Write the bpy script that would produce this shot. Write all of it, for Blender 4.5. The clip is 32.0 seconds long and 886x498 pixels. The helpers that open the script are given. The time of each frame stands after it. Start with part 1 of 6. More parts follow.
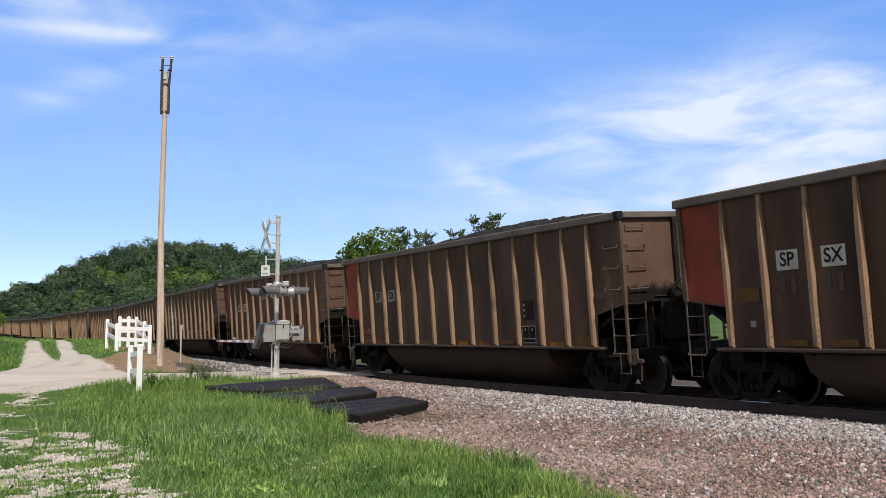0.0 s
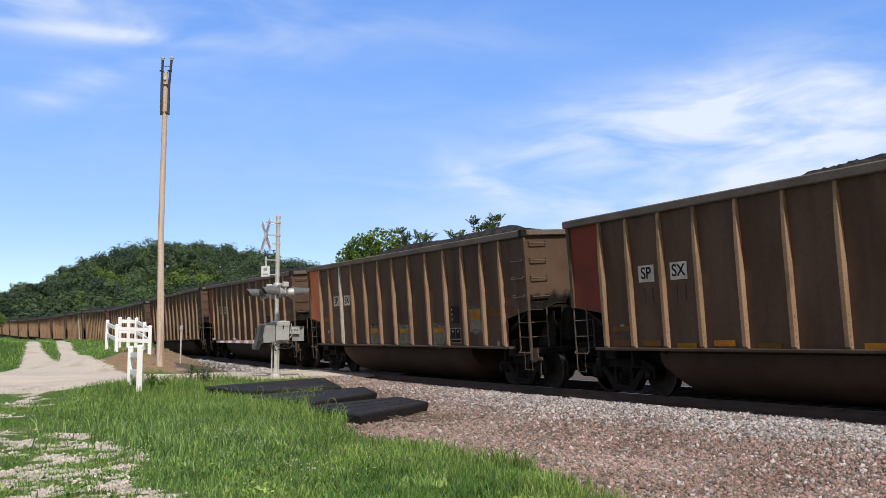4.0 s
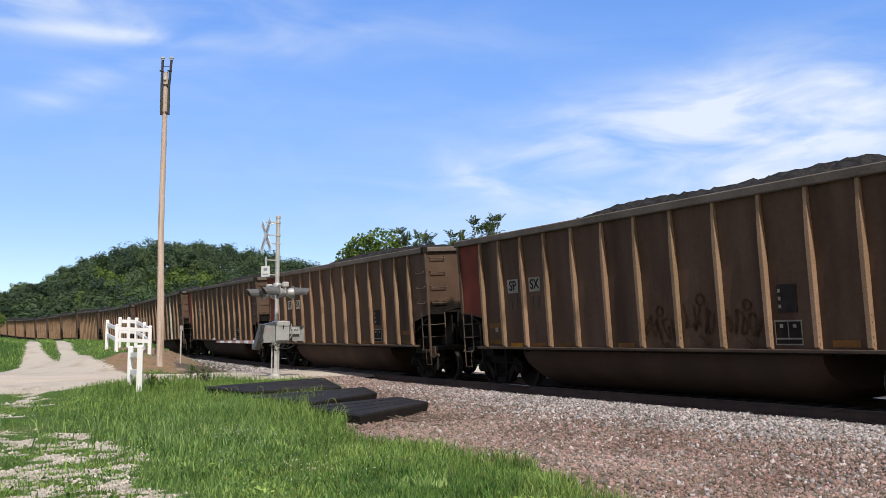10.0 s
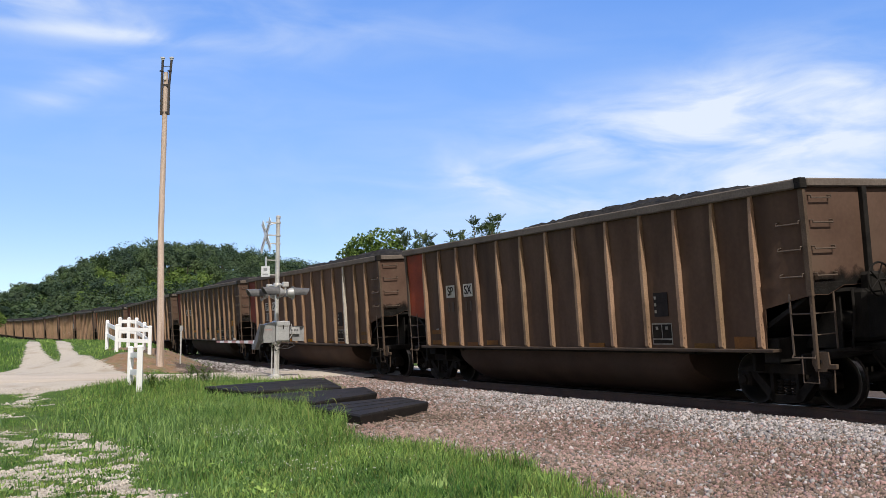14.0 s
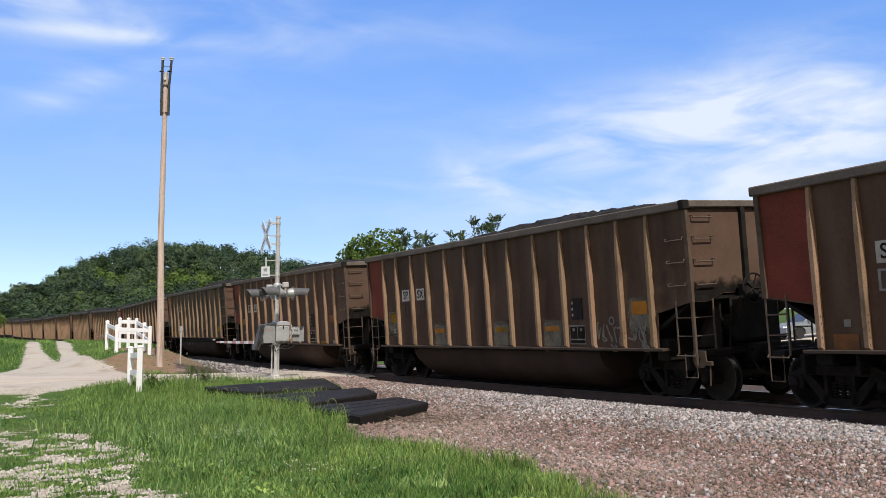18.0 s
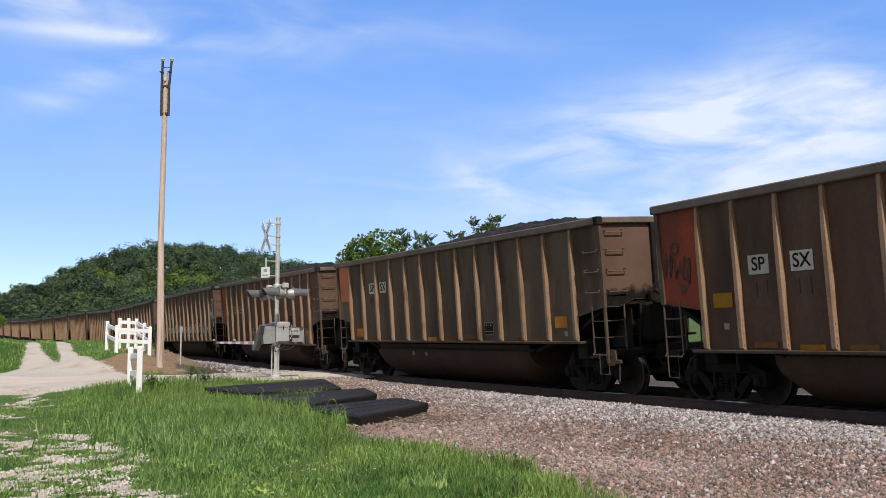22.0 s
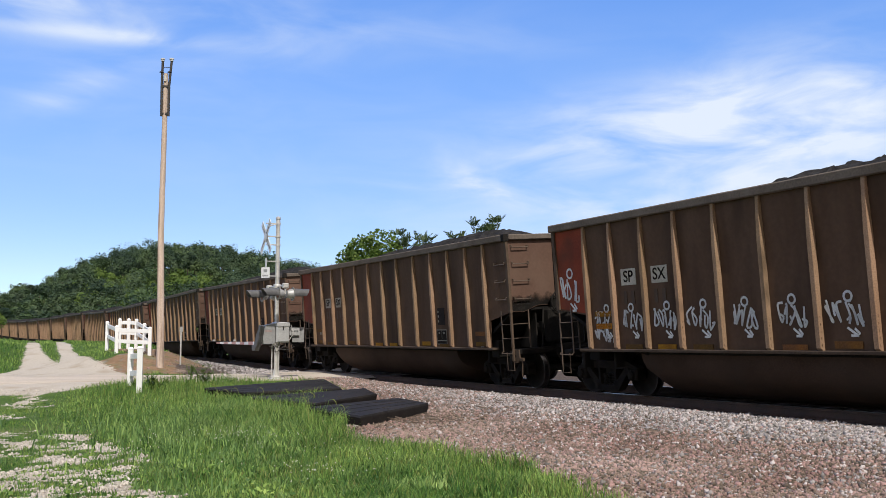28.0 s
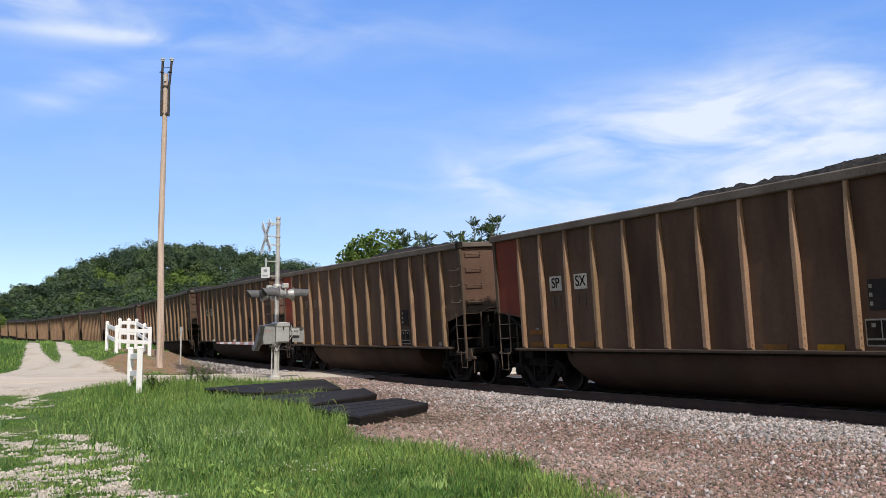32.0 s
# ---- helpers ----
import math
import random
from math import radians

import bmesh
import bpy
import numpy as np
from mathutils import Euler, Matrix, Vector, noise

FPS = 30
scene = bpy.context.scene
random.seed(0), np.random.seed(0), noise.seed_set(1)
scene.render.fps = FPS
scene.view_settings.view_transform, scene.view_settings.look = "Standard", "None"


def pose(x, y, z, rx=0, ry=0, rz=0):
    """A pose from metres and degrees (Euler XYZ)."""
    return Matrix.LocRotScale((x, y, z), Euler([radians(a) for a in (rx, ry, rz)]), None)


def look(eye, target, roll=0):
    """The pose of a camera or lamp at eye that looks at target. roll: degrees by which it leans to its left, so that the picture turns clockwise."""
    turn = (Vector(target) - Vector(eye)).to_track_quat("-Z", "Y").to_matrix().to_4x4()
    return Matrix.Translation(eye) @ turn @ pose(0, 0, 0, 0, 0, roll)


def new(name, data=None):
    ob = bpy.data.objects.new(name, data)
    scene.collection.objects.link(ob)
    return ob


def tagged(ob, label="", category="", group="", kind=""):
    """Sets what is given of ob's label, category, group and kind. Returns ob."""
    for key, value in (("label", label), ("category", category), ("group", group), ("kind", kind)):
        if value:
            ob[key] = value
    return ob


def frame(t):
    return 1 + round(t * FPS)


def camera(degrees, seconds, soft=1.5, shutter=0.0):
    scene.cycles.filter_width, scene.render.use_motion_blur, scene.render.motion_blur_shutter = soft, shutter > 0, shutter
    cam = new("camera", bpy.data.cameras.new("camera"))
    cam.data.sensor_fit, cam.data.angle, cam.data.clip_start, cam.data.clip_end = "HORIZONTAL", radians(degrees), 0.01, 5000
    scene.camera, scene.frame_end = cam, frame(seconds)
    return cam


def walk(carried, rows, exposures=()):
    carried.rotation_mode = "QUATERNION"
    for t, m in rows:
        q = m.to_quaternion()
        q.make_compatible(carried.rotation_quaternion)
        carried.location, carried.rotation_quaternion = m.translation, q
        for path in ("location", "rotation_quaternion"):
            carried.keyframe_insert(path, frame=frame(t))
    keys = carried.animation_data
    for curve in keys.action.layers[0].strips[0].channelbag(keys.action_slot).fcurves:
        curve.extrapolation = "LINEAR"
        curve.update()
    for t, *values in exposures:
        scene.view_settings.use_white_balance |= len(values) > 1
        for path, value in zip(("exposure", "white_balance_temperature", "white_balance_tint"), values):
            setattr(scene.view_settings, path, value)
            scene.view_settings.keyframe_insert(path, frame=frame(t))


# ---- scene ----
# ---------------------------------------------------------------- camera
EYE_Z = 1.069
cam = camera(49.08, 32.0, soft=0.65)
walk(cam, [(t, pose(0, 0, EYE_Z, 95.245 + d, 0, 0)) for t, d in
           ((0, 0), (2.4, 0.033), (16, 0.053), (20, 0.087), (32, 0.117))])

# ---------------------------------------------------------------- light
SUN_DIR = Vector((0.182, -0.617, 0.766)).normalized()
sun_data = bpy.data.lights.new("sun", "SUN")
sun_data.energy, sun_data.angle, sun_data.color = 4.3, radians(0.53), (1.0, 0.945, 0.875)
sun = new("sun", sun_data)
sun.matrix_world = look((0, 0, 60), Vector((0, 0, 60)) - SUN_DIR)

world = bpy.data.worlds.new("summer_sky")
scene.world = world
world.use_nodes = True
SKY_STRENGTH = 0.11



# thin clouds: bearing and height of the middle, half width, half height (degrees), lean, strength
CLOUDS = ((17.5, 13.3, 10.0, 2.9, 8, 0.72), (23.0, 12.0, 7.0, 3.4, 0, 0.75), (13.0, 12.6, 8.0, 1.8, 6, 0.7), (14.5, 8.2, 15.0, 3.6, 0, 1.35),
          (2.3, 9.1, 2.4, 0.75, -26, 1.0), (-21.0, 13.9, 2.6, 0.9, 22, 0.8), (-23.0, 19.6, 10.5, 2.6, 0, 1.15), (-14.0, 14.5, 16.0, 6.0, 0, 0.16), (-17.5, 16.9, 6.0, 0.45, 0, 0.8),
          (-5.4, 18.2, 9.0, 1.6, 8, 0.14), (4.5, 17.6, 10.0, 1.1, 0, 0.14), (70, 25, 16, 5, 5, 0.8), (-75, 30, 18, 6, -8, 0.7), (150, 22, 20, 6, 4, 0.7), (-140, 35, 15, 5, 10, 0.6))


def build_sky():
    nt = world.node_tree
    N, K = nt.nodes, nt.links
    N.clear()
    out, bg = N.new("ShaderNodeOutputWorld"), N.new("ShaderNodeBackground")
    sky = N.new("ShaderNodeTexSky")
    sky.sky_type, sky.sun_disc = "NISHITA", False
    sky.sun_elevation = math.asin(SUN_DIR.z)
    sky.sun_rotation = math.atan2(SUN_DIR.x, SUN_DIR.y)
    sky.air_density, sky.dust_density, sky.ozone_density = 1.0, 0.0, 2.0
    tc = N.new("ShaderNodeTexCoord")

    def math_node(op, a, b=None, c=None):
        n = N.new("ShaderNodeMath")
        n.operation = op
        for i, v in enumerate((a, b, c)):
            if v is None:
                continue
            if isinstance(v, (int, float)):
                n.inputs[i].default_value = v
            else:
                K.new(v, n.inputs[i])
        return n.outputs[0]

    def dot(v):
        n = N.new("ShaderNodeVectorMath")
        n.operation = "DOT_PRODUCT"
        K.new(tc.outputs["Generated"], n.inputs[0])
        n.inputs[1].default_value = v
        return n.outputs["Value"]
    total = None
    for az, el, hw, hh, lean, strength in CLOUDS:
        d = Vector((math.sin(radians(az)) * math.cos(radians(el)), math.cos(radians(az)) * math.cos(radians(el)), math.sin(radians(el))))
        right = Vector((math.cos(radians(az)), -math.sin(radians(az)), 0))
        up = right.cross(d)
        r = right * math.cos(radians(lean)) + up * math.sin(radians(lean))
        u = up * math.cos(radians(lean)) - right * math.sin(radians(lean))
        du = math_node("MULTIPLY", dot(r), 1 / math.sin(radians(hw)))
        dv = math_node("MULTIPLY", dot(u), 1 / math.sin(radians(hh)))
        q = math_node("ADD", math_node("MULTIPLY", du, du), math_node("MULTIPLY", dv, dv))
        g = math_node("POWER", 2.718, math_node("MULTIPLY", q, -1.1))
        g = math_node("MULTIPLY", g, math_node("GREATER_THAN", dot(d), 0.3))
        total = math_node("MULTIPLY", g, strength) if total is None else math_node("MULTIPLY_ADD", g, strength, total)
    # wisps: stretched noise bent by a broader one
    mp = N.new("ShaderNodeMapping")
    mp.inputs["Rotation"].default_value = (0.0, 0.16, 0.2)
    mp.inputs["Scale"].default_value = (2.4, 2.4, 8.5)
    K.new(tc.outputs["Generated"], mp.inputs["Vector"])
    fine = N.new("ShaderNodeTexNoise")
    fine.inputs["Scale"].default_value, fine.inputs["Detail"].default_value = 3.0, 9.0
    fine.inputs["Roughness"].default_value, fine.inputs["Distortion"].default_value = 0.52, 0.5
    K.new(mp.outputs[0], fine.inputs["Vector"])
    r1 = N.new("ShaderNodeMapRange")
    r1.inputs["From Min"].default_value, r1.inputs["From Max"].default_value = 0.24, 0.84
    r1.interpolation_type = "SMOOTHSTEP"
    K.new(fine.outputs["Fac"], r1.inputs["Value"])
    fac = math_node("MINIMUM", math_node("MULTIPLY", total, r1.outputs[0]), 0.93)
    mix = N.new("ShaderNodeMix")
    mix.data_type = "RGBA"
    K.new(fac, mix.inputs["Factor"])
    gm = N.new("ShaderNodeGamma")
    gm.inputs["Gamma"].default_value = 0.45
    hs = N.new("ShaderNodeHueSaturation")
    hs.inputs["Hue"].default_value, hs.inputs["Saturation"].default_value, hs.inputs["Value"].default_value = 0.526, 2.2, 4.2
    K.new(sky.outputs[0], gm.inputs["Color"])
    K.new(gm.outputs[0], hs.inputs["Color"])
    # unseen warm white fill added round the sun, behind the eye, against blue shade
    fill_range = N.new("ShaderNodeMapRange")
    fill_range.inputs["From Min"].default_value, fill_range.inputs["From Max"].default_value = -0.15, 0.85
    fill_range.inputs["To Max"].default_value = 0.9
    fill_range.interpolation_type = "SMOOTHSTEP"
    K.new(dot(SUN_DIR), fill_range.inputs["Value"])
    # the air near the horizon keeps its blue
    low = N.new("ShaderNodeMapRange")
    low.inputs["From Min"].default_value, low.inputs["From Max"].default_value = 0.30, 0.05
    low.interpolation_type = "SMOOTHSTEP"
    K.new(dot((0, 0, 1)), low.inputs["Value"])
    haze = N.new("ShaderNodeMix")
    haze.data_type, haze.blend_type = "RGBA", "MULTIPLY"
    K.new(low.outputs[0], haze.inputs["Factor"])
    K.new(hs.outputs[0], haze.inputs["A"])
    haze.inputs["B"].default_value = (0.66, 0.765, 0.965, 1)
    fill_mix = N.new("ShaderNodeMix")
    fill_mix.data_type = "RGBA"
    K.new(fill_range.outputs[0], fill_mix.inputs["Factor"])
    K.new(haze.outputs["Result"], fill_mix.inputs["A"])
    fill_mix.inputs["B"].default_value = (5.2, 4.6, 4.0, 1)
    K.new(fill_mix.outputs["Result"], mix.inputs["A"])
    mix.inputs["B"].default_value = (7.4, 8.1, 9.1, 1)
    K.new(mix.outputs["Result"], bg.inputs["Color"])
    bg.inputs["Strength"].default_value = SKY_STRENGTH
    K.new(bg.outputs[0], out.inputs["Surface"])


build_sky()
scene.view_settings.exposure = 0.0

# ---------------------------------------------------------------- materials


def mat(name, a, b, scale=3.0, rough=0.8, metal=0.0, bump=0.15, fine=40.0, stretch=(1, 1, 1), rand=0.0, dirt=None,
        island=0.0, contrast=(0.35, 0.65), coord="Object", spec=0.5, bumpdist=0.02, offset=False, grain=0.22):
    """Two colours by broad noise, a fine grain, optional dirt (colour, scale, low, high), variation from piece to piece."""
    m = bpy.data.materials.new(name)
    m.use_nodes = True
    nt = m.node_tree
    N, K = nt.nodes, nt.links
    p = N["Principled BSDF"]
    p.inputs["Roughness"].default_value, p.inputs["Metallic"].default_value = rough, metal
    p.inputs["Specular IOR Level"].default_value = spec
    tc = N.new("ShaderNodeTexCoord")
    mp = N.new("ShaderNodeMapping")
    mp.inputs["Scale"].default_value = stretch
    K.new(tc.outputs[coord], mp.inputs["Vector"])
    vec = mp.outputs[0]
    info = N.new("ShaderNodeObjectInfo")
    if offset:
        add = N.new("ShaderNodeVectorMath")
        add.operation = "ADD"
        sc = N.new("ShaderNodeMath")
        sc.operation = "MULTIPLY"
        sc.inputs[1].default_value = 90.0
        K.new(info.outputs["Random"], sc.inputs[0])
        K.new(vec, add.inputs[0])
        K.new(sc.outputs[0], add.inputs[1])
        vec = add.outputs[0]

    def noise_fac(s, lo, hi, detail=5.0, v=None):
        n = N.new("ShaderNodeTexNoise")
        n.inputs["Scale"].default_value, n.inputs["Detail"].default_value = s, detail
        K.new(vec if v is None else v, n.inputs["Vector"])
        r = N.new("ShaderNodeMapRange")
        r.inputs["From Min"].default_value, r.inputs["From Max"].default_value = lo, hi
        K.new(n.outputs["Fac"], r.inputs["Value"])
        return r.outputs[0], n.outputs["Fac"]

    def mixed(fac, c1, c2, how="MIX"):
        x = N.new("ShaderNodeMix")
        x.data_type, x.blend_type = "RGBA", how
        for sock, val in (("Factor", fac), ("A", c1), ("B", c2)):
            if isinstance(val, tuple):
                x.inputs[sock].default_value = (*val, 1) if len(val) == 3 else val
            elif isinstance(val, (int, float)):
                x.inputs[sock].default_value = val
            else:
                K.new(val, x.inputs[sock])
        return x.outputs["Result"]

    f0, _ = noise_fac(scale, *contrast)
    col = mixed(f0, a, b)
    f1, raw = noise_fac(fine, 0.25, 0.75, 3.0, tc.outputs[coord])
    g = N.new("ShaderNodeMapRange")
    g.inputs["To Min"].default_value, g.inputs["To Max"].default_value = 1 - grain, 1 + grain
    K.new(f1, g.inputs["Value"])
    gc = N.new("ShaderNodeCombineColor")
    for i in range(3):
        K.new(g.outputs[0], gc.inputs[i])
    col = mixed(1.0, col, gc.outputs[0], "MULTIPLY")
    if dirt:
        fd, _ = noise_fac(dirt[1], dirt[2], dirt[3])
        col = mixed(fd, col, dirt[0])
    for amount, source in ((rand, info.outputs["Random"]), (island, None)):
        if amount:
            if source is None:
                source = N.new("ShaderNodeNewGeometry").outputs["Random Per Island"]
            hsv = N.new("ShaderNodeHueSaturation")
            rr = N.new("ShaderNodeMapRange")
            rr.inputs["To Min"].default_value, rr.inputs["To Max"].default_value = 1 - amount, 1 + amount
            K.new(source, rr.inputs["Value"])
            K.new(rr.outputs[0], hsv.inputs["Value"])
            rh = N.new("ShaderNodeMapRange")
            rh.inputs["To Min"].default_value, rh.inputs["To Max"].default_value = 0.5 + amount * 0.05, 0.5 - amount * 0.05
            K.new(source, rh.inputs["Value"])
            K.new(rh.outputs[0], hsv.inputs["Hue"])
            K.new(col, hsv.inputs["Color"])
            col = hsv.outputs["Color"]
    K.new(col, p.inputs["Base Color"])
    if bump:
        bp = N.new("ShaderNodeBump")
        bp.inputs["Strength"].default_value, bp.inputs["Distance"].default_value = bump, bumpdist
        K.new(raw, bp.inputs["Height"])
        K.new(bp.outputs[0], p.inputs["Normal"])
    return m


def leaf_mat(name, a, b, island=0.35, scale=0.35):
    m = mat(name, a, b, scale=scale, rough=0.6, bump=0.0, fine=2.0, island=island, spec=0.3)
    nt = m.node_tree
    p = nt.nodes["Principled BSDF"]
    tr = nt.nodes.new("ShaderNodeBsdfTranslucent")
    ms = nt.nodes.new("ShaderNodeMixShader")
    ms.inputs[0].default_value = 0.3
    src = p.inputs["Base Color"].links[0].from_socket
    nt.links.new(src, tr.inputs["Color"])
    nt.links.new(p.outputs[0], ms.inputs[1])
    nt.links.new(tr.outputs[0], ms.inputs[2])
    nt.links.new(ms.outputs[0], nt.nodes["Material Output"].inputs["Surface"])
    return m


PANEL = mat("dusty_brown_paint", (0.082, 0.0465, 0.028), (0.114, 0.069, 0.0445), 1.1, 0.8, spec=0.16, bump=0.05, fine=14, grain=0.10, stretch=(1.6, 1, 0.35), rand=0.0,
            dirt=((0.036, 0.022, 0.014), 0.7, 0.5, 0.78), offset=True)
PANEL_GREY = mat("dusty_grey_brown_paint", (0.094, 0.064, 0.039), (0.130, 0.090, 0.057), 1.1, 0.8, spec=0.16, bump=0.05, fine=14, grain=0.10, stretch=(1.6, 1, 0.35),
                 dirt=((0.042, 0.028, 0.019), 0.7, 0.5, 0.78), offset=True)
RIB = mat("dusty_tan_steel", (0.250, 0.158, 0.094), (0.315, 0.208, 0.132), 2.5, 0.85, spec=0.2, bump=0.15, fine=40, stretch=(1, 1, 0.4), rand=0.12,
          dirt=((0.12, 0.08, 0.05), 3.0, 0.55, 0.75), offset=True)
CHORD = mat("grey_brown_coal_dusted_steel", (0.105, 0.085, 0.069), (0.150, 0.124, 0.102), 1.5, 0.85, spec=0.2, bump=0.2, fine=25, offset=True)
END_PAINT = mat("tan_end_paint", (0.094, 0.054, 0.038), (0.122, 0.073, 0.052), 1.0, 0.8, bump=0.05, fine=14, grain=0.10, rand=0.15, offset=True,
                dirt=((0.130, 0.085, 0.060), 1.2, 0.5, 0.8), spec=0.2)
RED = mat("faded_red_panel", (0.29, 0.058, 0.026), (0.20, 0.044, 0.023), 1.4, 0.8, spec=0.15, bump=0.1, offset=True, dirt=((0.10, 0.045, 0.028), 1.2, 0.5, 0.8))
MAROON = mat("dark_maroon_panel", (0.19, 0.042, 0.024), (0.135, 0.036, 0.022), 1.4, 0.8, spec=0.15, bump=0.1, offset=True)
ORANGE = mat("faded_orange_panel", (0.46, 0.125, 0.035), (0.36, 0.10, 0.032), 1.4, 0.75, bump=0.1, offset=True)
ORANGE_PATCH = mat("bright_orange_patch", (0.46, 0.115, 0.035), (0.38, 0.10, 0.032), 1.4, 0.75, bump=0.1, offset=True)
BLACK = mat("sooty_black_steel", (0.010, 0.009, 0.008), (0.020, 0.0175, 0.015), 3.0, 0.85, bump=0.2, spec=0.15)
GEAR = mat("greasy_dark_steel", (0.010, 0.0085, 0.007), (0.021, 0.0165, 0.013), 4.0, 0.85, bump=0.25, spec=0.1)
TUB = mat("brown_tub_steel", (0.050, 0.030, 0.020), (0.068, 0.042, 0.029), 1.2, 0.85, spec=0.12, bump=0.12, offset=True, dirt=((0.050, 0.036, 0.027), 0.8, 0.5, 0.8))
WHEEL = mat("worn_wheel_steel", (0.018, 0.0145, 0.0115), (0.030, 0.024, 0.019), 6.0, 0.7, 0.0, bump=0.1, spec=0.15)
TREAD = mat("polished_steel", (0.24, 0.23, 0.22), (0.17, 0.16, 0.155), 6.0, 0.3, 1.0, bump=0.02)
COAL = mat("black_coal", (0.012, 0.012, 0.013), (0.035, 0.033, 0.032), 6.0, 0.9, spec=0.15, bump=0.9, fine=14, bumpdist=0.05)
MARK_WHITE = mat("off_white_stencil", (0.50, 0.46, 0.38), (0.38, 0.34, 0.28), 5.0, 0.8, bump=0.0, offset=True, rand=0.12)
MARK_GREY = mat("dusty_grey_stencil", (0.27, 0.245, 0.20), (0.18, 0.16, 0.13), 5.0, 0.8, bump=0.0, offset=True)
YELLOW_DULL = mat("dust_covered_reflector", (0.19, 0.090, 0.022), (0.12, 0.062, 0.026), 3.0, 0.8, spec=0.1, bump=0.0, offset=True, rand=0.25)
PLACARD_DARK = mat("faded_placard", (0.022, 0.019, 0.018), (0.034, 0.028, 0.025), 5.0, 0.9, spec=0.1, bump=0.0)
MARK_DARK = mat("dark_stencil", (0.014, 0.011, 0.009), (0.024, 0.019, 0.014), 5.0, 0.9, spec=0.1, bump=0.0)
FAINT = mat("faint_sprayed_line", (0.064, 0.036, 0.020), (0.082, 0.048, 0.027), 5.0, 0.85, bump=0.0, spec=0.1)
FADED_DARK = mat("faded_stencil", (0.060, 0.036, 0.021), (0.076, 0.047, 0.028), 5.0, 0.8, bump=0.0)
YELLOW = mat("dirty_yellow_reflector", (0.40, 0.185, 0.020), (0.27, 0.115, 0.020), 3.0, 0.8, spec=0.1, bump=0.0, offset=True, rand=0.3)
PALE_PATCH = mat("pale_cleaned_patch", (0.190, 0.155, 0.115), (0.135, 0.103, 0.072), 4.0, 0.8, bump=0.0, offset=True)
SPRAY = mat("white_spray_paint", (0.72, 0.72, 0.70), (0.6, 0.6, 0.58), 5.0, 0.7, bump=0.0)
GALV = mat("galvanised_steel", (0.50, 0.485, 0.45), (0.60, 0.58, 0.545), 5.0, 0.45, 0.35, bump=0.08)
ALU = mat("painted_aluminium", (0.30, 0.30, 0.295), (0.37, 0.37, 0.365), 4.0, 0.5, 0.3, bump=0.06)
WHITE = mat("white_sign_sheet", (0.74, 0.74, 0.74), (0.66, 0.66, 0.67), 5.0, 0.5, bump=0.0)
VINYL = mat("white_vinyl", (0.80, 0.80, 0.80), (0.76, 0.76, 0.75), 2.0, 0.35, bump=0.02, grain=0.03)
POLE_WOOD = mat("weathered_pole_wood", (0.55, 0.44, 0.365), (0.42, 0.32, 0.255), 2.0, 0.85, bump=0.4, fine=30, stretch=(6, 6, 0.35),
                dirt=((0.13, 0.085, 0.055), 1.0, 0.58, 0.75))
RUBBER = mat("black_rubber_panel", (0.012, 0.011, 0.011), (0.022, 0.019, 0.018), 3.0, 0.75, bump=0.3, fine=25, spec=0.25, dirt=((0.05, 0.04, 0.032), 1.5, 0.6, 0.85))
TIE_WOOD = mat("creosoted_tie", (0.035, 0.028, 0.022), (0.06, 0.048, 0.038), 3.0, 0.85, bump=0.4, stretch=(1, 4, 4), rand=0.3)
RAIL_SIDE = mat("rusty_rail", (0.10, 0.055, 0.035), (0.07, 0.042, 0.03), 3.0, 0.8, bump=0.2)
BRACKET = mat("dark_bracket", (0.02, 0.018, 0.018), (0.04, 0.034, 0.03), 4.0, 0.6, bump=0.1)
PORCELAIN = mat("grey_porcelain", (0.62, 0.62, 0.63), (0.5, 0.5, 0.52), 4.0, 0.25, bump=0.0)
BARK = mat("tree_bark", (0.10, 0.075, 0.055), (0.16, 0.125, 0.095), 3.0, 0.9, bump=0.5, stretch=(3, 3, 0.6))
LEAF_FAR = leaf_mat("far_wood_leaves", (0.044, 0.080, 0.042), (0.078, 0.118, 0.054), 0.16, 0.08)
LEAF_FAR_DARK = leaf_mat("dark_wood_leaves", (0.026, 0.052, 0.030), (0.048, 0.078, 0.040), 0.16, 0.08)
LEAF_FAR_PALE = leaf_mat("pale_wood_leaves", (0.066, 0.112, 0.046), (0.104, 0.150, 0.060), 0.16, 0.08)
LEAF_NEAR = leaf_mat("bright_leaves", (0.085, 0.145, 0.025), (0.125, 0.190, 0.040), 0.35)
LEAF_SUMAC = leaf_mat("dull_feathery_leaves", (0.078, 0.115, 0.050), (0.105, 0.145, 0.066), 0.3)
BLADE = leaf_mat("grass_blades", (0.082, 0.185, 0.036), (0.225, 0.350, 0.085), 0.6, 0.55)
BLADE_TALL = leaf_mat("tall_grass_blades", (0.140, 0.250, 0.066), (0.210, 0.325, 0.098), 0.5, 0.9)
BLADE_DRY = leaf_mat("mixed_meadow_blades", (0.17, 0.22, 0.05), (0.25, 0.27, 0.09), 0.4, 0.9)
FLOWER = mat("white_clover", (0.55, 0.56, 0.44), (0.45, 0.47, 0.34), 3, 0.8, bump=0.0)
STONE = mat("crushed_ballast", (0.180, 0.120, 0.094), (0.280, 0.208, 0.172), 0.45, 0.9, bump=0.3, fine=60, island=0.66)
STONE_GREY = mat("grey_ballast", (0.27, 0.25, 0.24), (0.37, 0.34, 0.325), 0.6, 0.9, bump=0.3, fine=60, island=0.66)
STONE_PALE = mat("pale_limestone_gravel", (0.42, 0.38, 0.325), (0.53, 0.485, 0.43), 0.6, 0.9, bump=0.3, fine=60, island=0.3)


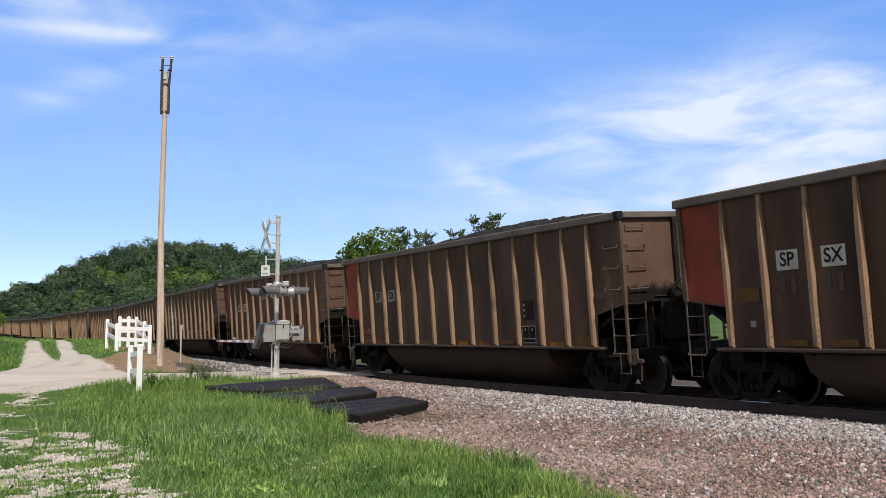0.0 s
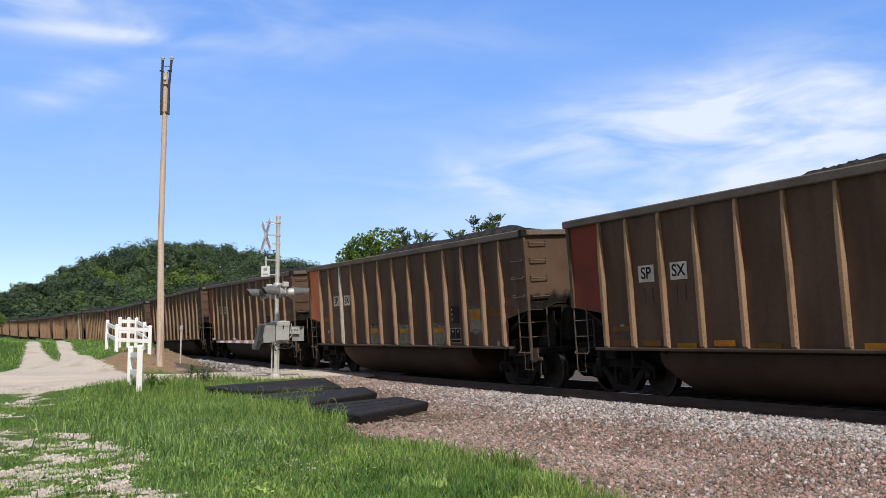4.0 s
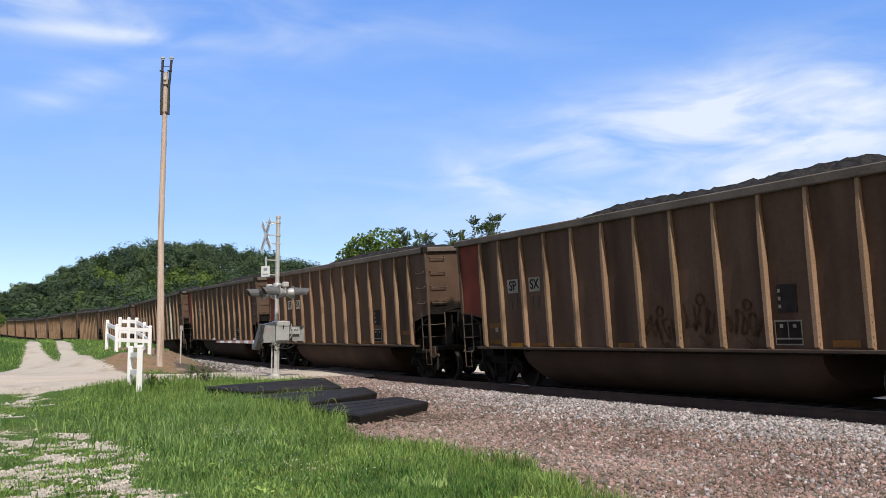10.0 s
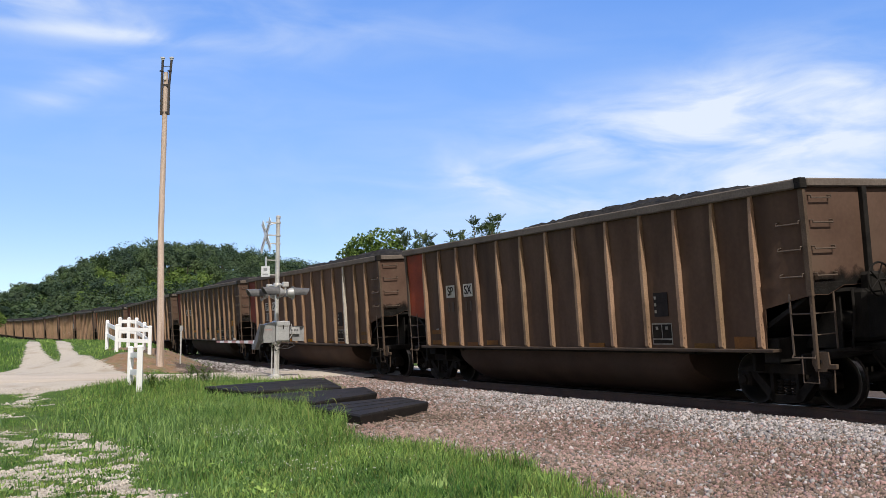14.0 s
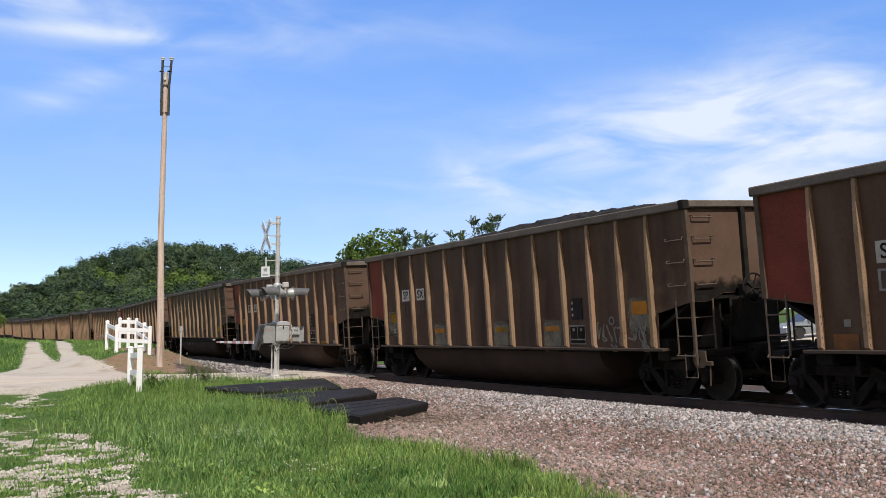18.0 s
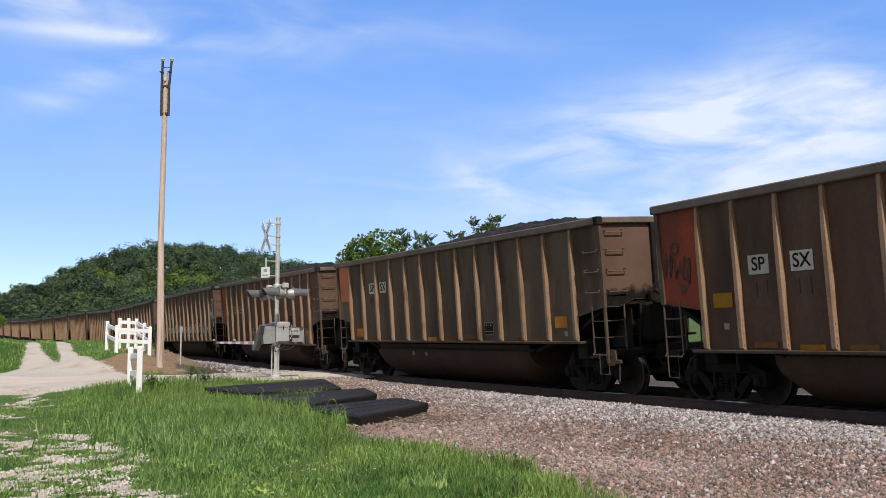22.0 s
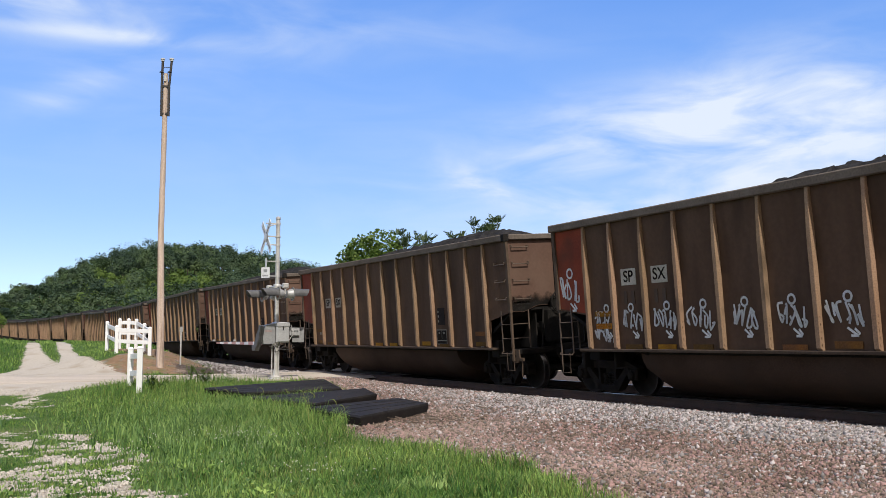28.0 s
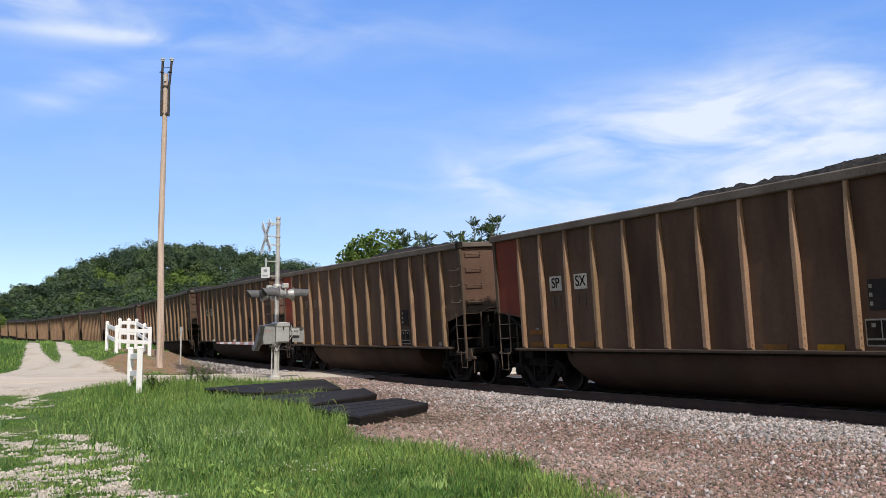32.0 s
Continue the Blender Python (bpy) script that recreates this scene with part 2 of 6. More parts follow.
def soft_patch(name, colour, strength):
    """Thin wiped film that fades out unevenly towards its edges."""
    m = mat(name, colour, tuple(c * 0.72 for c in colour), 4.0, 0.85, bump=0.0, offset=True, spec=0.1)
    nt = m.node_tree
    N, K = nt.nodes, nt.links
    tc, sep = N.new("ShaderNodeTexCoord"), N.new("ShaderNodeSeparateXYZ")
    K.new(tc.outputs["Generated"], sep.inputs[0])
    noise = N.new("ShaderNodeTexNoise")
    noise.inputs["Scale"].default_value, noise.inputs["Detail"].default_value = 7.0, 5.0
    mp = N.new("ShaderNodeMapping")
    mp.inputs["Scale"].default_value = (9, 1, 0.7)
    K.new(tc.outputs["Object"], mp.inputs["Vector"])
    K.new(mp.outputs[0], noise.inputs["Vector"])

    def calc(op, a, b):
        n = N.new("ShaderNodeMath")
        n.operation, n.use_clamp = op, op == "MULTIPLY"
        for i, v in enumerate((a, b)):
            if isinstance(v, float):
                n.inputs[i].default_value = v
            else:
                K.new(v, n.inputs[i])
        return n.outputs[0]
    total = None
    for axis, k in (("X", 6.0), ("Z", 4.5)):
        c = sep.outputs[axis]
        e = calc("MULTIPLY", calc("MULTIPLY", c, k), calc("MULTIPLY", calc("SUBTRACT", 1.0, c), k))
        total = e if total is None else calc("MULTIPLY", total, e)
    r = N.new("ShaderNodeMapRange")
    r.inputs["From Min"].default_value, r.inputs["From Max"].default_value = 0.25, 0.6
    r.inputs["To Min"].default_value, r.inputs["To Max"].default_value = 0.45 * strength, strength
    K.new(noise.outputs["Fac"], r.inputs["Value"])
    K.new(calc("MULTIPLY", total, r.outputs[0]), N["Principled BSDF"].inputs["Alpha"])
    return m


ROAD_MAT = mat("dusty_road_surface", (0.46, 0.395, 0.315), (0.54, 0.47, 0.385), 0.35, 0.9, bump=0.25, fine=25, stretch=(0.5, 1.6, 1),
               dirt=((0.34, 0.28, 0.21), 0.5, 0.5, 0.75))

# ---------------------------------------------------------------- mesh helpers


class Bits:
    """Collects corners and faces of one mesh."""

    def __init__(self):
        self.v, self.f, self.m = [], [], []

    def face_set(self, verts, faces, slot=0):
        n = len(self.v)
        self.v += [tuple(p) for p in verts]
        self.f += [tuple(i + n for i in f) for f in faces]
        self.m += [slot] * len(faces)
        return self

    def box(self, x0, x1, y0, y1, z0, z1, slot=0, m=None):
        v = [Vector((x, y, z)) for x in (x0, x1) for y in (y0, y1) for z in (z0, z1)]
        if m is not None:
            v = [m @ p for p in v]
        return self.face_set(v, [(0, 1, 3, 2), (4, 6, 7, 5), (0, 4, 5, 1), (2, 3, 7, 6), (0, 2, 6, 4), (1, 5, 7, 3)], slot)

    def cbox(self, x0, x1, y0, y1, z0, z1, c=0.01, slot=0, m=None):
        """A box with chamfered edges."""
        lo, hi = (x0, y0, z0), (x1, y1, z1)
        idx, v = {}, []
        for s in ((a, b, d) for a in (0, 1) for b in (0, 1) for d in (0, 1)):
            for ax in range(3):
                p = [(hi if s[k] else lo)[k] + (0 if k == ax else (-c if s[k] else c)) for k in range(3)]
                idx[s, ax] = len(v)
                v.append(Vector(p))
        f = []
        for ax in range(3):
            u, w = (ax + 1) % 3, (ax + 2) % 3
            for s in (0, 1):
                def key(a, b):
                    q = [0, 0, 0]
                    q[ax], q[u], q[w] = s, a, b
                    return idx[tuple(q), ax]
                q = [key(0, 0), key(1, 0), key(1, 1), key(0, 1)]
                f.append(tuple(q if s else q[::-1]))
        for ax in range(3):
            u, w = (ax + 1) % 3, (ax + 2) % 3
            for a in (0, 1):
                for b in (0, 1):
                    def key(e, face):
                        q = [0, 0, 0]
                        q[ax], q[u], q[w] = e, a, b
                        return idx[tuple(q), face]
                    q = [key(0, u), key(1, u), key(1, w), key(0, w)]
                    f.append(tuple(q if a == b else q[::-1]))
        for s in ((a, b, d) for a in (0, 1) for b in (0, 1) for d in (0, 1)):
            q = [idx[s, 0], idx[s, 1], idx[s, 2]]
            f.append(tuple(q if sum(s) % 2 else q[::-1]))
        if m is not None:
            v = [m @ p for p in v]
        return self.face_set(v, f, slot)

    def tube(self, pts, r, n=8, slot=0, r1=None):
        """A round bar along points."""
        pts = [Vector(p) for p in pts]
        k, rings = len(pts), []
        ref = Vector((0.31, 0.17, 0.93))
        for i, p in enumerate(pts):
            d = (pts[min(i + 1, k - 1)] - pts[max(i - 1, 0)]).normalized()
            a = d.cross(ref if abs(d.dot(ref)) < 0.95 else Vector((1, 0, 0))).normalized()
            b = d.cross(a)
            rr = r if r1 is None else r + (r1 - r) * i / (k - 1)
            rings.append([p + rr * (a * math.cos(2 * math.pi * j / n) + b * math.sin(2 * math.pi * j / n)) for j in range(n)])
        v = [q for ring in rings for q in ring]
        f = [(i * n + j, i * n + (j + 1) % n, (i + 1) * n + (j + 1) % n, (i + 1) * n + j) for i in range(k - 1) for j in range(n)]
        f += [tuple(range(n))[::-1], tuple(range((k - 1) * n, k * n))]
        return self.face_set(v, f, slot)

    def lathe(self, prof, m, n=16, slot=0):
        """A profile of (radius, height) turned about the z axis of m."""
        v = [m @ Vector((r * math.cos(2 * math.pi * j / n), r * math.sin(2 * math.pi * j / n), z)) for r, z in prof for j in range(n)]
        k = len(prof)
        f = [(i * n + j, i * n + (j + 1) % n, (i + 1) * n + (j + 1) % n, (i + 1) * n + j) for i in range(k - 1) for j in range(n)]
        f += [tuple(range(n))[::-1], tuple(range((k - 1) * n, k * n))]
        return self.face_set(v, f, slot)

    def prism(self, prof, fn, slot=0):
        """A closed outline swept from end 0 to end 1; fn(u, w, end) gives the corner."""
        n = len(prof)
        v = [fn(u, w, 0) for u, w in prof] + [fn(u, w, 1) for u, w in prof]
        f = [(i, (i + 1) % n, n + (i + 1) % n, n + i) for i in range(n)] + [tuple(range(n))[::-1], tuple(range(n, 2 * n))]
        return self.face_set(v, f, slot)

    def mesh(self, name, mats, smooth=False):
        me = bpy.data.meshes.new(name)
        me.from_pydata(self.v, [], self.f)
        for x in mats if isinstance(mats, (list, tuple)) else [mats]:
            me.materials.append(x)
        if any(self.m):
            me.polygons.foreach_set("material_index", self.m)
        bm = bmesh.new()
        bm.from_mesh(me)
        bmesh.ops.recalc_face_normals(bm, faces=bm.faces)
        bm.to_mesh(me)
        bm.free()
        if smooth:
            me.shade_smooth()
            me.set_sharp_from_angle(angle=radians(38))
        return me


def part(name, bits, material, parent, label="", smooth=False, m=None):
    me = bits if isinstance(bits, bpy.types.Mesh) else bits.mesh(name, material, smooth)
    ob = new(name, me)
    ob.parent = parent
    if m is not None:
        ob.matrix_basis = m
    if label:
        tagged(ob, label)
    return ob


def thing(name, label, category, m=None, group="", kind=""):
    ob = new(name)
    ob.empty_display_size = 0.3
    if m is not None:
        ob.matrix_basis = m
    return tagged(ob, label, category, group, kind)


def mesh_np(name, v, f, material, slots=None):
    """A large mesh from arrays of corners and of equal-sided faces."""
    me = bpy.data.meshes.new(name)
    n, k = f.shape
    me.vertices.add(len(v))
    me.vertices.foreach_set("co", v.astype(np.float32).ravel())
    me.loops.add(n * k)
    me.loops.foreach_set("vertex_index", f.astype(np.int32).ravel())
    me.polygons.add(n)
    me.polygons.foreach_set("loop_start", np.arange(0, n * k, k, dtype=np.int32))
    for x in material if isinstance(material, (list, tuple)) else [material]:
        me.materials.append(x)
    if slots is not None:
        me.polygons.foreach_set("material_index", slots.astype(np.int32))
    me.update(calc_edges=True)
    return me


def text_mesh(body, size, material, depth=0.002):
    cu = bpy.data.curves.new("lettering", "FONT")
    cu.body, cu.size, cu.align_x, cu.align_y, cu.extrude, cu.offset = body, size, "CENTER", "CENTER", depth, size * 0.012
    ob = bpy.data.objects.new("lettering", cu)
    scene.collection.objects.link(ob)
    bpy.context.view_layer.update()
    me = bpy.data.meshes.new_from_object(ob.evaluated_get(bpy.context.evaluated_depsgraph_get()))
    bpy.data.objects.remove(ob)
    me.materials.clear()
    me.materials.append(material)
    return me


# ---------------------------------------------------------------- the line of the track
STEP = 0.5
TS = np.arange(-640.0, 400.0, STEP)


def track_line():
    s = np.clip(TS, -220, 20)
    k = 0.00159 + 0.03188e-3 * s + 0.12025e-6 * s ** 2
    k = np.where((TS < -215) & (TS > -400), -0.0042, np.where(TS <= -400, 0.0, k))
    k = k + 1e-3 * np.interp(TS, [-340, -200, -160, -120, -90, -65, -42, -20, -5, 12, 30], [0, -0.047, 0.102, 0.001, -0.078, 1.635, -3.537, 2.502, -1.776, -7.805, 0])
    k = np.where(TS > 30, 0.0, k)
    i0 = int(np.searchsorted(TS, 0.0))
    th = np.concatenate([[0], np.cumsum(0.5 * (k[1:] + k[:-1]) * STEP)])
    th = th - th[i0] - 1.0826
    cx, sy = np.cos(th), np.sin(th)
    x = np.concatenate([[0], np.cumsum(0.5 * (cx[1:] + cx[:-1]) * STEP)])
    y = np.concatenate([[0], np.cumsum(0.5 * (sy[1:] + sy[:-1]) * STEP)])
    sz = np.clip(TS, -240, 20)
    z = 0.17446e-3 * sz + 2.75489e-5 * sz ** 2 + np.interp(TS, [-340, -200, -160, -120, -90, -65, -42, -20, -5, 12], [0, -0.001, -0.225, -0.196, -0.116, -0.356, 0.134, -0.013, -0.043, 0.001])
    return x - x[i0] + 5.4207, y - y[i0] + 19.7946, z, th


TX, TY, TZ, TH = track_line()
CANT = 4.0


def on_track(s):
    return tuple(float(np.interp(s, TS, a)) for a in (TX, TY, TZ, TH))


def track_frame(s, cant=True):
    x, y, z, th = on_track(s)
    return pose(x, y, z, 0, 0, math.degrees(th)) @ (pose(0, 0, 0, CANT, 0, 0) if cant else Matrix())


def beside(x, y):
    """Way along the track and distance to its right-hand side (the camera's), for arrays."""
    x, y = np.asarray(x, float), np.asarray(y, float)
    shape = x.shape
    x, y = x.ravel(), y.ravel()
    sel = np.arange(0, len(TS), 8)
    best = np.empty(len(x), int)
    for i in range(0, len(x), 4000):
        d = (x[i:i + 4000, None] - TX[sel]) ** 2 + (y[i:i + 4000, None] - TY[sel]) ** 2
        best[i:i + 4000] = sel[np.argmin(d, 1)]
    cx, sy = np.cos(TH[best]), np.sin(TH[best])
    dx, dy = x - TX[best], y - TY[best]
    s = TS[best] + dx * cx + dy * sy
    lat = dx * sy - dy * cx
    return s.reshape(shape), lat.reshape(shape), np.interp(s, TS, TZ).reshape(shape)


def sstep(a, b, x):
    t = np.clip((x - a) / (b - a), 0, 1)
    return t * t * (3 - 2 * t)


def wavy(x, y, scale, seed=0):
    """Smooth two-way ripple between -1 and 1, for arrays."""
    r = np.random.RandomState(seed)
    out = 0
    for i in range(5):
        a, ph = r.uniform(0, 2 * np.pi), r.uniform(0, 2 * np.pi)
        w = r.uniform(0.6, 2.2) / scale
        out = out + np.sin(2 * np.pi * w * (x * np.cos(a) + y * np.sin(a)) + ph) / 5
    return out * 1.6


def road_mid(x):
    """Far-to-near middle of the road at x, and half its width."""
    y = np.interp(x, [-60, -14, -8, -3.5, 2, 8, 13, 17, 22, 30, 60, 250], [30.5, 30.6, 31.9, 35.4, 41.5, 48.5, 53.6, 56.6, 58.4, 59.6, 62, 76])
    return y


ROAD_HALF = 2.9
HILL_X = [-900, -420, -260, -183, -166, -155, -128, -106, -80, -57, -20, 60, 200, 900]
HILL_Z = [12, 12, 12, 12.5, 12, 20, 29.5, 32, 29, 23.5, 14, 4, 0, 0]


def ground_z(x, y):
    x, y = np.asarray(x, float), np.asarray(y, float)
    s, lat, tz = beside(x, y)
    z = -0.50 + 0.05 * wavy(x, y, 7, 1) + 0.0 * x
    rd = np.abs(y - road_mid(x))
    z = z + (0.32 - 0.0 * x) * (1 - sstep(2.5, 9.0, rd))
    # rise beyond the road
    back = sstep(33.0, 36.5, y - road_mid(x) + 31.2)
    bank = sstep(34.2, 47, y + 0.10 * (x + 12)) * sstep(2.6, 5.4, lat)
    z = z + bank * (1.42 + 0.0015 * np.clip(y - 50, 0, 400))
    # soil heap by the fence
    z = z + 0.62 * np.exp(-(((x + 13.2) / 2.4) ** 2 + ((y - 39.4) / 2.6) ** 2)) + 0.34 * np.exp(-(((x + 11.9) / 1.5) ** 2 + ((y - 37.5) / 1.5) ** 2)) + 0.22 * np.exp(-(((x + 10.6) / 1.6) ** 2 + ((y - 36.6) / 1.6) ** 2))
    # the railway bed
    bed = tz - 0.225 - np.clip(lat, -1.5, 1.2) * math.sin(radians(CANT)) + 0.10 * sstep(1.2, 1.5, lat)
    w = 1 - sstep(2.0, 5.6 - 2.2 * back, np.abs(lat))
    cross = np.exp(-((rd / 5.0) ** 2))
    bed = bed + 0.10 * cross
    z = z * (1 - w) + bed * w
    # open field that climbs beyond the line
    z = z + 5.5 * sstep(5, 88, -lat) * sstep(-30, -8, x)
    # wooded hill
    crest = np.interp(x, HILL_X, HILL_Z)
    z = z + crest * sstep(215, 395, y + 0.25 * (x + 100)) * (lat < -10)
    return z
# ---------------------------------------------------------------- ground


def spaced(fine0, fine1, step, far, grow=1.22):
    a = list(np.arange(fine0, fine1 + 1e-6, step))
    d, p = step, fine1
    while p < far:
        d *= grow
        p += d
        a.append(p)
    d, p = step, fine0
    while p > -far:
        d *= grow
        p -= d
        a.insert(0, p)
    return np.array(a)


WAYS = (((-2.5, 8.4), (-3.0, 9.6), (-3.9, 11.0), (-4.3, 12.3), (-4.6, 13.8), (-5.6, 15.4), (-6.6, 16.6)),
        ((-4.0, 8.2), (-4.6, 10.2), (-4.9, 11.5), (-4.9, 12.6), (-5.4, 13.6), (-6.4, 15.0), (-7.6, 16.0)),
        ((-3.2, 9.0), (-4.4, 9.6)), ((-8.5, 19.2), (-9.0, 20.0)), ((-9.6, 22.5), (-10.4, 24.6), (-11.2, 27.0)))


def drive_distance(x, y):
    """Distance to the worn ways of the drive."""
    best = np.full(np.shape(x), 99.0)
    for way in WAYS:
        for (ax, ay), (bx, by) in zip(way, way[1:]):
            dx, dy = bx - ax, by - ay
            t = np.clip(((x - ax) * dx + (y - ay) * dy) / (dx * dx + dy * dy), 0, 1)
            best = np.minimum(best, np.hypot(x - ax - t * dx, y - ay - t * dy))
    return best


def grass_masks(x, y):
    """Shares of pale gravel, ballast and bare soil at each place."""
    s, lat, tz = beside(x, y)
    rip = wavy(x, y, 1.6, 3) * 0.35 + wavy(x, y, 4.2, 4) * 0.35
    edge = np.interp(s, [-14, -10.5, -6, -3.5, -2, 4, 6.5, 8, 9.5, 12], [3.4, 3.8, 6.1, 7.3, 7.6, 7.9, 8.0, 8.3, 10.5, 13]) + rip * 0.8
    ballast = (1 - sstep(edge - 0.25, edge + 0.25, lat)) * (lat > -11)
    back = (y > road_mid(x) + 1)
    lim = 3.2 + 2.6 * sstep(41, 36, y) + rip * 0.6
    ballast = np.where(back, (1 - sstep(lim - 0.3, lim + 0.3, lat)) * (lat > -10), ballast)
    # gravel of the drive in front: two worn wheel ways that break up
    d = drive_distance(x, y)
    patchy = 0.30 * wavy(x, y * 0.6, 1.1, 7) + 0.22 * wavy(x, y * 0.8, 0.45, 8) + 0.10 * wavy(x, y, 0.2, 9)
    pale = sstep(0.16, -0.16, d + patchy - 0.24 - 0.06 * sstep(13, 9, y))
    pale = np.maximum(pale, sstep(0.16, -0.16, d + patchy * 1.5 - 0.42) * sstep(0.1, 0.6, wavy(x, y, 0.7, 19)) * sstep(18, 12, y))
    pale = pale * (1 - 0.95 * sstep(0.25, 0.5, wavy(x, y * 0.8, 0.95, 27)))
    # gravel apron along the road
    ap = 3.0 + 2.6 * sstep(-8.8, -10.5, x) + 0.3 * rip
    pale = np.maximum(pale, sstep(ap + 0.4, ap - 0.4, np.abs(y - road_mid(x))) * (y < road_mid(x)) * (x < -7.5))
    # the two-track lane beyond the road
    ys = [31, 34, 35.75, 37, 39.1, 41.8, 43.45, 54, 75]
    out_l = np.interp(y, ys, [-22, -21, -19.5, -16.9, -17.0, -17.9, -18.6, -23.0, -32.0])
    out_r = np.interp(y, ys, [-9.5, -10.9, -12.1, -13.1, -14.3, -15.65, -16.47, -21.05, -29.3])
    in_l = np.interp(y, ys, [-15.1, -15.1, -15.1, -15.1, -15.36, -16.93, -17.92, -22.6, -31.4])
    in_r = np.interp(y, ys, [-15.4, -15.4, -15.4, -15.4, -15.36, -16.36, -17.15, -21.6, -30.0])
    lane = sstep(-0.15, 0.15, np.minimum(x - out_l, out_r - x) + 0.15 * rip) * (1 - sstep(-0.06, 0.12, np.minimum(x - in_l, in_r - x) + 0.06 * rip)) * (y > 31) * (y < 75)
    pale = np.maximum(pale, lane)
    soil = np.exp(-(((x + 11.4) / 1.75) ** 2 + ((y - 36.4) / 1.8) ** 2))
    soil = np.maximum(soil, np.exp(-(((x + 9.8) / 2.4) ** 2 + ((y - 37.6) / 3.4) ** 2)))
    soil = np.maximum(soil, np.exp(-(((x + 11.9) / 2.2) ** 2 + ((y - 40.8) / 3.0) ** 2)))
    soil = sstep(0.35, 0.6, soil + 0.25 * rip) * (lat > 2.5)
    return pale, ballast * (1 - pale), soil


def ground_material():
    m = bpy.data.materials.new("meadow_ground")
    m.use_nodes = True
    nt = m.node_tree
    N, K = nt.nodes, nt.links
    p = N["Principled BSDF"]
    p.inputs["Roughness"].default_value = 0.95
    p.inputs["Specular IOR Level"].default_value = 0.2
    tc = N.new("ShaderNodeTexCoord")

    def nz(scale, lo, hi, detail=6):
        n = N.new("ShaderNodeTexNoise")
        n.inputs["Scale"].default_value, n.inputs["Detail"].default_value = scale, detail
        K.new(tc.outputs["Object"], n.inputs["Vector"])
        r = N.new("ShaderNodeMapRange")
        r.inputs["From Min"].default_value, r.inputs["From Max"].default_value = lo, hi
        K.new(n.outputs["Fac"], r.inputs["Value"])
        return r.outputs[0]

    def mx(f, a, b):
        x = N.new("ShaderNodeMix")
        x.data_type = "RGBA"
        for sock, val in (("Factor", f), ("A", a), ("B", b)):
            if isinstance(val, tuple):
                x.inputs[sock].default_value = (*val, 1)
            else:
                K.new(val, x.inputs[sock])
        return x.outputs["Result"]

    def mask(name):
        at = N.new("ShaderNodeAttribute")
        at.attribute_name = name
        add = N.new("ShaderNodeMath")
        add.operation = "MULTIPLY_ADD"
        K.new(nz(9.0, 0.2, 0.8), add.inputs[0])
        add.inputs[1].default_value = 0.7
        K.new(at.outputs["Fac"], add.inputs[2])
        r = N.new("ShaderNodeMapRange")
        r.inputs["From Min"].default_value, r.inputs["From Max"].default_value = 0.72, 0.98
        K.new(add.outputs[0], r.inputs["Value"])
        return r.outputs[0]

    grass = mx(nz(0.5, 0.35, 0.65), (0.060, 0.115, 0.020), (0.095, 0.160, 0.032))
    grass = mx(nz(14, 0.3, 0.75), grass, (0.050, 0.085, 0.020))
    grass = mx(nz(0.22, 0.56, 0.72), grass, (0.13, 0.15, 0.055))
    gravel = mx(nz(22, 0.35, 0.65), (0.42, 0.375, 0.31), (0.53, 0.48, 0.41))
    gravel = mx(nz(1.1, 0.5, 0.75), gravel, (0.36, 0.30, 0.23))
    # ballast bed, darkened: shade of the gaps between stones is in this colour
    stone_gaps = mx(nz(30, 0.35, 0.65), (0.052, 0.039, 0.032), (0.115, 0.088, 0.072))
    soil = mx(nz(5, 0.3, 0.7), (0.19, 0.115, 0.066), (0.28, 0.18, 0.11))
    soil = mx(nz(1.6, 0.5, 0.62), soil, (0.16, 0.15, 0.06))
    soil = mx(nz(26, 0.6, 0.7), soil, (0.38, 0.30, 0.22))
    soil = mx(nz(3.2, 0.55, 0.68), soil, (0.20, 0.175, 0.15))
    soil = mx(nz(11, 0.60, 0.72), soil, (0.10, 0.065, 0.042))
    col = mx(mask("soil"), grass, soil)
    col = mx(mask("ballast"), col, stone_gaps)
    fines = mx(nz(18, 0.35, 0.65), (0.25, 0.185, 0.14), (0.34, 0.265, 0.205))
    col = mx(mask("fines"), col, fines)
    col = mx(mask("pale"), col, gravel)
    K.new(col, p.inputs["Base Color"])
    b = N.new("ShaderNodeBump")
    b.inputs["Strength"].default_value, b.inputs["Distance"].default_value = 0.6, 0.05
    K.new(nz(25, 0.2, 0.8), b.inputs["Height"])
    K.new(b.outputs[0], p.inputs["Normal"])
    return m


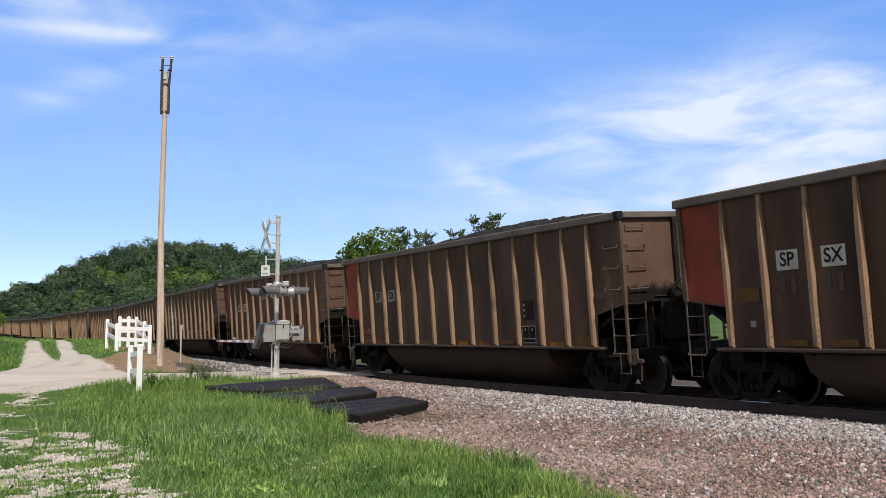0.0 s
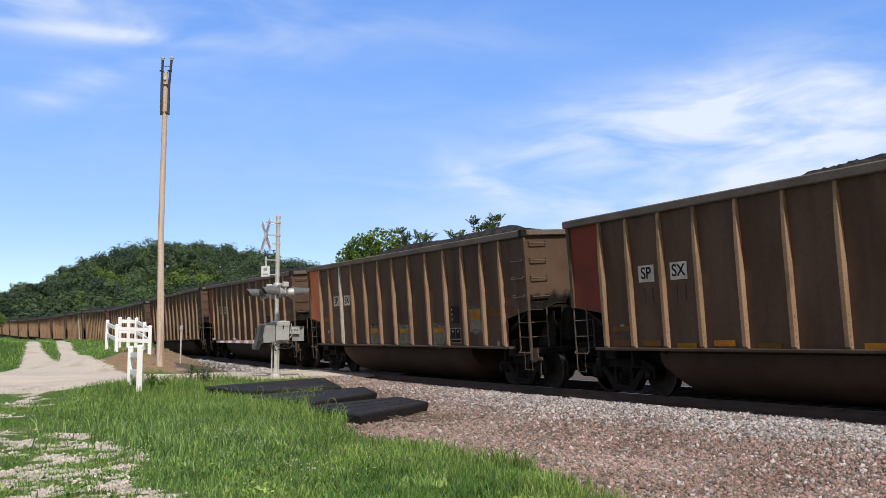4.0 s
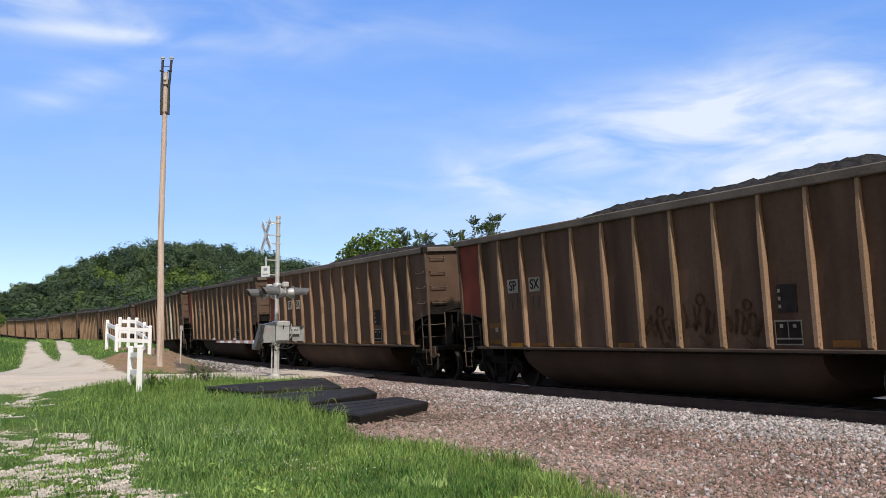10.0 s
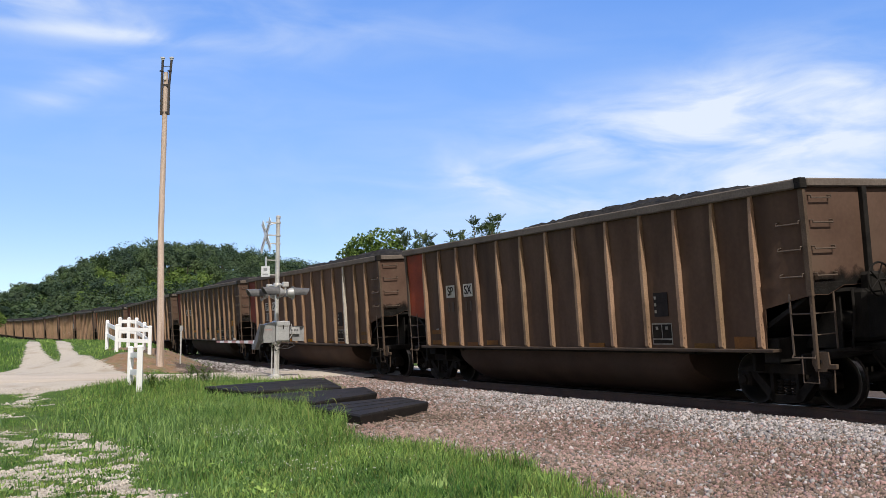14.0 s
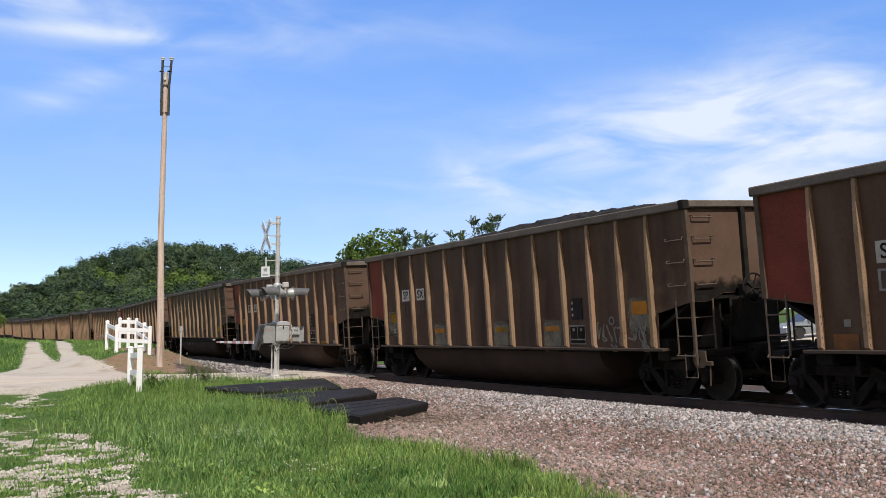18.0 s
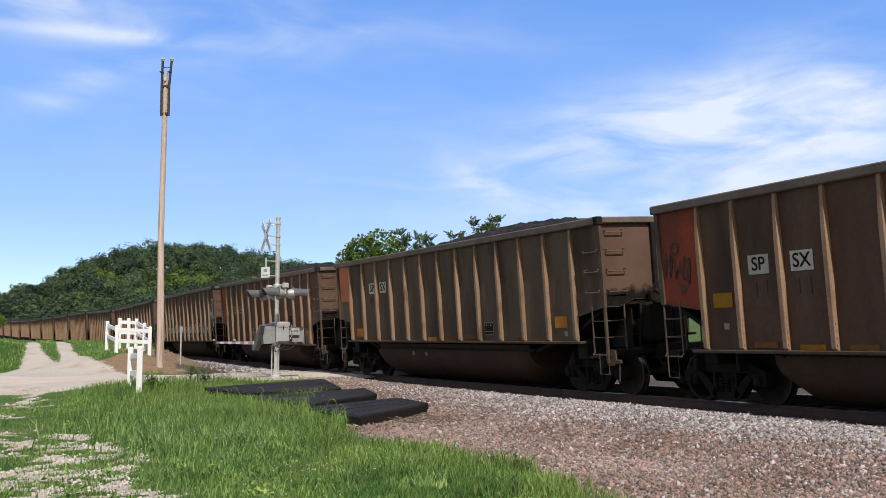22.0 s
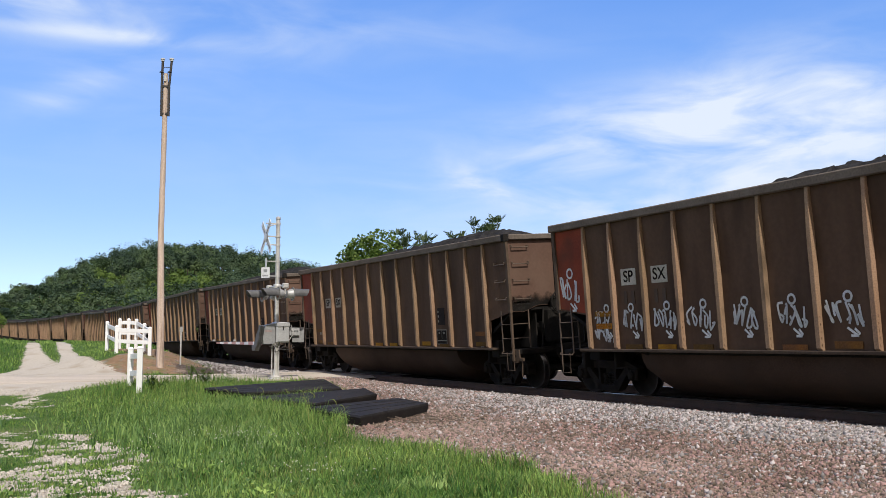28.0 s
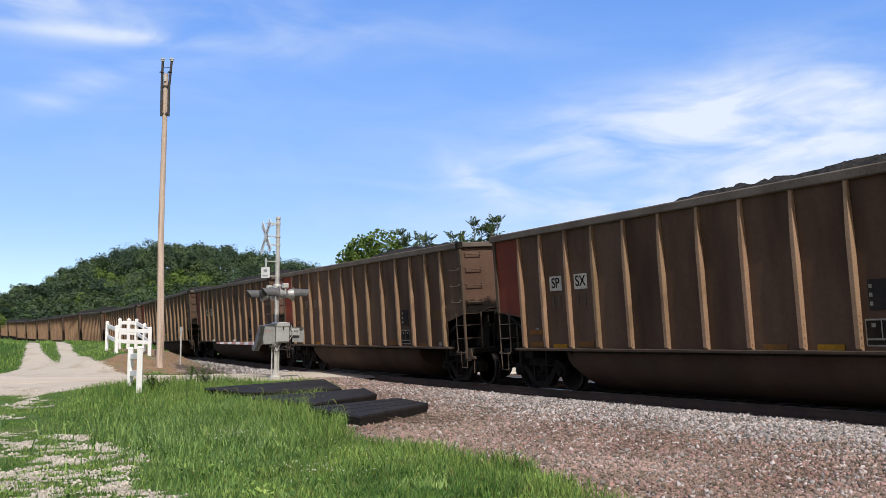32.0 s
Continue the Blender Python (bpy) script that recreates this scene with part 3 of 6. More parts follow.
def build_ground():
    xs, ys = spaced(-24, 12, 0.2, 4200), spaced(6, 48, 0.2, 4200)
    gx, gy = np.meshgrid(xs, ys)
    v = np.stack([gx, gy, ground_z(gx, gy)], -1).reshape(-1, 3)
    nx, ny = len(xs), len(ys)
    i = (np.arange(ny - 1)[:, None] * nx + np.arange(nx - 1)).ravel()
    f = np.stack([i, i + 1, i + nx + 1, i + nx], 1)
    me = mesh_np("ground", v, f, ground_material())
    for name, arr in zip(("pale", "ballast", "soil"), grass_masks(v[:, 0], v[:, 1])):
        at = me.attributes.new(name, "FLOAT", "POINT")
        at.data.foreach_set("value", arr.astype(np.float32))
    s, lat, tz = beside(v[:, 0], v[:, 1])
    fine = grass_masks(v[:, 0], v[:, 1])[1] * sstep(4.6, 6.4, lat) * (0.75 + 0.35 * wavy(v[:, 0], v[:, 1], 1.3, 17))
    fine = np.maximum(fine, 1.1 * np.exp(-(((v[:, 0] + 0.1) / 1.3) ** 2 + ((v[:, 1] - 18.3) / 2.2) ** 2)))
    me.attributes.new("fines", "FLOAT", "POINT").data.foreach_set("value", fine.astype(np.float32))
    me.shade_smooth()
    tagged(new("ground", me), "grassy ground with gravel, bare soil and ballast", "ground", kind="structure")


def build_road():
    xs = np.concatenate([np.arange(-60, -20, 2.0), np.arange(-20, 6, 0.4), np.arange(6, 40, 2.0)])
    rows = []
    for x in xs:
        y0 = float(road_mid(x))
        slope = float(road_mid(x + 0.3) - road_mid(x - 0.3)) / 0.6
        n = Vector((-slope, 1, 0)).normalized()
        rows.append([(x + n.x * w * ROAD_HALF, y0 + n.y * w * ROAD_HALF, 0.035 * (1 - w ** 4)) for w in (-1.06, -0.96, -0.5, 0, 0.5, 0.96, 1.06)])
    a = np.array(rows)
    s, lat, tz = beside(a[..., 0], a[..., 1])
    a[..., 2] += ground_z(a[..., 0], a[..., 1]) + 0.012
    a[..., 2] = np.where(np.abs(lat) < 2.2, np.maximum(a[..., 2], tz - 0.06 - lat * 0.0425), a[..., 2])
    # the ends of the strip dip under the ground
    a[:, 0, 2] -= 0.06
    a[:, -1, 2] -= 0.06
    k, n = a.shape[:2]
    i = (np.arange(k - 1)[:, None] * n + np.arange(n - 1)).ravel()
    me = mesh_np("road", a.reshape(-1, 3), np.stack([i, i + 1, i + n + 1, i + n], 1), ROAD_MAT)
    me.shade_smooth()
    tagged(new("road", me), "pale dusty country road leading over the railway", "road", kind="structure")


build_ground()
build_road()


# ---------------------------------------------------------------- railway track
def build_track():
    root = thing("railway_track", "single railway track on wooden ties, shaded by the train", "railway track", kind="structure")
    prof = [(-0.07, -0.18), (0.07, -0.18), (0.07, -0.165), (0.012, -0.145), (0.012, -0.045), (0.036, -0.035), (0.036, -0.004), (0.03, 0.0),
            (-0.03, 0.0), (-0.036, -0.004), (-0.036, -0.035), (-0.012, -0.045), (-0.012, -0.145), (-0.07, -0.165)]
    ss = np.arange(-300, 121, 4.0)
    for side in (-0.755, 0.755):
        b = Bits()
        v = []
        for s in ss:
            m = track_frame(s)
            v += [m @ Vector((0, side + u, w)) for u, w in prof]
        n = len(prof)
        for i in range(len(ss) - 1):
            for j in range(n):
                b.f.append((i * n + j, i * n + (j + 1) % n, (i + 1) * n + (j + 1) % n, (i + 1) * n + j))
                b.m.append(1 if j == 7 else 0)
        b.v = v
        part("rail", b, [RAIL_SIDE, TREAD], root, "rusty steel rail with a polished head")
    tie = Bits().cbox(-0.115, 0.115, -1.3, 1.3, -0.36, -0.178, 0.012).mesh("tie", TIE_WOOD)
    rest = Bits()
    for s in np.arange(-300, 120, 0.55):
        m = track_frame(s) @ pose(0, random.uniform(-0.04, 0.04), random.uniform(-0.008, 0.004), 0, 0, random.uniform(-1, 1))
        if -70 < s < 25:
            part("tie", tie, None, root, m=m)
        else:
            rest.box(-0.115, 0.115, -1.3, 1.3, -0.36, -0.178, 0, m)
    tagged(part("tie_rows", rest, TIE_WOOD, root), kind="stuff")


build_track()
# ---------------------------------------------------------------- coal train
CAR_L = 16.289
N_CARS = 31
EVEN_RIBS = [0.08 + 1.03 * i for i in range(-6, 7)]
RIBS = [x + d for x, d in zip(EVEN_RIBS, (0.082, -0.053, -0.090, -0.138, -0.113, -0.069, -0.048, -0.015, 0.082, 0.122, 0.084, 0.037, -0.076))]
START, SPEED, GAIN, EASE = 0.4240, 7.16979, 0.0116113, -1.10257e-4
SLACK = {0: -0.146, 1: -0.10, 2: 0.005, 3: 0.077, 4: 0.072, 5: 0.09, 6: 0.028, 7: -0.055, 8: -0.07, 9: -0.05, 10: -0.064, 11: -0.08, 12: -0.03, 13: 0.057, 14: -0.097, 15: -0.198, 16: -0.046, 17: 0.028}
WHEEL_R = 0.457
LEAD, REAR = 7.30, -7.16        # ends of the body
END_SHIFT = {1: 0.07, -1: 0.05}


POST_TAN = mat("dull_tan_steel", (0.075, 0.052, 0.036), (0.110, 0.078, 0.055), 3.0, 0.85, bump=0.1, spec=0.15)
GRAB = mat("dusty_grab_iron", (0.080, 0.056, 0.040), (0.115, 0.082, 0.058), 3.0, 0.8, bump=0.0)


SILL = mat("dark_dusty_sill", (0.052, 0.037, 0.027), (0.080, 0.058, 0.043), 1.5, 0.85, spec=0.15, bump=0.2, fine=25, offset=True)


def wall_at(z):
    """How far the side sheet stands from the middle: upright, then flared under the top chord."""
    return 1.50 + 0.02 * max(0.0, z - 2.85) / 0.77


def rib_mesh(side, foot=0.0):
    prof = [(1.03 + foot, 1.575), (1.07 + foot, 1.612), (2.0, 1.618), (2.85, 1.622), (3.30, 1.608), (3.62, 1.592)]
    v = []
    for z, out in prof:
        w = 0.050 if z < 2.9 else 0.040
        y = side * (wall_at(z) + 0.02)
        v += [(-w, y, z), (-w * 0.95, side * (out - 0.008), z), (-w * 0.8, side * out, z), (w * 0.8, side * out, z), (w * 0.95, side * (out - 0.008), z), (w, y, z)]
    n = 6
    f = [(i * n + j, i * n + j + 1, (i + 1) * n + j + 1, (i + 1) * n + j) for i in range(len(prof) - 1) for j in range(n - 1)]
    f += [tuple(range(n)), tuple(range(5 * n, 6 * n))]
    b = Bits().face_set(v, f)
    # bolt heads down the front flank
    for k in range(5):
        z = 1.11 + foot + 0.11 * k
        b.box(0.045, 0.062, min(side * 1.57, side * 1.587), max(side * 1.57, side * 1.587), z, z + 0.022)
    return b.mesh("rib", RIB)


def side_mesh(side, material, foot=0.0):
    low = [(-6.08, 1.02 + foot), (6.25, 1.02 + foot), (6.30, 1.70), (LEAD, 1.90), (LEAD, 2.85), (REAR, 2.85), (REAR, 1.88), (-6.14, 1.74)]
    up = [(REAR, 2.85), (LEAD, 2.85), (LEAD, 3.64), (REAR, 3.64)]
    b = Bits()
    for out in (low, up):
        b.prism(out, lambda u, w, e: (u, side * (wall_at(w) + 0.025 * e), w))
    return b.mesh("side_panel", material)


def painted_mesh(side, material):
    b = Bits()
    full = material is not ORANGE_PATCH
    x0, x1, za, zb = (-7.13, -6.10, 1.91, 1.77) if full else (-7.02, -6.20, 2.47, 2.45)
    for out in ([(x0, za), (x1, zb), (x1, 2.85), (x0, 2.85)], [(x0, 2.85), (x1, 2.85), (x1, 3.60), (x0, 3.60)]):
        b.prism(out, lambda u, w, e: (u, side * (wall_at(w) + 0.0255 + 0.004 * e), w))
    return b.mesh("painted_end_panel", material)


def post_mesh():
    v = []
    for z in (1.88, 2.85, 3.62):
        y = wall_at(z) - 1.50
        v += [(-0.05, y - 0.03, z), (0.05, y - 0.03, z), (0.05, y + 0.035, z), (-0.05, y + 0.035, z)]
    f = [(i * 4 + j, i * 4 + (j + 1) % 4, i * 4 + 4 + (j + 1) % 4, i * 4 + 4 + j) for i in (0, 1) for j in range(4)] + [(0, 1, 2, 3), (8, 9, 10, 11)]
    return Bits().face_set(v, f).mesh("corner_post", POST_TAN)


def sideframe_mesh():
    """Cast side frame with two triangular windows round the spring nest."""
    b = Bits()
    y0, y1 = -0.09, 0.09

    def slab(pts):
        b.prism(pts, lambda u, w, e: (u, y0 if e == 0 else y1, w))
    slab([(-1.05, 0.60), (-0.70, 0.74), (0.70, 0.74), (1.05, 0.60), (1.05, 0.47), (0.72, 0.58), (-0.72, 0.58), (-1.05, 0.47)])
    slab([(-0.78, 0.58), (-0.60, 0.58), (-0.22, 0.24), (-0.22, 0.12), (-0.36, 0.12)])
    slab([(0.78, 0.58), (0.60, 0.58), (0.22, 0.24), (0.22, 0.12), (0.36, 0.12)])
    slab([(-0.36, 0.22), (0.36, 0.22), (0.30, 0.10), (-0.30, 0.10)])
    slab([(-0.31, 0.58), (-0.24, 0.58), (-0.24, 0.20), (-0.31, 0.20)])
    slab([(0.24, 0.58), (0.31, 0.58), (0.31, 0.20), (0.24, 0.20)])
    for x in (-0.89, 0.89):
        b.cbox(x - 0.16, x + 0.16, -0.13, 0.13, 0.34, 0.60, 0.03)
        for sg in (-1, 1):
            b.lathe([(0.02, 0), (0.085, 0.0), (0.095, 0.02), (0.095, 0.05), (0.06, 0.07)], pose(x, sg * 0.12, 0.457, -90 * sg, 0, 0), 12)
    for x in (-0.15, 0.0, 0.15):
        for k in range(5):
            b.lathe([(0.04, 0), (0.068, 0.012), (0.068, 0.035), (0.04, 0.047)], pose(x, 0, 0.225 + k * 0.05, 0, 0, 0), 7)
    return b.mesh("side_frame", GEAR)


def wheelset_mesh():
    b = Bits()
    b.tube([(0, -1.05, 0), (0, 1.05, 0)], 0.085, 12)
    for sg in (-1, 1):
        m = pose(0, sg * 0.685, 0, -90 * sg, 0, 0)
        b.lathe([(0.10, 0.12), (0.15, 0.13), (0.17, 0.075), (0.34, 0.055), (0.385, 0.10), (0.395, 0.135)], m, 24)
        b.lathe([(0.395, 0.135), (0.447, 0.134)], m, 24)
        b.lathe([(0.447, 0.134), (0.452, 0.133)], m, 24, 1)
        b.lathe([(0.452, 0.133), (0.457, 0.12), (0.46, 0.03)], m, 24, 1)
        b.lathe([(0.46, 0.03), (0.487, 0.015), (0.487, 0.0), (0.40, 0.0), (0.38, 0.035), (0.17, 0.045), (0.10, 0.0)], m, 24)
        # cast marks on the plate, so that the turning shows
        for k in range(5):
            a = 2 * math.pi * k / 5 + 0.4
            b.lathe([(0.012, 0.05), (0.03, 0.05), (0.03, 0.085), (0.012, 0.085)], m @ pose(0.27 * math.cos(a), 0.27 * math.sin(a), 0), 8)
    return b.mesh("wheelset", [WHEEL, TREAD], True)


def coal_mesh(seed):
    r = np.random.RandomState(seed)
    xs, ys = np.linspace(-7.12, 7.12, 120), np.linspace(-1.52, 1.52, 19)
    gx, gy = np.meshgrid(xs, ys)
    back, front = r.uniform(-6.2, -4.4), r.uniform(6.4, 6.9)
    e = sstep(back, back + r.uniform(4.6, 6.2), gx) * sstep(front, front - r.uniform(1.8, 3.0), gx)
    hump = (0.41, 0.36, 0.47, 0.40, 0.36, 0.42)[seed] + 0.05 * np.sin(gx * r.uniform(0.6, 1.1) + r.uniform(0, 6))
    z = 3.50 + 0.10 * sstep(0.0, 0.8, 7.1 - np.abs(gx)) + e * hump * (1 - (gy / 1.52) ** 2) + 0.05 * e
    z += 0.02 * wavy(gx, gy, 0.5, seed) * e + r.uniform(-0.055, 0.055, gx.shape) * (0.3 + e) * (np.abs(gy) < 1.48)
    nx, ny = len(xs), len(ys)
    i = (np.arange(ny - 1)[:, None] * nx + np.arange(nx - 1)).ravel()
    return mesh_np("coal_load", np.stack([gx, gy, z], -1).reshape(-1, 3), np.stack([i, i + 1, i + nx + 1, i + nx], 1), COAL)


def ladder_mesh(end, side):
    """Grab frame at a corner: uprights, rungs and the hanging sill step."""
    b = Bits()
    x, y = end * 7.22 + END_SHIFT[end], side * 1.53
    ins = end * 6.76 + END_SHIFT[end]
    for u in (x, ins):
        b.box(u - 0.016, u + 0.016, y - 0.010, y + 0.010, 0.93, 1.93)
    b.box(x - 0.010, x + 0.010, side * 1.04 - 0.016, side * 1.04 + 0.016, 0.93, 1.93)
    for z in (1.26, 1.60):
        b.tube([(x, y, z), (ins, y, z)], 0.011, 6)
        b.tube([(x, y, z), (x, side * 1.04, z)], 0.011, 6)
    b.tube([(x, y + side * 0.02, 0.95), (x, y + side * 0.05, 0.90), (ins, y + side * 0.05, 0.90), (ins, y, 0.95)], 0.014, 6)
    st = end * 6.92 + END_SHIFT[end]
    b.tube([(x, y, 0.93), (x, y, 0.50), (st, y, 0.50), (st, y, 0.93)], 0.013, 6)
    return b.mesh("ladder", GRAB)


def handhold_mesh():
    return Bits().tube([(0, 0, 0), (0.07, 0, -0.01), (0.07, 0.0, -0.05), (0.07, 0.46, -0.05), (0.07, 0.46, -0.01), (0, 0.46, 0)], 0.013, 6).mesh("handhold", GRAB)


def scribble(seed, w, h, rows=1):
    """A sprayed tag that cannot be read: jagged strokes and loops, a ring above, an arrow below."""
    r = random.Random(seed)
    b = Bits()

    def stroke(pts, t):
        pts = [Vector((x, 0, z)) for x, z in pts]
        for p, q in zip(pts, pts[1:]):
            d = (q - p).normalized()
            s, e = Vector((-d.z, 0, d.x)) * t, d * t * 0.6
            b.face_set([p - e - s, q + e - s, q + e + s, p - e + s], [(0, 1, 2, 3)])

    def loop(cx, cz, rx, rz, t, turn=1.0, a0=0.0):
        stroke([(cx + rx * math.cos(a0 + 6.28 * turn * k / 12), cz + rz * math.sin(a0 + 6.28 * turn * k / 12)) for k in range(13)], t)
    t = 0.0125 + 0.010 * min(1.0, h)
    loop(w * r.uniform(-0.05, 0.12), h * 0.31, 0.10 * h, 0.10 * h, t)
    for row in range(rows):
        z0, z1 = h * (0.24 - 0.42 * row), h * (-0.18 - 0.36 * row) if rows == 1 else h * (-0.10 - 0.40 * row)
        x = -w * 0.42
        for k in range(5):
            drop = 0.03 * h * k
            knots = [(x + w * r.uniform(-0.10, 0.13), r.uniform(z1, z0) - drop) for _ in range(5)]
            knots[0], knots[2] = (knots[0][0], z0 - drop), (knots[2][0], z1 - drop)
            pts = []
            for a in range(len(knots) - 1):
                p0, p1, p2, p3 = (knots[max(0, min(len(knots) - 1, a + q))] for q in (-1, 0, 1, 2))
                for u in (0.0, 0.25, 0.5, 0.75):
                    pts.append(tuple(0.5 * (2 * p1[q] + (p2[q] - p0[q]) * u + (2 * p0[q] - 5 * p1[q] + 4 * p2[q] - p3[q]) * u * u + (3 * p1[q] - p0[q] - 3 * p2[q] + p3[q]) * u ** 3) for q in (0, 1)))
            stroke(pts, t)
            x += w * 0.20
    stroke([(0.02 * w, -0.34 * h), (0.26 * w, -0.50 * h), (0.10 * w, -0.50 * h)], t)
    stroke([(0.20 * w, -0.36 * h), (0.30 * w, -0.46 * h)], t)
    me = bpy.data.meshes.new("tag")
    me.from_pydata(b.v, [], b.f)
    me.materials.append(SPRAY)
    return me


FOOT = {"brown": 0.0, "grey": 0.15}
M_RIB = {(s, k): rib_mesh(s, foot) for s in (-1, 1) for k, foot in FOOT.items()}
M_SIDE = {(s, k): side_mesh(s, m, FOOT[k]) for s in (-1, 1) for k, m in (("brown", PANEL), ("grey", PANEL_GREY))}
M_FRAME, M_WHEELS, M_HAND = sideframe_mesh(), wheelset_mesh(), handhold_mesh()
M_COAL = [coal_mesh(k) for k in range(6)]
M_LADDER = {(e, s): ladder_mesh(e, s) for e in (-1, 1) for s in (-1, 1)}
M_SILL = {(s, k): Bits().cbox(-6.35, 6.5, min(s * 1.44, s * 1.64), max(s * 1.44, s * 1.64), 0.975 + foot, 1.032 + foot, 0.010).mesh("side_sill", SILL) for s in (-1, 1) for k, foot in FOOT.items()}
M_CHORD = {s: Bits().cbox(-7.26, 7.30, min(s * 1.50, s * 1.635), max(s * 1.50, s * 1.635), 3.612, 3.773, 0.02).mesh("top_chord", CHORD) for s in (-1, 1)}
M_ENDCHORD = {e: Bits().cbox(min(e * 7.16, e * 7.29), max(e * 7.16, e * 7.29), -1.495, 1.495, 3.63, 3.768, 0.02).mesh("end_chord", CHORD) for e in (-1, 1)}
M_ENDPANEL = {e: Bits().prism([(-1.50, 1.90), (-1.15, 1.88), (-0.75, 2.02), (0.75, 2.02), (1.15, 1.88), (1.50, 1.90), (1.50, 2.85), (1.52, 3.64), (-1.52, 3.64), (-1.50, 2.85)],
                              lambda u, w, k, e=e: (e * (7.17 + 0.035 * k), u, w)).mesh("end_panel", END_PAINT) for e in (-1, 1)}
M_POST = post_mesh()
M_FLOOR = Bits().box(-4.4, 4.4, -1.42, 1.42, 0.92, 0.98).mesh("floor_plate", BLACK)


def end_frame_meshes(e):
    """Slope sheet, centre sill, end sill, added slit blockers, bolster beam and braces at one end."""
    def lohi(a, b):
        return min(e * a, e * b), max(e * a, e * b)
    out = {"slope_sheet": Bits().prism([(4.4, 0.98), (6.15, 1.45), (7.18, 1.98), (7.18, 1.92), (6.2, 1.38), (4.4, 0.90)], lambda u, w, k: (e * u, -1.44 + 2.88 * k, w)),
           "centre_sill": Bits().cbox(*lohi(4.3, 7.5), -0.33, 0.33, 0.72, 1.06, 0.02),
           "end_sill": Bits().cbox(*lohi(7.0, 7.3), -1.42, 1.42, 0.86, 1.0, 0.02),
           # two crosswise boxes added to stop bright slits showing above the truck
           "brake_beam": Bits().cbox(*lohi(6.68, 6.78), -1.32, 1.32, 0.60, 0.93, 0.02).cbox(*lohi(5.60, 5.68), -1.30, 1.30, 0.62, 0.95, 0.02),
           "body_bolster": Bits().cbox(*lohi(6.0, 6.35), -1.42, 1.42, 0.78, 1.2, 0.02)}
    ms = [(k, v.mesh(k, BLACK)) for k, v in out.items()]
    if e > 0:
        for y in (-0.75, 0.75):
            ms.append(("brace", Bits().prism([(6.3, 1.0), (7.1, 1.0), (7.1, 1.85), (6.95, 1.85)], lambda u, w, k: (e * u, y - 0.02 + 0.04 * k, w)).mesh("brace", BLACK)))
    else:
        for x, y, r in ((-6.98, -0.55, 0.03), (-6.80, -0.50, 0.016), (-6.62, -0.62, 0.02), (-6.95, 0.75, 0.035)):
            ms.append(("brake_rod", Bits().tube([(x, y, 0.98), (x, y, 1.95)], r, 8).mesh("brake_rod", BLACK)))
    return ms


M_ENDFRAME = {e: end_frame_meshes(e) for e in (-1, 1)}


def tub_mesh(top, cut):
    sec = [(-1.40, top), (-1.38, 0.74), (-1.28, 0.50), (-1.10, 0.33), (-0.85, 0.17), (-0.55, 0.06), (0.55, 0.06), (0.85, 0.17), (1.10, 0.33), (1.28, 0.50), (1.38, 0.74), (1.40, top)]
    b = Bits()
    xs = [(-4.62, 0.72), (-4.30, 0.97), (-4.1, 1.0), (4.1 - cut, 1.0), (4.30 - cut, 0.97), (4.62 - cut, 0.72)]
    v = [(x, y * (0.9 + 0.1 * k), top - (top - z) * k) for x, k in xs for y, z in sec]
    n = len(sec)
    f = [(i * n + j, i * n + j + 1, (i + 1) * n + j + 1, (i + 1) * n + j) for i in range(len(xs) - 1) for j in range(n - 1)]
    f += [tuple(range(n)), tuple(range(5 * n, 6 * n))]
    b.face_set(v, f)
    return b.mesh("tub", TUB, True)


M_TUB = {"brown": tub_mesh(0.93, 0.45), "grey": tub_mesh(1.08, 0.55)}


def coupler_mesh(end):
    b = Bits()
    b.cbox(7.45, 7.86, -0.09, 0.09, 0.76, 0.94, 0.02)
    b.cbox(7.40, 7.52, -0.20, 0.20, 0.70, 1.02, 0.02)
    b.prism([(7.84, -0.13), (8.07, -0.17), (8.08, -0.03), (7.98, 0.02), (8.0, 0.10), (7.9, 0.16), (7.82, 0.10)], lambda u, w, k: (u, w, 0.72 + 0.26 * k))
    b.tube([(7.4, -0.35, 0.86), (7.7, -0.40, 0.55), (8.05, -0.32, 0.42)], 0.025, 6)
    b.tube([(7.42, -1.2, 0.98), (7.50, -0.6, 0.93), (7.52, -0.1, 0.98)], 0.014, 6)
    if end < 0:
        for i, p in enumerate(b.v):
            b.v[i] = (-p[0], -p[1], p[2])
    return b.mesh("coupler", GEAR)


M_COUPLER = {e: coupler_mesh(e) for e in (-1, 1)}


def brake_mesh():
    b = Bits()
    b.cbox(7.12, 7.42, -0.60, 0.10, 1.10, 1.95, 0.06)
    b.cbox(7.05, 7.35, 0.12, 0.50, 1.0, 1.9, 0.05)
    ring = [(7.47, -0.25 + 0.28 * math.cos(a * math.pi / 10), 2.08 + 0.28 * math.sin(a * math.pi / 10)) for a in range(21)]
    b.tube(ring, 0.018, 6)
    for a in range(5):
        b.tube([(7.44, -0.25, 2.08), ring[4 * a]], 0.014, 5)
    b.cbox(7.22, 7.44, -0.45, -0.05, 1.85, 2.22, 0.05)
    b.lathe([(0.10, 0), (0.17, 0.02), (0.17, 0.42), (0.10, 0.46)], pose(6.75, -0.5, 1.45, 0, 90, 0), 14)
    b.tube([(7.2, 0.5, 1.0), (7.25, 0.5, 1.6), (7.1, 0.4, 1.9)], 0.03, 6)
    b.tube([(7.2, -0.7, 1.0), (7.3, -0.72, 1.5), (7.2, -0.6, 1.95)], 0.025, 6)
    b.cbox(6.6, 7.1, 0.15, 0.65, 1.05, 1.5, 0.04)
    return b.mesh("brake_gear", BLACK)


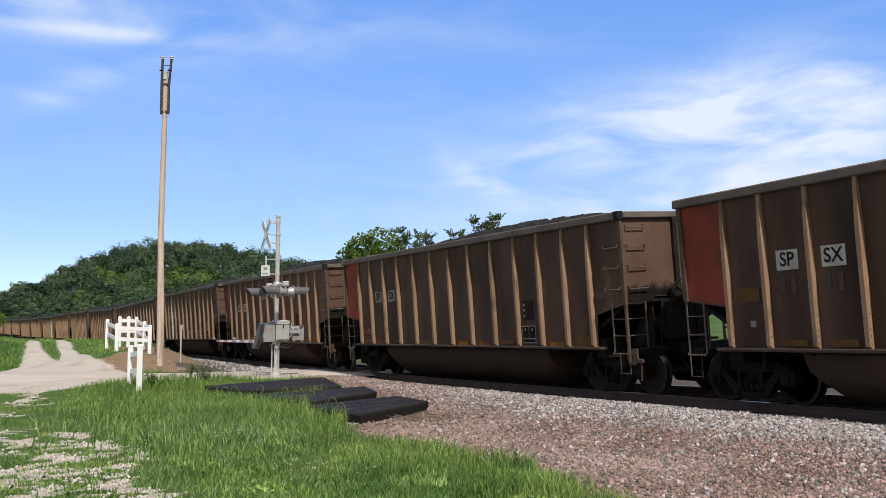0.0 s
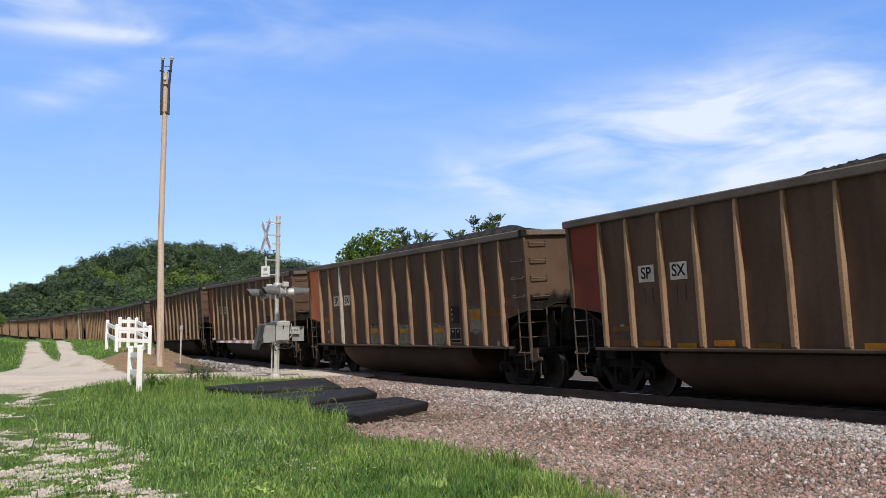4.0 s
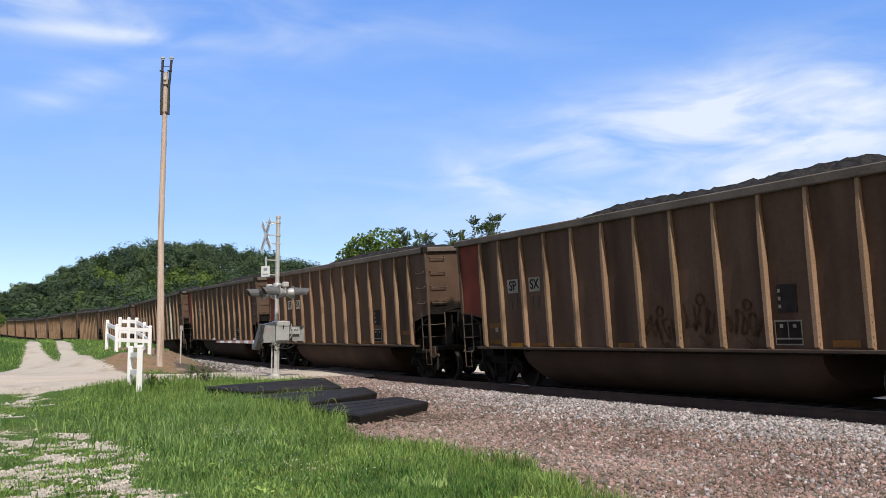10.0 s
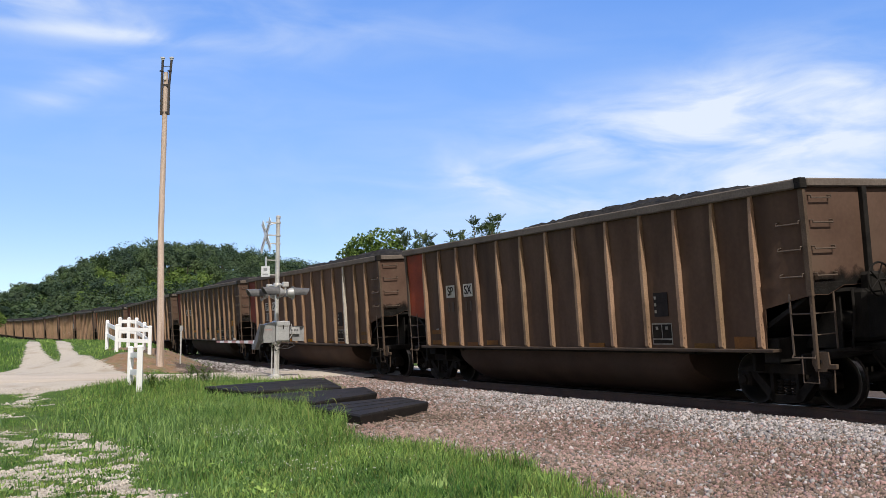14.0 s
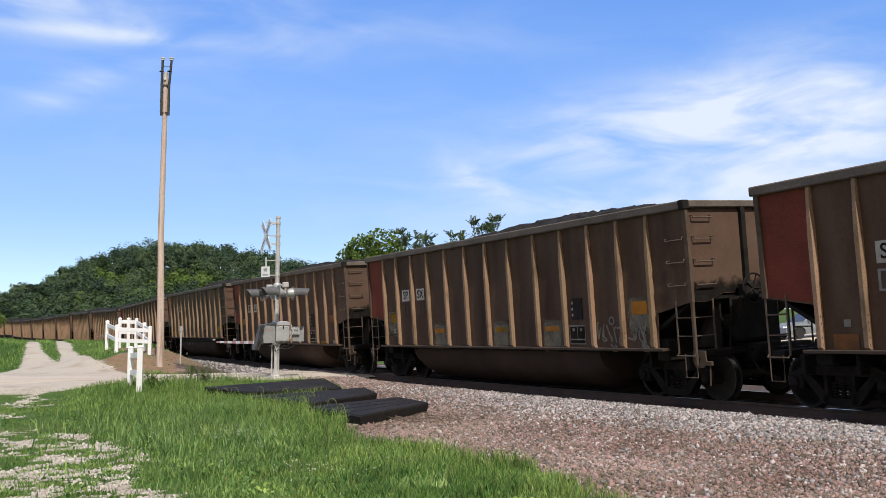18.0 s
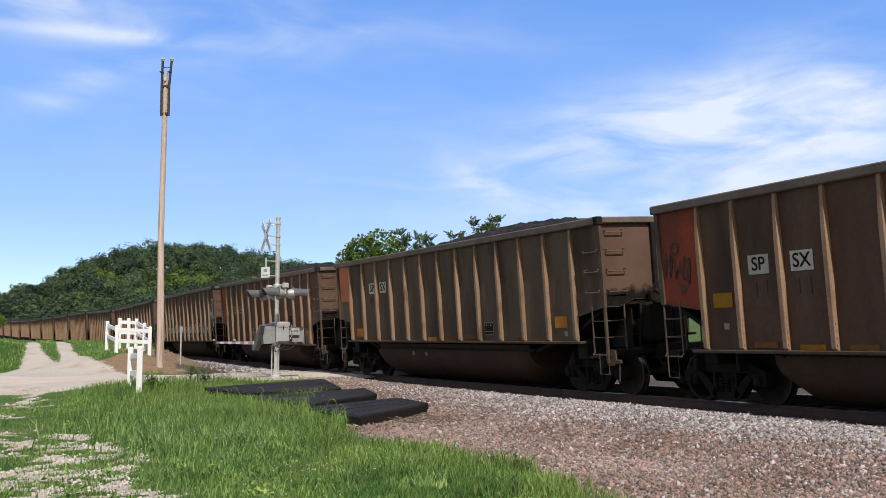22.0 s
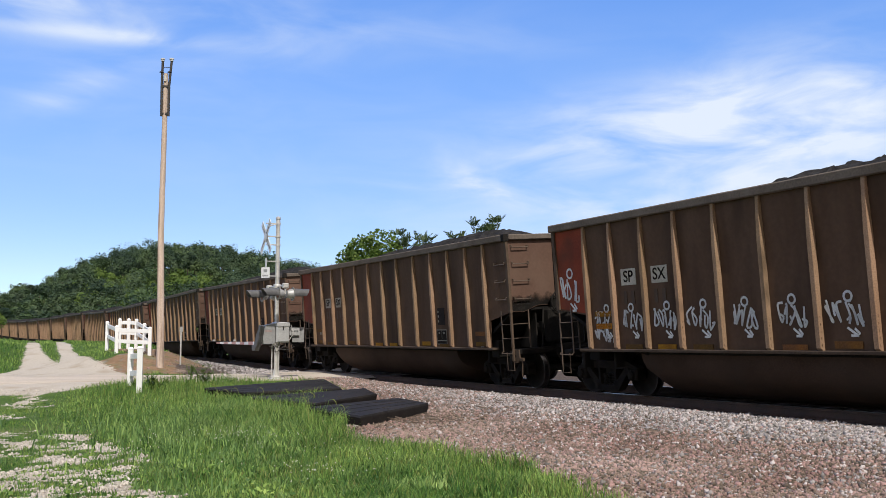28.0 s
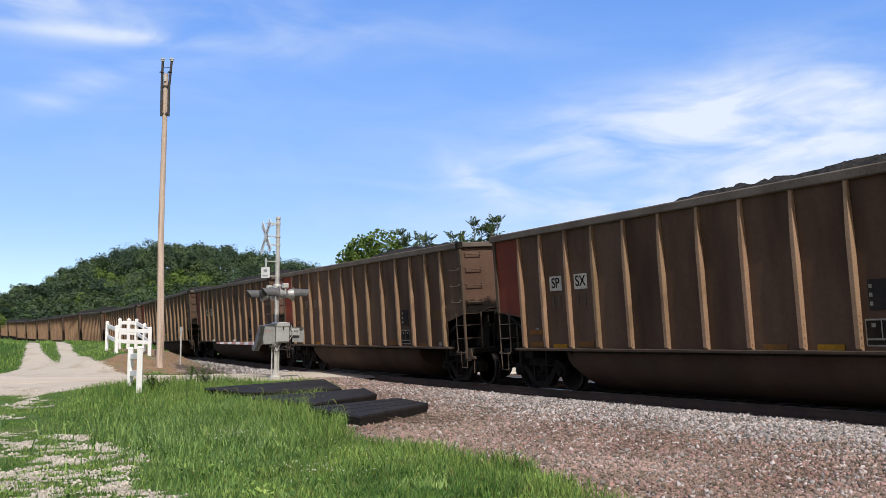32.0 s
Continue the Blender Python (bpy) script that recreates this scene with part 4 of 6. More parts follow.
M_BRAKE = brake_mesh()
M_PLATE, M_PLATE_GREY = (Bits().cbox(-0.235, 0.235, -0.004, 0.004, -0.165, 0.165, 0.002).mesh("mark_plate", m) for m in (MARK_WHITE, MARK_GREY))
M_TEXT = {k: text_mesh(k, 0.32, MARK_DARK) for k in ("SP", "SX")}
M_NUM = Bits()
for _x in (-0.13, 0.11):
    M_NUM.box(_x - 0.05, _x + 0.05, -0.003, 0.003, -0.13, 0.13)
M_NUM = M_NUM.mesh("number_bar", FADED_DARK)
M_YEL, M_YEL_DULL = (Bits().box(-0.26, 0.26, -0.004, 0.004, -0.055, 0.055).mesh("reflector", m) for m in (YELLOW, YELLOW_DULL))
M_YELBIG = Bits().box(-0.24, 0.24, -0.004, 0.004, -0.13, 0.13).mesh("reflector", YELLOW)
M_YELBIG_DULL = Bits().box(-0.24, 0.24, -0.004, 0.004, -0.12, 0.12).mesh("reflector", YELLOW_DULL)
REAR_MARKS = {0: ((1.93, M_YELBIG_DULL),), 5: ((1.55, M_YEL_DULL), (1.15, M_YEL_DULL)), 6: ((1.90, M_YEL_DULL), (1.13, M_YEL_DULL)), 8: ((1.15, M_YELBIG_DULL),),
              10: ((1.90, M_YELBIG),), 11: ((1.43, M_YELBIG),), 13: ((1.75, M_YEL), (1.50, M_YEL)), 14: ((1.53, M_YEL_DULL), (1.13, M_YEL_DULL))}
M_TAG = Bits().box(-0.065, 0.065, -0.004, 0.004, -0.055, 0.055).mesh("data_plate", MARK_GREY)


M_PALE = Bits().box(-0.40, 0.40, -0.001, 0.001, -0.40, 0.36).mesh("pale_patch", soft_patch("pale_wiped_film", (0.28, 0.235, 0.17), 0.85))


def put_stencil(car, m):
    """White boxed stencil with two dark squares and a dark line."""
    st = part("data_stencil", M_STENCIL, None, car, "white boxed data stencil", m=m)
    for x in (-0.137, 0.137):
        part("dark_square", M_SQUARE, None, st, m=pose(x, -0.0035, 0.048))
        part("pale_bar", M_PALEBAR, None, st, m=pose(x, -0.006, 0.11))
    part("dark_line", M_DARKLINE, None, st, m=pose(0, -0.0035, -0.147))


def placard_mesh():
    b = Bits().box(-0.2, 0.2, -0.004, 0.004, -0.23, 0.23)
    for z in (0.13, 0.0, -0.13):
        b.box(-0.185, -0.13, -0.006, 0.006, z - 0.03, z + 0.03, 1)
    return b.mesh("placard", [PLACARD_DARK, MARK_GREY])


def hook_mesh():
    """A short chalked hook."""
    b = Bits()
    pts = [(-0.02, -0.14), (-0.02, 0.06), (0.03, 0.13), (0.09, 0.10), (0.10, 0.05)]
    for (a, c), (d, e) in zip(pts, pts[1:]):
        b.tube([(a, -0.004, c), (d, -0.004, e)], 0.014, 4)
    return b.mesh("chalk_mark", SPRAY)


M_ENDPOST = Bits().cbox(7.265, 7.36, -0.22, -0.11, 2.0, 3.64, 0.008).mesh("end_post", BLACK)
M_CORNER = Bits().cbox(7.20, 7.345, -1.642, -1.49, 3.605, 3.70, 0.01).cbox(7.19, 7.34, -1.640, -1.50, 3.69, 3.779, 0.01).mesh("corner_cap", BLACK)
M_STENCIL = Bits().box(-0.285, 0.285, -0.002, 0.002, -0.205, 0.205).mesh("data_stencil", MARK_GREY)
M_SQUARE = Bits().box(-0.125, 0.125, -0.002, 0.002, -0.132, 0.132).mesh("dark_square", MARK_DARK)
M_PALEBAR = Bits().box(-0.035, 0.035, -0.001, 0.001, -0.03, 0.03).mesh("pale_bar", MARK_GREY)
M_DARKLINE = Bits().box(-0.26, 0.26, -0.002, 0.002, -0.034, 0.034).mesh("dark_line", MARK_DARK)
M_PLACARD, M_HOOK = placard_mesh(), hook_mesh()


def soot_film():
    """Black brake soot, thickest below, breaking up unevenly above."""
    m = mat("brake_soot", (0.010, 0.009, 0.008), (0.018, 0.016, 0.014), 3.0, 0.9, bump=0.0, spec=0.1)
    N, K = m.node_tree.nodes, m.node_tree.links
    tc, sep, nz = N.new("ShaderNodeTexCoord"), N.new("ShaderNodeSeparateXYZ"), N.new("ShaderNodeTexNoise")
    nz.inputs["Scale"].default_value, nz.inputs["Detail"].default_value = 4.5, 6.0
    K.new(tc.outputs["Object"], nz.inputs["Vector"])
    K.new(tc.outputs["Generated"], sep.inputs[0])
    a, r = N.new("ShaderNodeMath"), N.new("ShaderNodeMapRange")
    a.operation = "MULTIPLY_ADD"
    a.inputs[1].default_value = 0.8
    K.new(nz.outputs["Fac"], a.inputs[0])
    K.new(sep.outputs["Z"], a.inputs[2])
    r.inputs["From Min"].default_value, r.inputs["From Max"].default_value = 1.12, 0.62
    r.inputs["To Max"].default_value = 0.95
    K.new(a.outputs[0], r.inputs["Value"])
    K.new(r.outputs[0], N["Principled BSDF"].inputs["Alpha"])
    return m


M_SOOT = Bits().prism([(-1.48, 1.91), (-1.15, 1.89), (-0.75, 2.03), (0.75, 2.03), (1.15, 1.89), (1.48, 1.91), (1.48, 2.45), (-1.48, 2.45)],
                      lambda u, w, k: (7.276 + 0.002 * k, u, w)).mesh("soot_stain", soot_film())
M_LEADPOST = Bits().cbox(7.175, 7.245, -1.53, -1.475, 0.72, 1.92, 0.008)
for _k in range(12):
    M_LEADPOST.box(7.20, 7.22, -1.537, -1.525, 0.78 + 0.095 * _k, 0.80 + 0.095 * _k)
M_LEADPOST = M_LEADPOST.mesh("lower_corner_post", POST_TAN)
M_BRACKET = (Bits().prism([(7.10, 0.99), (7.40, 0.99), (7.42, 0.80), (7.34, 0.68), (7.14, 0.68), (7.08, 0.80)], lambda u, w, k: (u, -1.47 + 0.03 * k, w))
             .cbox(7.26, 7.54, -1.46, -1.40, 0.72, 0.80, 0.01).tube([(7.48, -1.43, 0.75), (7.47, -1.45, 0.36)], 0.014, 6)
             .lathe([(0.035, 0.0), (0.035, 0.012)], pose(7.24, -1.47, 0.84, 90, 0, 0), 10, 1)).mesh("corner_bracket", [POST_TAN, BLACK])

# per car: end panel, body paint, what is sprayed or patched on it
ENDS = {0: RED, 1: RED, 2: MAROON, 3: ORANGE, 4: RED, 5: MAROON, 6: MAROON, 7: RED, 8: MAROON, 9: MAROON, 10: RED, 11: ORANGE_PATCH, 12: RED, 13: RED, 14: MAROON, 15: MAROON}
PATCHED = {3: (4, 6, 8, 10), 9: (0, 3, 6, 8, 11), 12: (4, 6, 8, 11), 18: (3, 6)}
HIGH_PATCH = {(3, 10), (9, 0), (9, 11)}
PALE_RIB = {3: 2, 8: 10}
COAL_OF = {0: 0, 1: 1, 2: 3, 3: 5, 4: 1, 6: 1, 8: 0, 9: 1, 10: 4, 11: 3, 12: 3, 13: 0, 14: 0, 15: 0}


def build_car(i):
    grey = i in (11, 20, 26)
    tone = "grey" if grey else "brown"
    end_mat = ENDS.get(i, (RED, MAROON, RED, ORANGE)[i % 4])
    endword = {id(RED): "faded red", id(MAROON): "dark maroon", id(ORANGE): "orange", id(ORANGE_PATCH): "partly orange"}[id(end_mat)]
    extra = " and sprayed tags" if i == 13 else ""
    car = thing("coal_gondola", f"dusty {tone} ribbed coal gondola, {endword} end panel{extra}", "rail car", group="cars of the coal train")
    for s in (-1, 1):
        part("side_panel", M_SIDE[s, tone], None, car)
        part("side_sill", M_SILL[s, tone], None, car)
        part("top_chord", M_CHORD[s], None, car)
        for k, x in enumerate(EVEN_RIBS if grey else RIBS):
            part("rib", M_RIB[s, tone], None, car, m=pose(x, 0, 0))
        key = (id(end_mat), s)
        if key not in RED_CACHE:
            RED_CACHE[key] = painted_mesh(s, end_mat)
        part("painted_end_panel", RED_CACHE[key], None, car, f"{endword} painted panel")
        for e in (-1, 1):
            part("corner_post", M_POST, None, car, m=pose(e * 7.2 + END_SHIFT[e], s * 1.535, 0, 0, 0, 0 if s > 0 else 180))
            part("ladder", M_LADDER[e, s], None, car)
    for e in (-1, 1):
        part("end_panel", M_ENDPANEL[e], None, car, "tan dusty end wall", m=pose(END_SHIFT[e], 0, 0))
        part("end_chord", M_ENDCHORD[e], None, car, m=pose(END_SHIFT[e], 0, 0))
        part("coupler", M_COUPLER[e], None, car)
    for z in (2.25, 2.68, 3.10, 3.50):
        part("handhold", M_HAND, None, car, m=pose(7.275, -1.43, z))
        part("handhold", M_HAND, None, car, m=pose(-7.13, 1.40, z, 0, 0, 180))
        if z < 3.4:
            part("handhold", M_HAND, None, car, m=pose(7.19, -1.525, z, 0, 0, -90) @ pose(0, -0.46, 0))
    part("floor_plate", M_FLOOR, None, car)
    for e in (-1, 1):
        for nm, me in M_ENDFRAME[e]:
            part(nm, me, None, car, m=pose(END_SHIFT[e], 0, 0))
    part("tub", M_TUB[tone], None, car, "brown rounded steel tub")
    part("brake_gear", M_BRAKE, None, car, "black brake wheel and cylinder", m=pose(0.1, 0, 0))
    part("coal_load", M_COAL[COAL_OF.get(i, i % 6)], None, car, "heaped black coal")
    for t in (-6.17, 6.17):
        truck = new("truck")
        truck.empty_display_size = 0.2
        truck.parent = car
        truck.location = (t, 0, 0)
        part("bolster", M_BOLSTER, None, truck)
        for s in (-1, 1):
            part("side_frame", M_FRAME, None, truck, m=pose(0, s * 1.0, 0))
        for a in (-0.89, 0.89):
            w = part("wheelset", M_WHEELS, None, truck, m=pose(a, 0, WHEEL_R))
            SPIN.append((w, a, i))
    # marks on the side that shows
    y = -1.53
    face = pose(0, y, 0)
    for k, x in (("SP", -4.43 if grey else -4.64), ("SX", -3.62 if grey else -3.70)):
        z = 2.47 if not grey else 2.80
        if i not in (16, 23):
            dull = i in (1, 5, 12, 14, 18, 21)
            part("mark_plate", M_PLATE_GREY if dull else M_PLATE, None, car, "dusty grey marking plate" if dull else "off-white marking plate", m=face @ pose(x, -0.004, z))
            part("lettering", M_TEXT[k], None, car, "dark stencilled letters", m=face @ pose(x, -0.0105, z, 90, 0, 0))
        else:
            part("lettering", M_TEXT_PALE[k], None, car, "worn pale letters", m=face @ pose(x, -0.004, z, 90, 0, 0))
        part("number_bar", M_NUM, None, car, m=face @ pose(x, -0.0045, z - 0.41))
    put_stencil(car, face @ (pose(2.56, -0.0045, 1.49) @ Matrix.Diagonal((0.74, 1, 0.74, 1)) if grey else pose(3.68, -0.0045, 1.30)))
    if not grey:
        part("placard", M_PLACARD, None, car, "dark square data placard", m=face @ pose(3.70, -0.006, 1.86))
    if i == 8:
        for x in (-4.64, -3.70):
            part("mark_plate", M_PLATE_GREY, None, car, "dusty grey number plate", m=face @ pose(x, -0.0005, 2.06))
    part("lower_corner_post", M_LEADPOST, None, car, "tan corner post with rivets", m=pose(0.07, -0.03, 0))
    part("corner_bracket", M_BRACKET, None, car, "dusty tan bracket below the sill", m=pose(0.07, -0.03, 0))
    part("end_post", M_ENDPOST, None, car, "dark upright end post")
    part("soot_stain", M_SOOT, None, car, "black brake soot")
    part("corner_cap", M_CORNER, None, car, "black corner cap")
    if i == 4:
        part("chalk_mark", M_HOOK, None, car, "white chalked hook", m=face @ pose(RIBS[7] + 0.52, -0.006, 1.45))
    if i == 11:
        for x in (-2.0, -1.2):
            part("data_plate", M_TAG, None, car, m=pose(x, -1.405, 0.80))
    part("data_plate", M_TAG, None, car, m=face @ pose(-5.50, -0.006, 1.44))
    part("data_plate", M_TAG, None, car, m=face @ pose(5.85, -0.006, 1.10 + 1.6 * FOOT[tone]))
    rr = random.Random(100 + i)
    patched = PATCHED.get(i, ())
    lead = (1.12, 1.38) if i in (5, 6, 8, 14, 15) else (rr.choice((1.12, 1.90)),)
    if i == 11:
        part("reflector", M_YELBIG, None, car, m=face @ pose(RIBS[11] + 0.42, -0.008, 1.60))
    elif 11 not in patched:
        for z in lead:
            part("reflector", M_YELBIG_DULL if len(lead) == 1 else M_YEL_DULL, None, car, m=face @ pose(RIBS[11] + 0.515, -0.008, z))
    for z, me in REAR_MARKS.get(i, ((rr.choice((1.85, 1.40)), M_YEL_DULL), (1.12, M_YEL_DULL))):
        if 0 not in patched:
            part("reflector", me, None, car, m=face @ pose(-5.55, -0.008, z))
    for k in range(1, 11):
        if k not in patched and not patched and rr.random() < 0.6:
            part("reflector", M_YEL if rr.random() < 0.3 else M_YEL_DULL, None, car, m=face @ pose(RIBS[k] + 0.515, -0.008, FOOT[tone] + (1.055 if k == 9 else rr.choice((1.07, 1.07, 1.12)))))
    for k in patched:
        z = 1.70 if (i, k) in HIGH_PATCH else 1.31
        part("pale_patch", M_PALE, None, car, "pale wiped patch", m=face @ pose(RIBS[k] + 0.515, -0.004, z))
        part("reflector", M_YELBIG if z > 1.5 else M_YEL, None, car, m=face @ pose(RIBS[k] + 0.515, -0.012, z + 0.13))
    if i in PALE_RIB:
        part("rib", M_PALE_RIB, None, car, "pale worn rib", m=pose(RIBS[PALE_RIB[i]], -0.002, 0))
    if i == 13:
        part("tag", scribble(5, 0.78, 1.0), None, car, "white sprayed tag", m=face @ pose(-6.70, -0.012, 2.35))
        for k in range(12):
            part("tag", scribble(20 + k, 0.62 if k % 3 else 0.74, 0.74, 2 if k == 0 else 1), None, car, "white sprayed tag", m=face @ pose(RIBS[k] + 0.515, -0.012, 1.63))
        part("tag", scribble(50, 1.0, 1.5), None, car, "white sprayed tag", m=face @ pose(6.75, -0.012, 2.5))
    if i == 9:
        for k in (10, 11):
            me = scribble(60 + k, 0.8, 0.75)
            me.materials.clear()
            me.materials.append(MARK_GREY)
            part("tag", me, None, car, "grey sprayed tag", m=face @ pose(RIBS[k] + 0.515, -0.012, 1.35))
    if i in (5, 10):
        for k, w, h, x, z in ((6, 0.85, 0.9, RIBS[6] + 0.515, 1.45), (7, 0.85, 1.0, RIBS[7] + 0.515, 1.6), (8, 0.85, 0.9, RIBS[8] + 0.515, 1.5)) if i == 5 else ((2, 0.75, 1.0, -6.70, 2.6),):
            me = scribble(70 + k, w, h)
            me.materials.clear()
            me.materials.append(FAINT if i == 5 else FADED_DARK)
            part("tag", me, None, car, "dark sprayed outline", m=face @ pose(x, -0.012, z))
    return car


SPIN, RED_CACHE = [], {}
M_BOLSTER = Bits().cbox(-0.2, 0.2, -1.0, 1.0, 0.36, 0.62, 0.04).cbox(-0.14, 0.14, -0.3, 0.3, 0.62, 0.72, 0.02).mesh("bolster", GEAR)
M_TEXT_PALE = {k: text_mesh(k, 0.34, PALE_PATCH) for k in ("SP", "SX")}
M_PALE_RIB = M_RIB[-1, "brown"].copy()
M_PALE_RIB.materials.clear()
M_PALE_RIB.materials.append(MARK_WHITE)
CARS = [build_car(i) for i in range(N_CARS)]


def travelled(t):
    return START + SPEED * t + GAIN * t * t + EASE * t ** 3


def car_pose(i, t):
    c = travelled(t) - i * CAR_L + 8.09 + SLACK.get(i, 0.0)
    xf, yf, zf, _ = on_track(c + 6.17)
    xr, yr, zr, _ = on_track(c - 6.17)
    yaw = math.degrees(math.atan2(yf - yr, xf - xr))
    rise = math.degrees(math.atan2(zf - zr, 12.34))
    sway = 0.12 * math.sin(1.9 * t + 1.7 * i)
    return pose((xf + xr) / 2, (yf + yr) / 2, (zf + zr) / 2, 0, 0, yaw) @ pose(0, 0, 0, 0, -rise, 0) @ pose(0, 0, 0, CANT + sway, 0, 0)


def motions():
    for i, car in enumerate(CARS):
        walk(car, [(k * 0.5, car_pose(i, k * 0.5)) for k in range(65)])
    walk(WAITING["car"], [(t, sedan_pose(sedan_left(t))) for t in [k * 0.5 for k in range(65)]])
    for w, base in WAITING["wheels"]:
        walk(w, [(t, base @ Matrix.Rotation((sedan_left(0) - sedan_left(t)) / 0.32, 4, "Y")) for t in WHEEL_TIMES if t < 21] + [(32.0, base @ Matrix.Rotation(sedan_left(0) / 0.32, 4, "Y"))])
    for w, a, i in SPIN:
        walk(w, [(t, pose(a, 0, WHEEL_R) @ Matrix.Rotation(travelled(t) / WHEEL_R, 4, "Y")) for t in WHEEL_TIMES])


WHEEL_TIMES = [k / 15 for k in range(481)]
# ---------------------------------------------------------------- by the crossing
FACE = Vector((-0.872, -0.489, 0.0))      # the way the signal looks, square to the track


HOOD = mat("grey_hood_paint", (0.065, 0.065, 0.067), (0.10, 0.10, 0.102), 4.0, 0.6, bump=0.05)
SILVER = mat("bright_silver_paint", (0.42, 0.42, 0.415), (0.50, 0.50, 0.495), 4.0, 0.45, 0.25, bump=0.05)
LENS_DARK = mat("unlit_red_lens", (0.10, 0.010, 0.008), (0.07, 0.008, 0.006), 4.0, 0.3, bump=0.0)
LETTER_GREY = mat("worn_black_letters", (0.10, 0.10, 0.10), (0.16, 0.16, 0.16), 6.0, 0.7, bump=0.0)
DISC = mat("grey_backing_disc", (0.16, 0.16, 0.155), (0.22, 0.22, 0.21), 4.0, 0.6, bump=0.05)
GATE_RED = mat("faded_red_tape", (0.46, 0.25, 0.22), (0.40, 0.22, 0.20), 5.0, 0.6, bump=0.0)


def gz(x, y):
    return float(ground_z(np.array([x]), np.array([y]))[0])


def build_signal():
    x, y = -5.30, 31.0
    z0 = gz(x, y)
    yaw = math.degrees(math.atan2(FACE.y, FACE.x))
    sig = thing("crossing_signal", "galvanised railway crossing signal with crossbuck and lowered gate", "crossing signal", pose(x, y, z0, 0, 0, yaw))
    # local axes: x the way it looks, y towards the eye's side (along the track), z up
    part("base", Bits().cbox(-0.2, 0.2, -0.2, 0.2, -0.1, 0.05, 0.02).lathe([(0.16, 0.05), (0.16, 0.09), (0.10, 0.13), (0.09, 0.30)], pose(0, 0, 0), 16), GALV, sig)
    for a in (-0.14, 0.14):
        for b in (-0.14, 0.14):
            part("bolt", Bits().lathe([(0.02, 0.05), (0.02, 0.10)], pose(a, b, 0), 6), GALV, sig)
    part("mast", Bits().tube([(0, 0, 0.05), (0, 0, 5.13)], 0.068, 16).lathe([(0.08, 5.11), (0.08, 5.17), (0.045, 5.20)], pose(0, 0, 0), 16), GALV, sig, smooth=True)
    part("conduit", Bits().tube([(0.10, -0.12, 0.0), (0.10, -0.12, 1.05), (0.05, -0.08, 1.2)], 0.022, 8), GALV, sig)
    part("conduit", Bits().tube([(-0.05, 0.11, 0.0), (-0.05, 0.11, 1.1)], 0.016, 8), GALV, sig)
    # crossbuck
    buck = new("crossbuck")
    buck.parent = sig
    buck.matrix_basis = pose(0.40, 0, 4.52, 0, 0, -2)
    for a in (45, -45):
        m = pose(0.012 if a > 0 else -0.012, 0, 0, a, 0, 0)
        part("blade", Bits().cbox(-0.006, 0.006, -0.68, 0.68, -0.115, 0.115, 0.003, 0, m), WHITE, buck)
        for u in (-0.52, -0.40, -0.28, -0.17, 0.17, 0.28, 0.40, 0.52):
            part("letter_bar", Bits().box(0.0065, 0.0075, u - 0.026, u + 0.026, -0.055, 0.055, 0, m), LETTER_GREY, buck)
    for z in (4.28, 4.55, 4.96):
        part("clamp", Bits().lathe([(0.085, -0.03), (0.085, 0.03)], pose(0, 0, z), 12).box(0.05, 0.40, -0.02, 0.02, z - 0.02, z + 0.02), GALV, sig)
    part("clamp", Bits().tube([(0.0, 0, 4.96), (0.25, 0, 4.90), (0.40, 0, 4.72)], 0.02, 6), GALV, sig)
    # plate under the crossbuck
    turn = pose(0.40, 0, 3.38, 0, 0, 34)
    plate = part("track_plate", Bits().cbox(-0.004, 0.004, -0.165, 0.165, -0.17, 0.17, 0.003), WHITE, sig, "white plate under the crossbuck", m=turn)
    part("plate_bar", Bits().box(0.005, 0.007, -0.11, 0.11, -0.12, -0.07), ALU, plate)
    part("plate_bar", Bits().box(0.005, 0.007, -0.07, 0.07, 0.01, 0.11), ALU, plate)
    part("plate_bracket", Bits().box(0.385, 0.394, -0.07, 0.07, 3.50, 3.85), WHITE, sig)
    part("clamp", Bits().lathe([(0.08, -0.03), (0.08, 0.03)], pose(0, 0, 3.75), 12).box(0.05, 0.385, -0.015, 0.015, 3.735, 3.765), GALV, sig)
    part("clamp", Bits().lathe([(0.08, -0.03), (0.08, 0.03)], pose(0, 0, 3.28), 12).box(0.05, 0.394, -0.015, 0.015, 3.265, 3.295), GALV, sig)
    # lamp arm with two pairs of lamps back to back
    part("lamp_arm", Bits().lathe([(0.11, -0.09), (0.12, -0.07), (0.12, 0.07), (0.11, 0.09)], pose(0, 0, 2.93), 14)
         .tube([(0, -0.80, 2.95), (0, 0.80, 2.95)], 0.032, 10), GALV, sig, smooth=True)
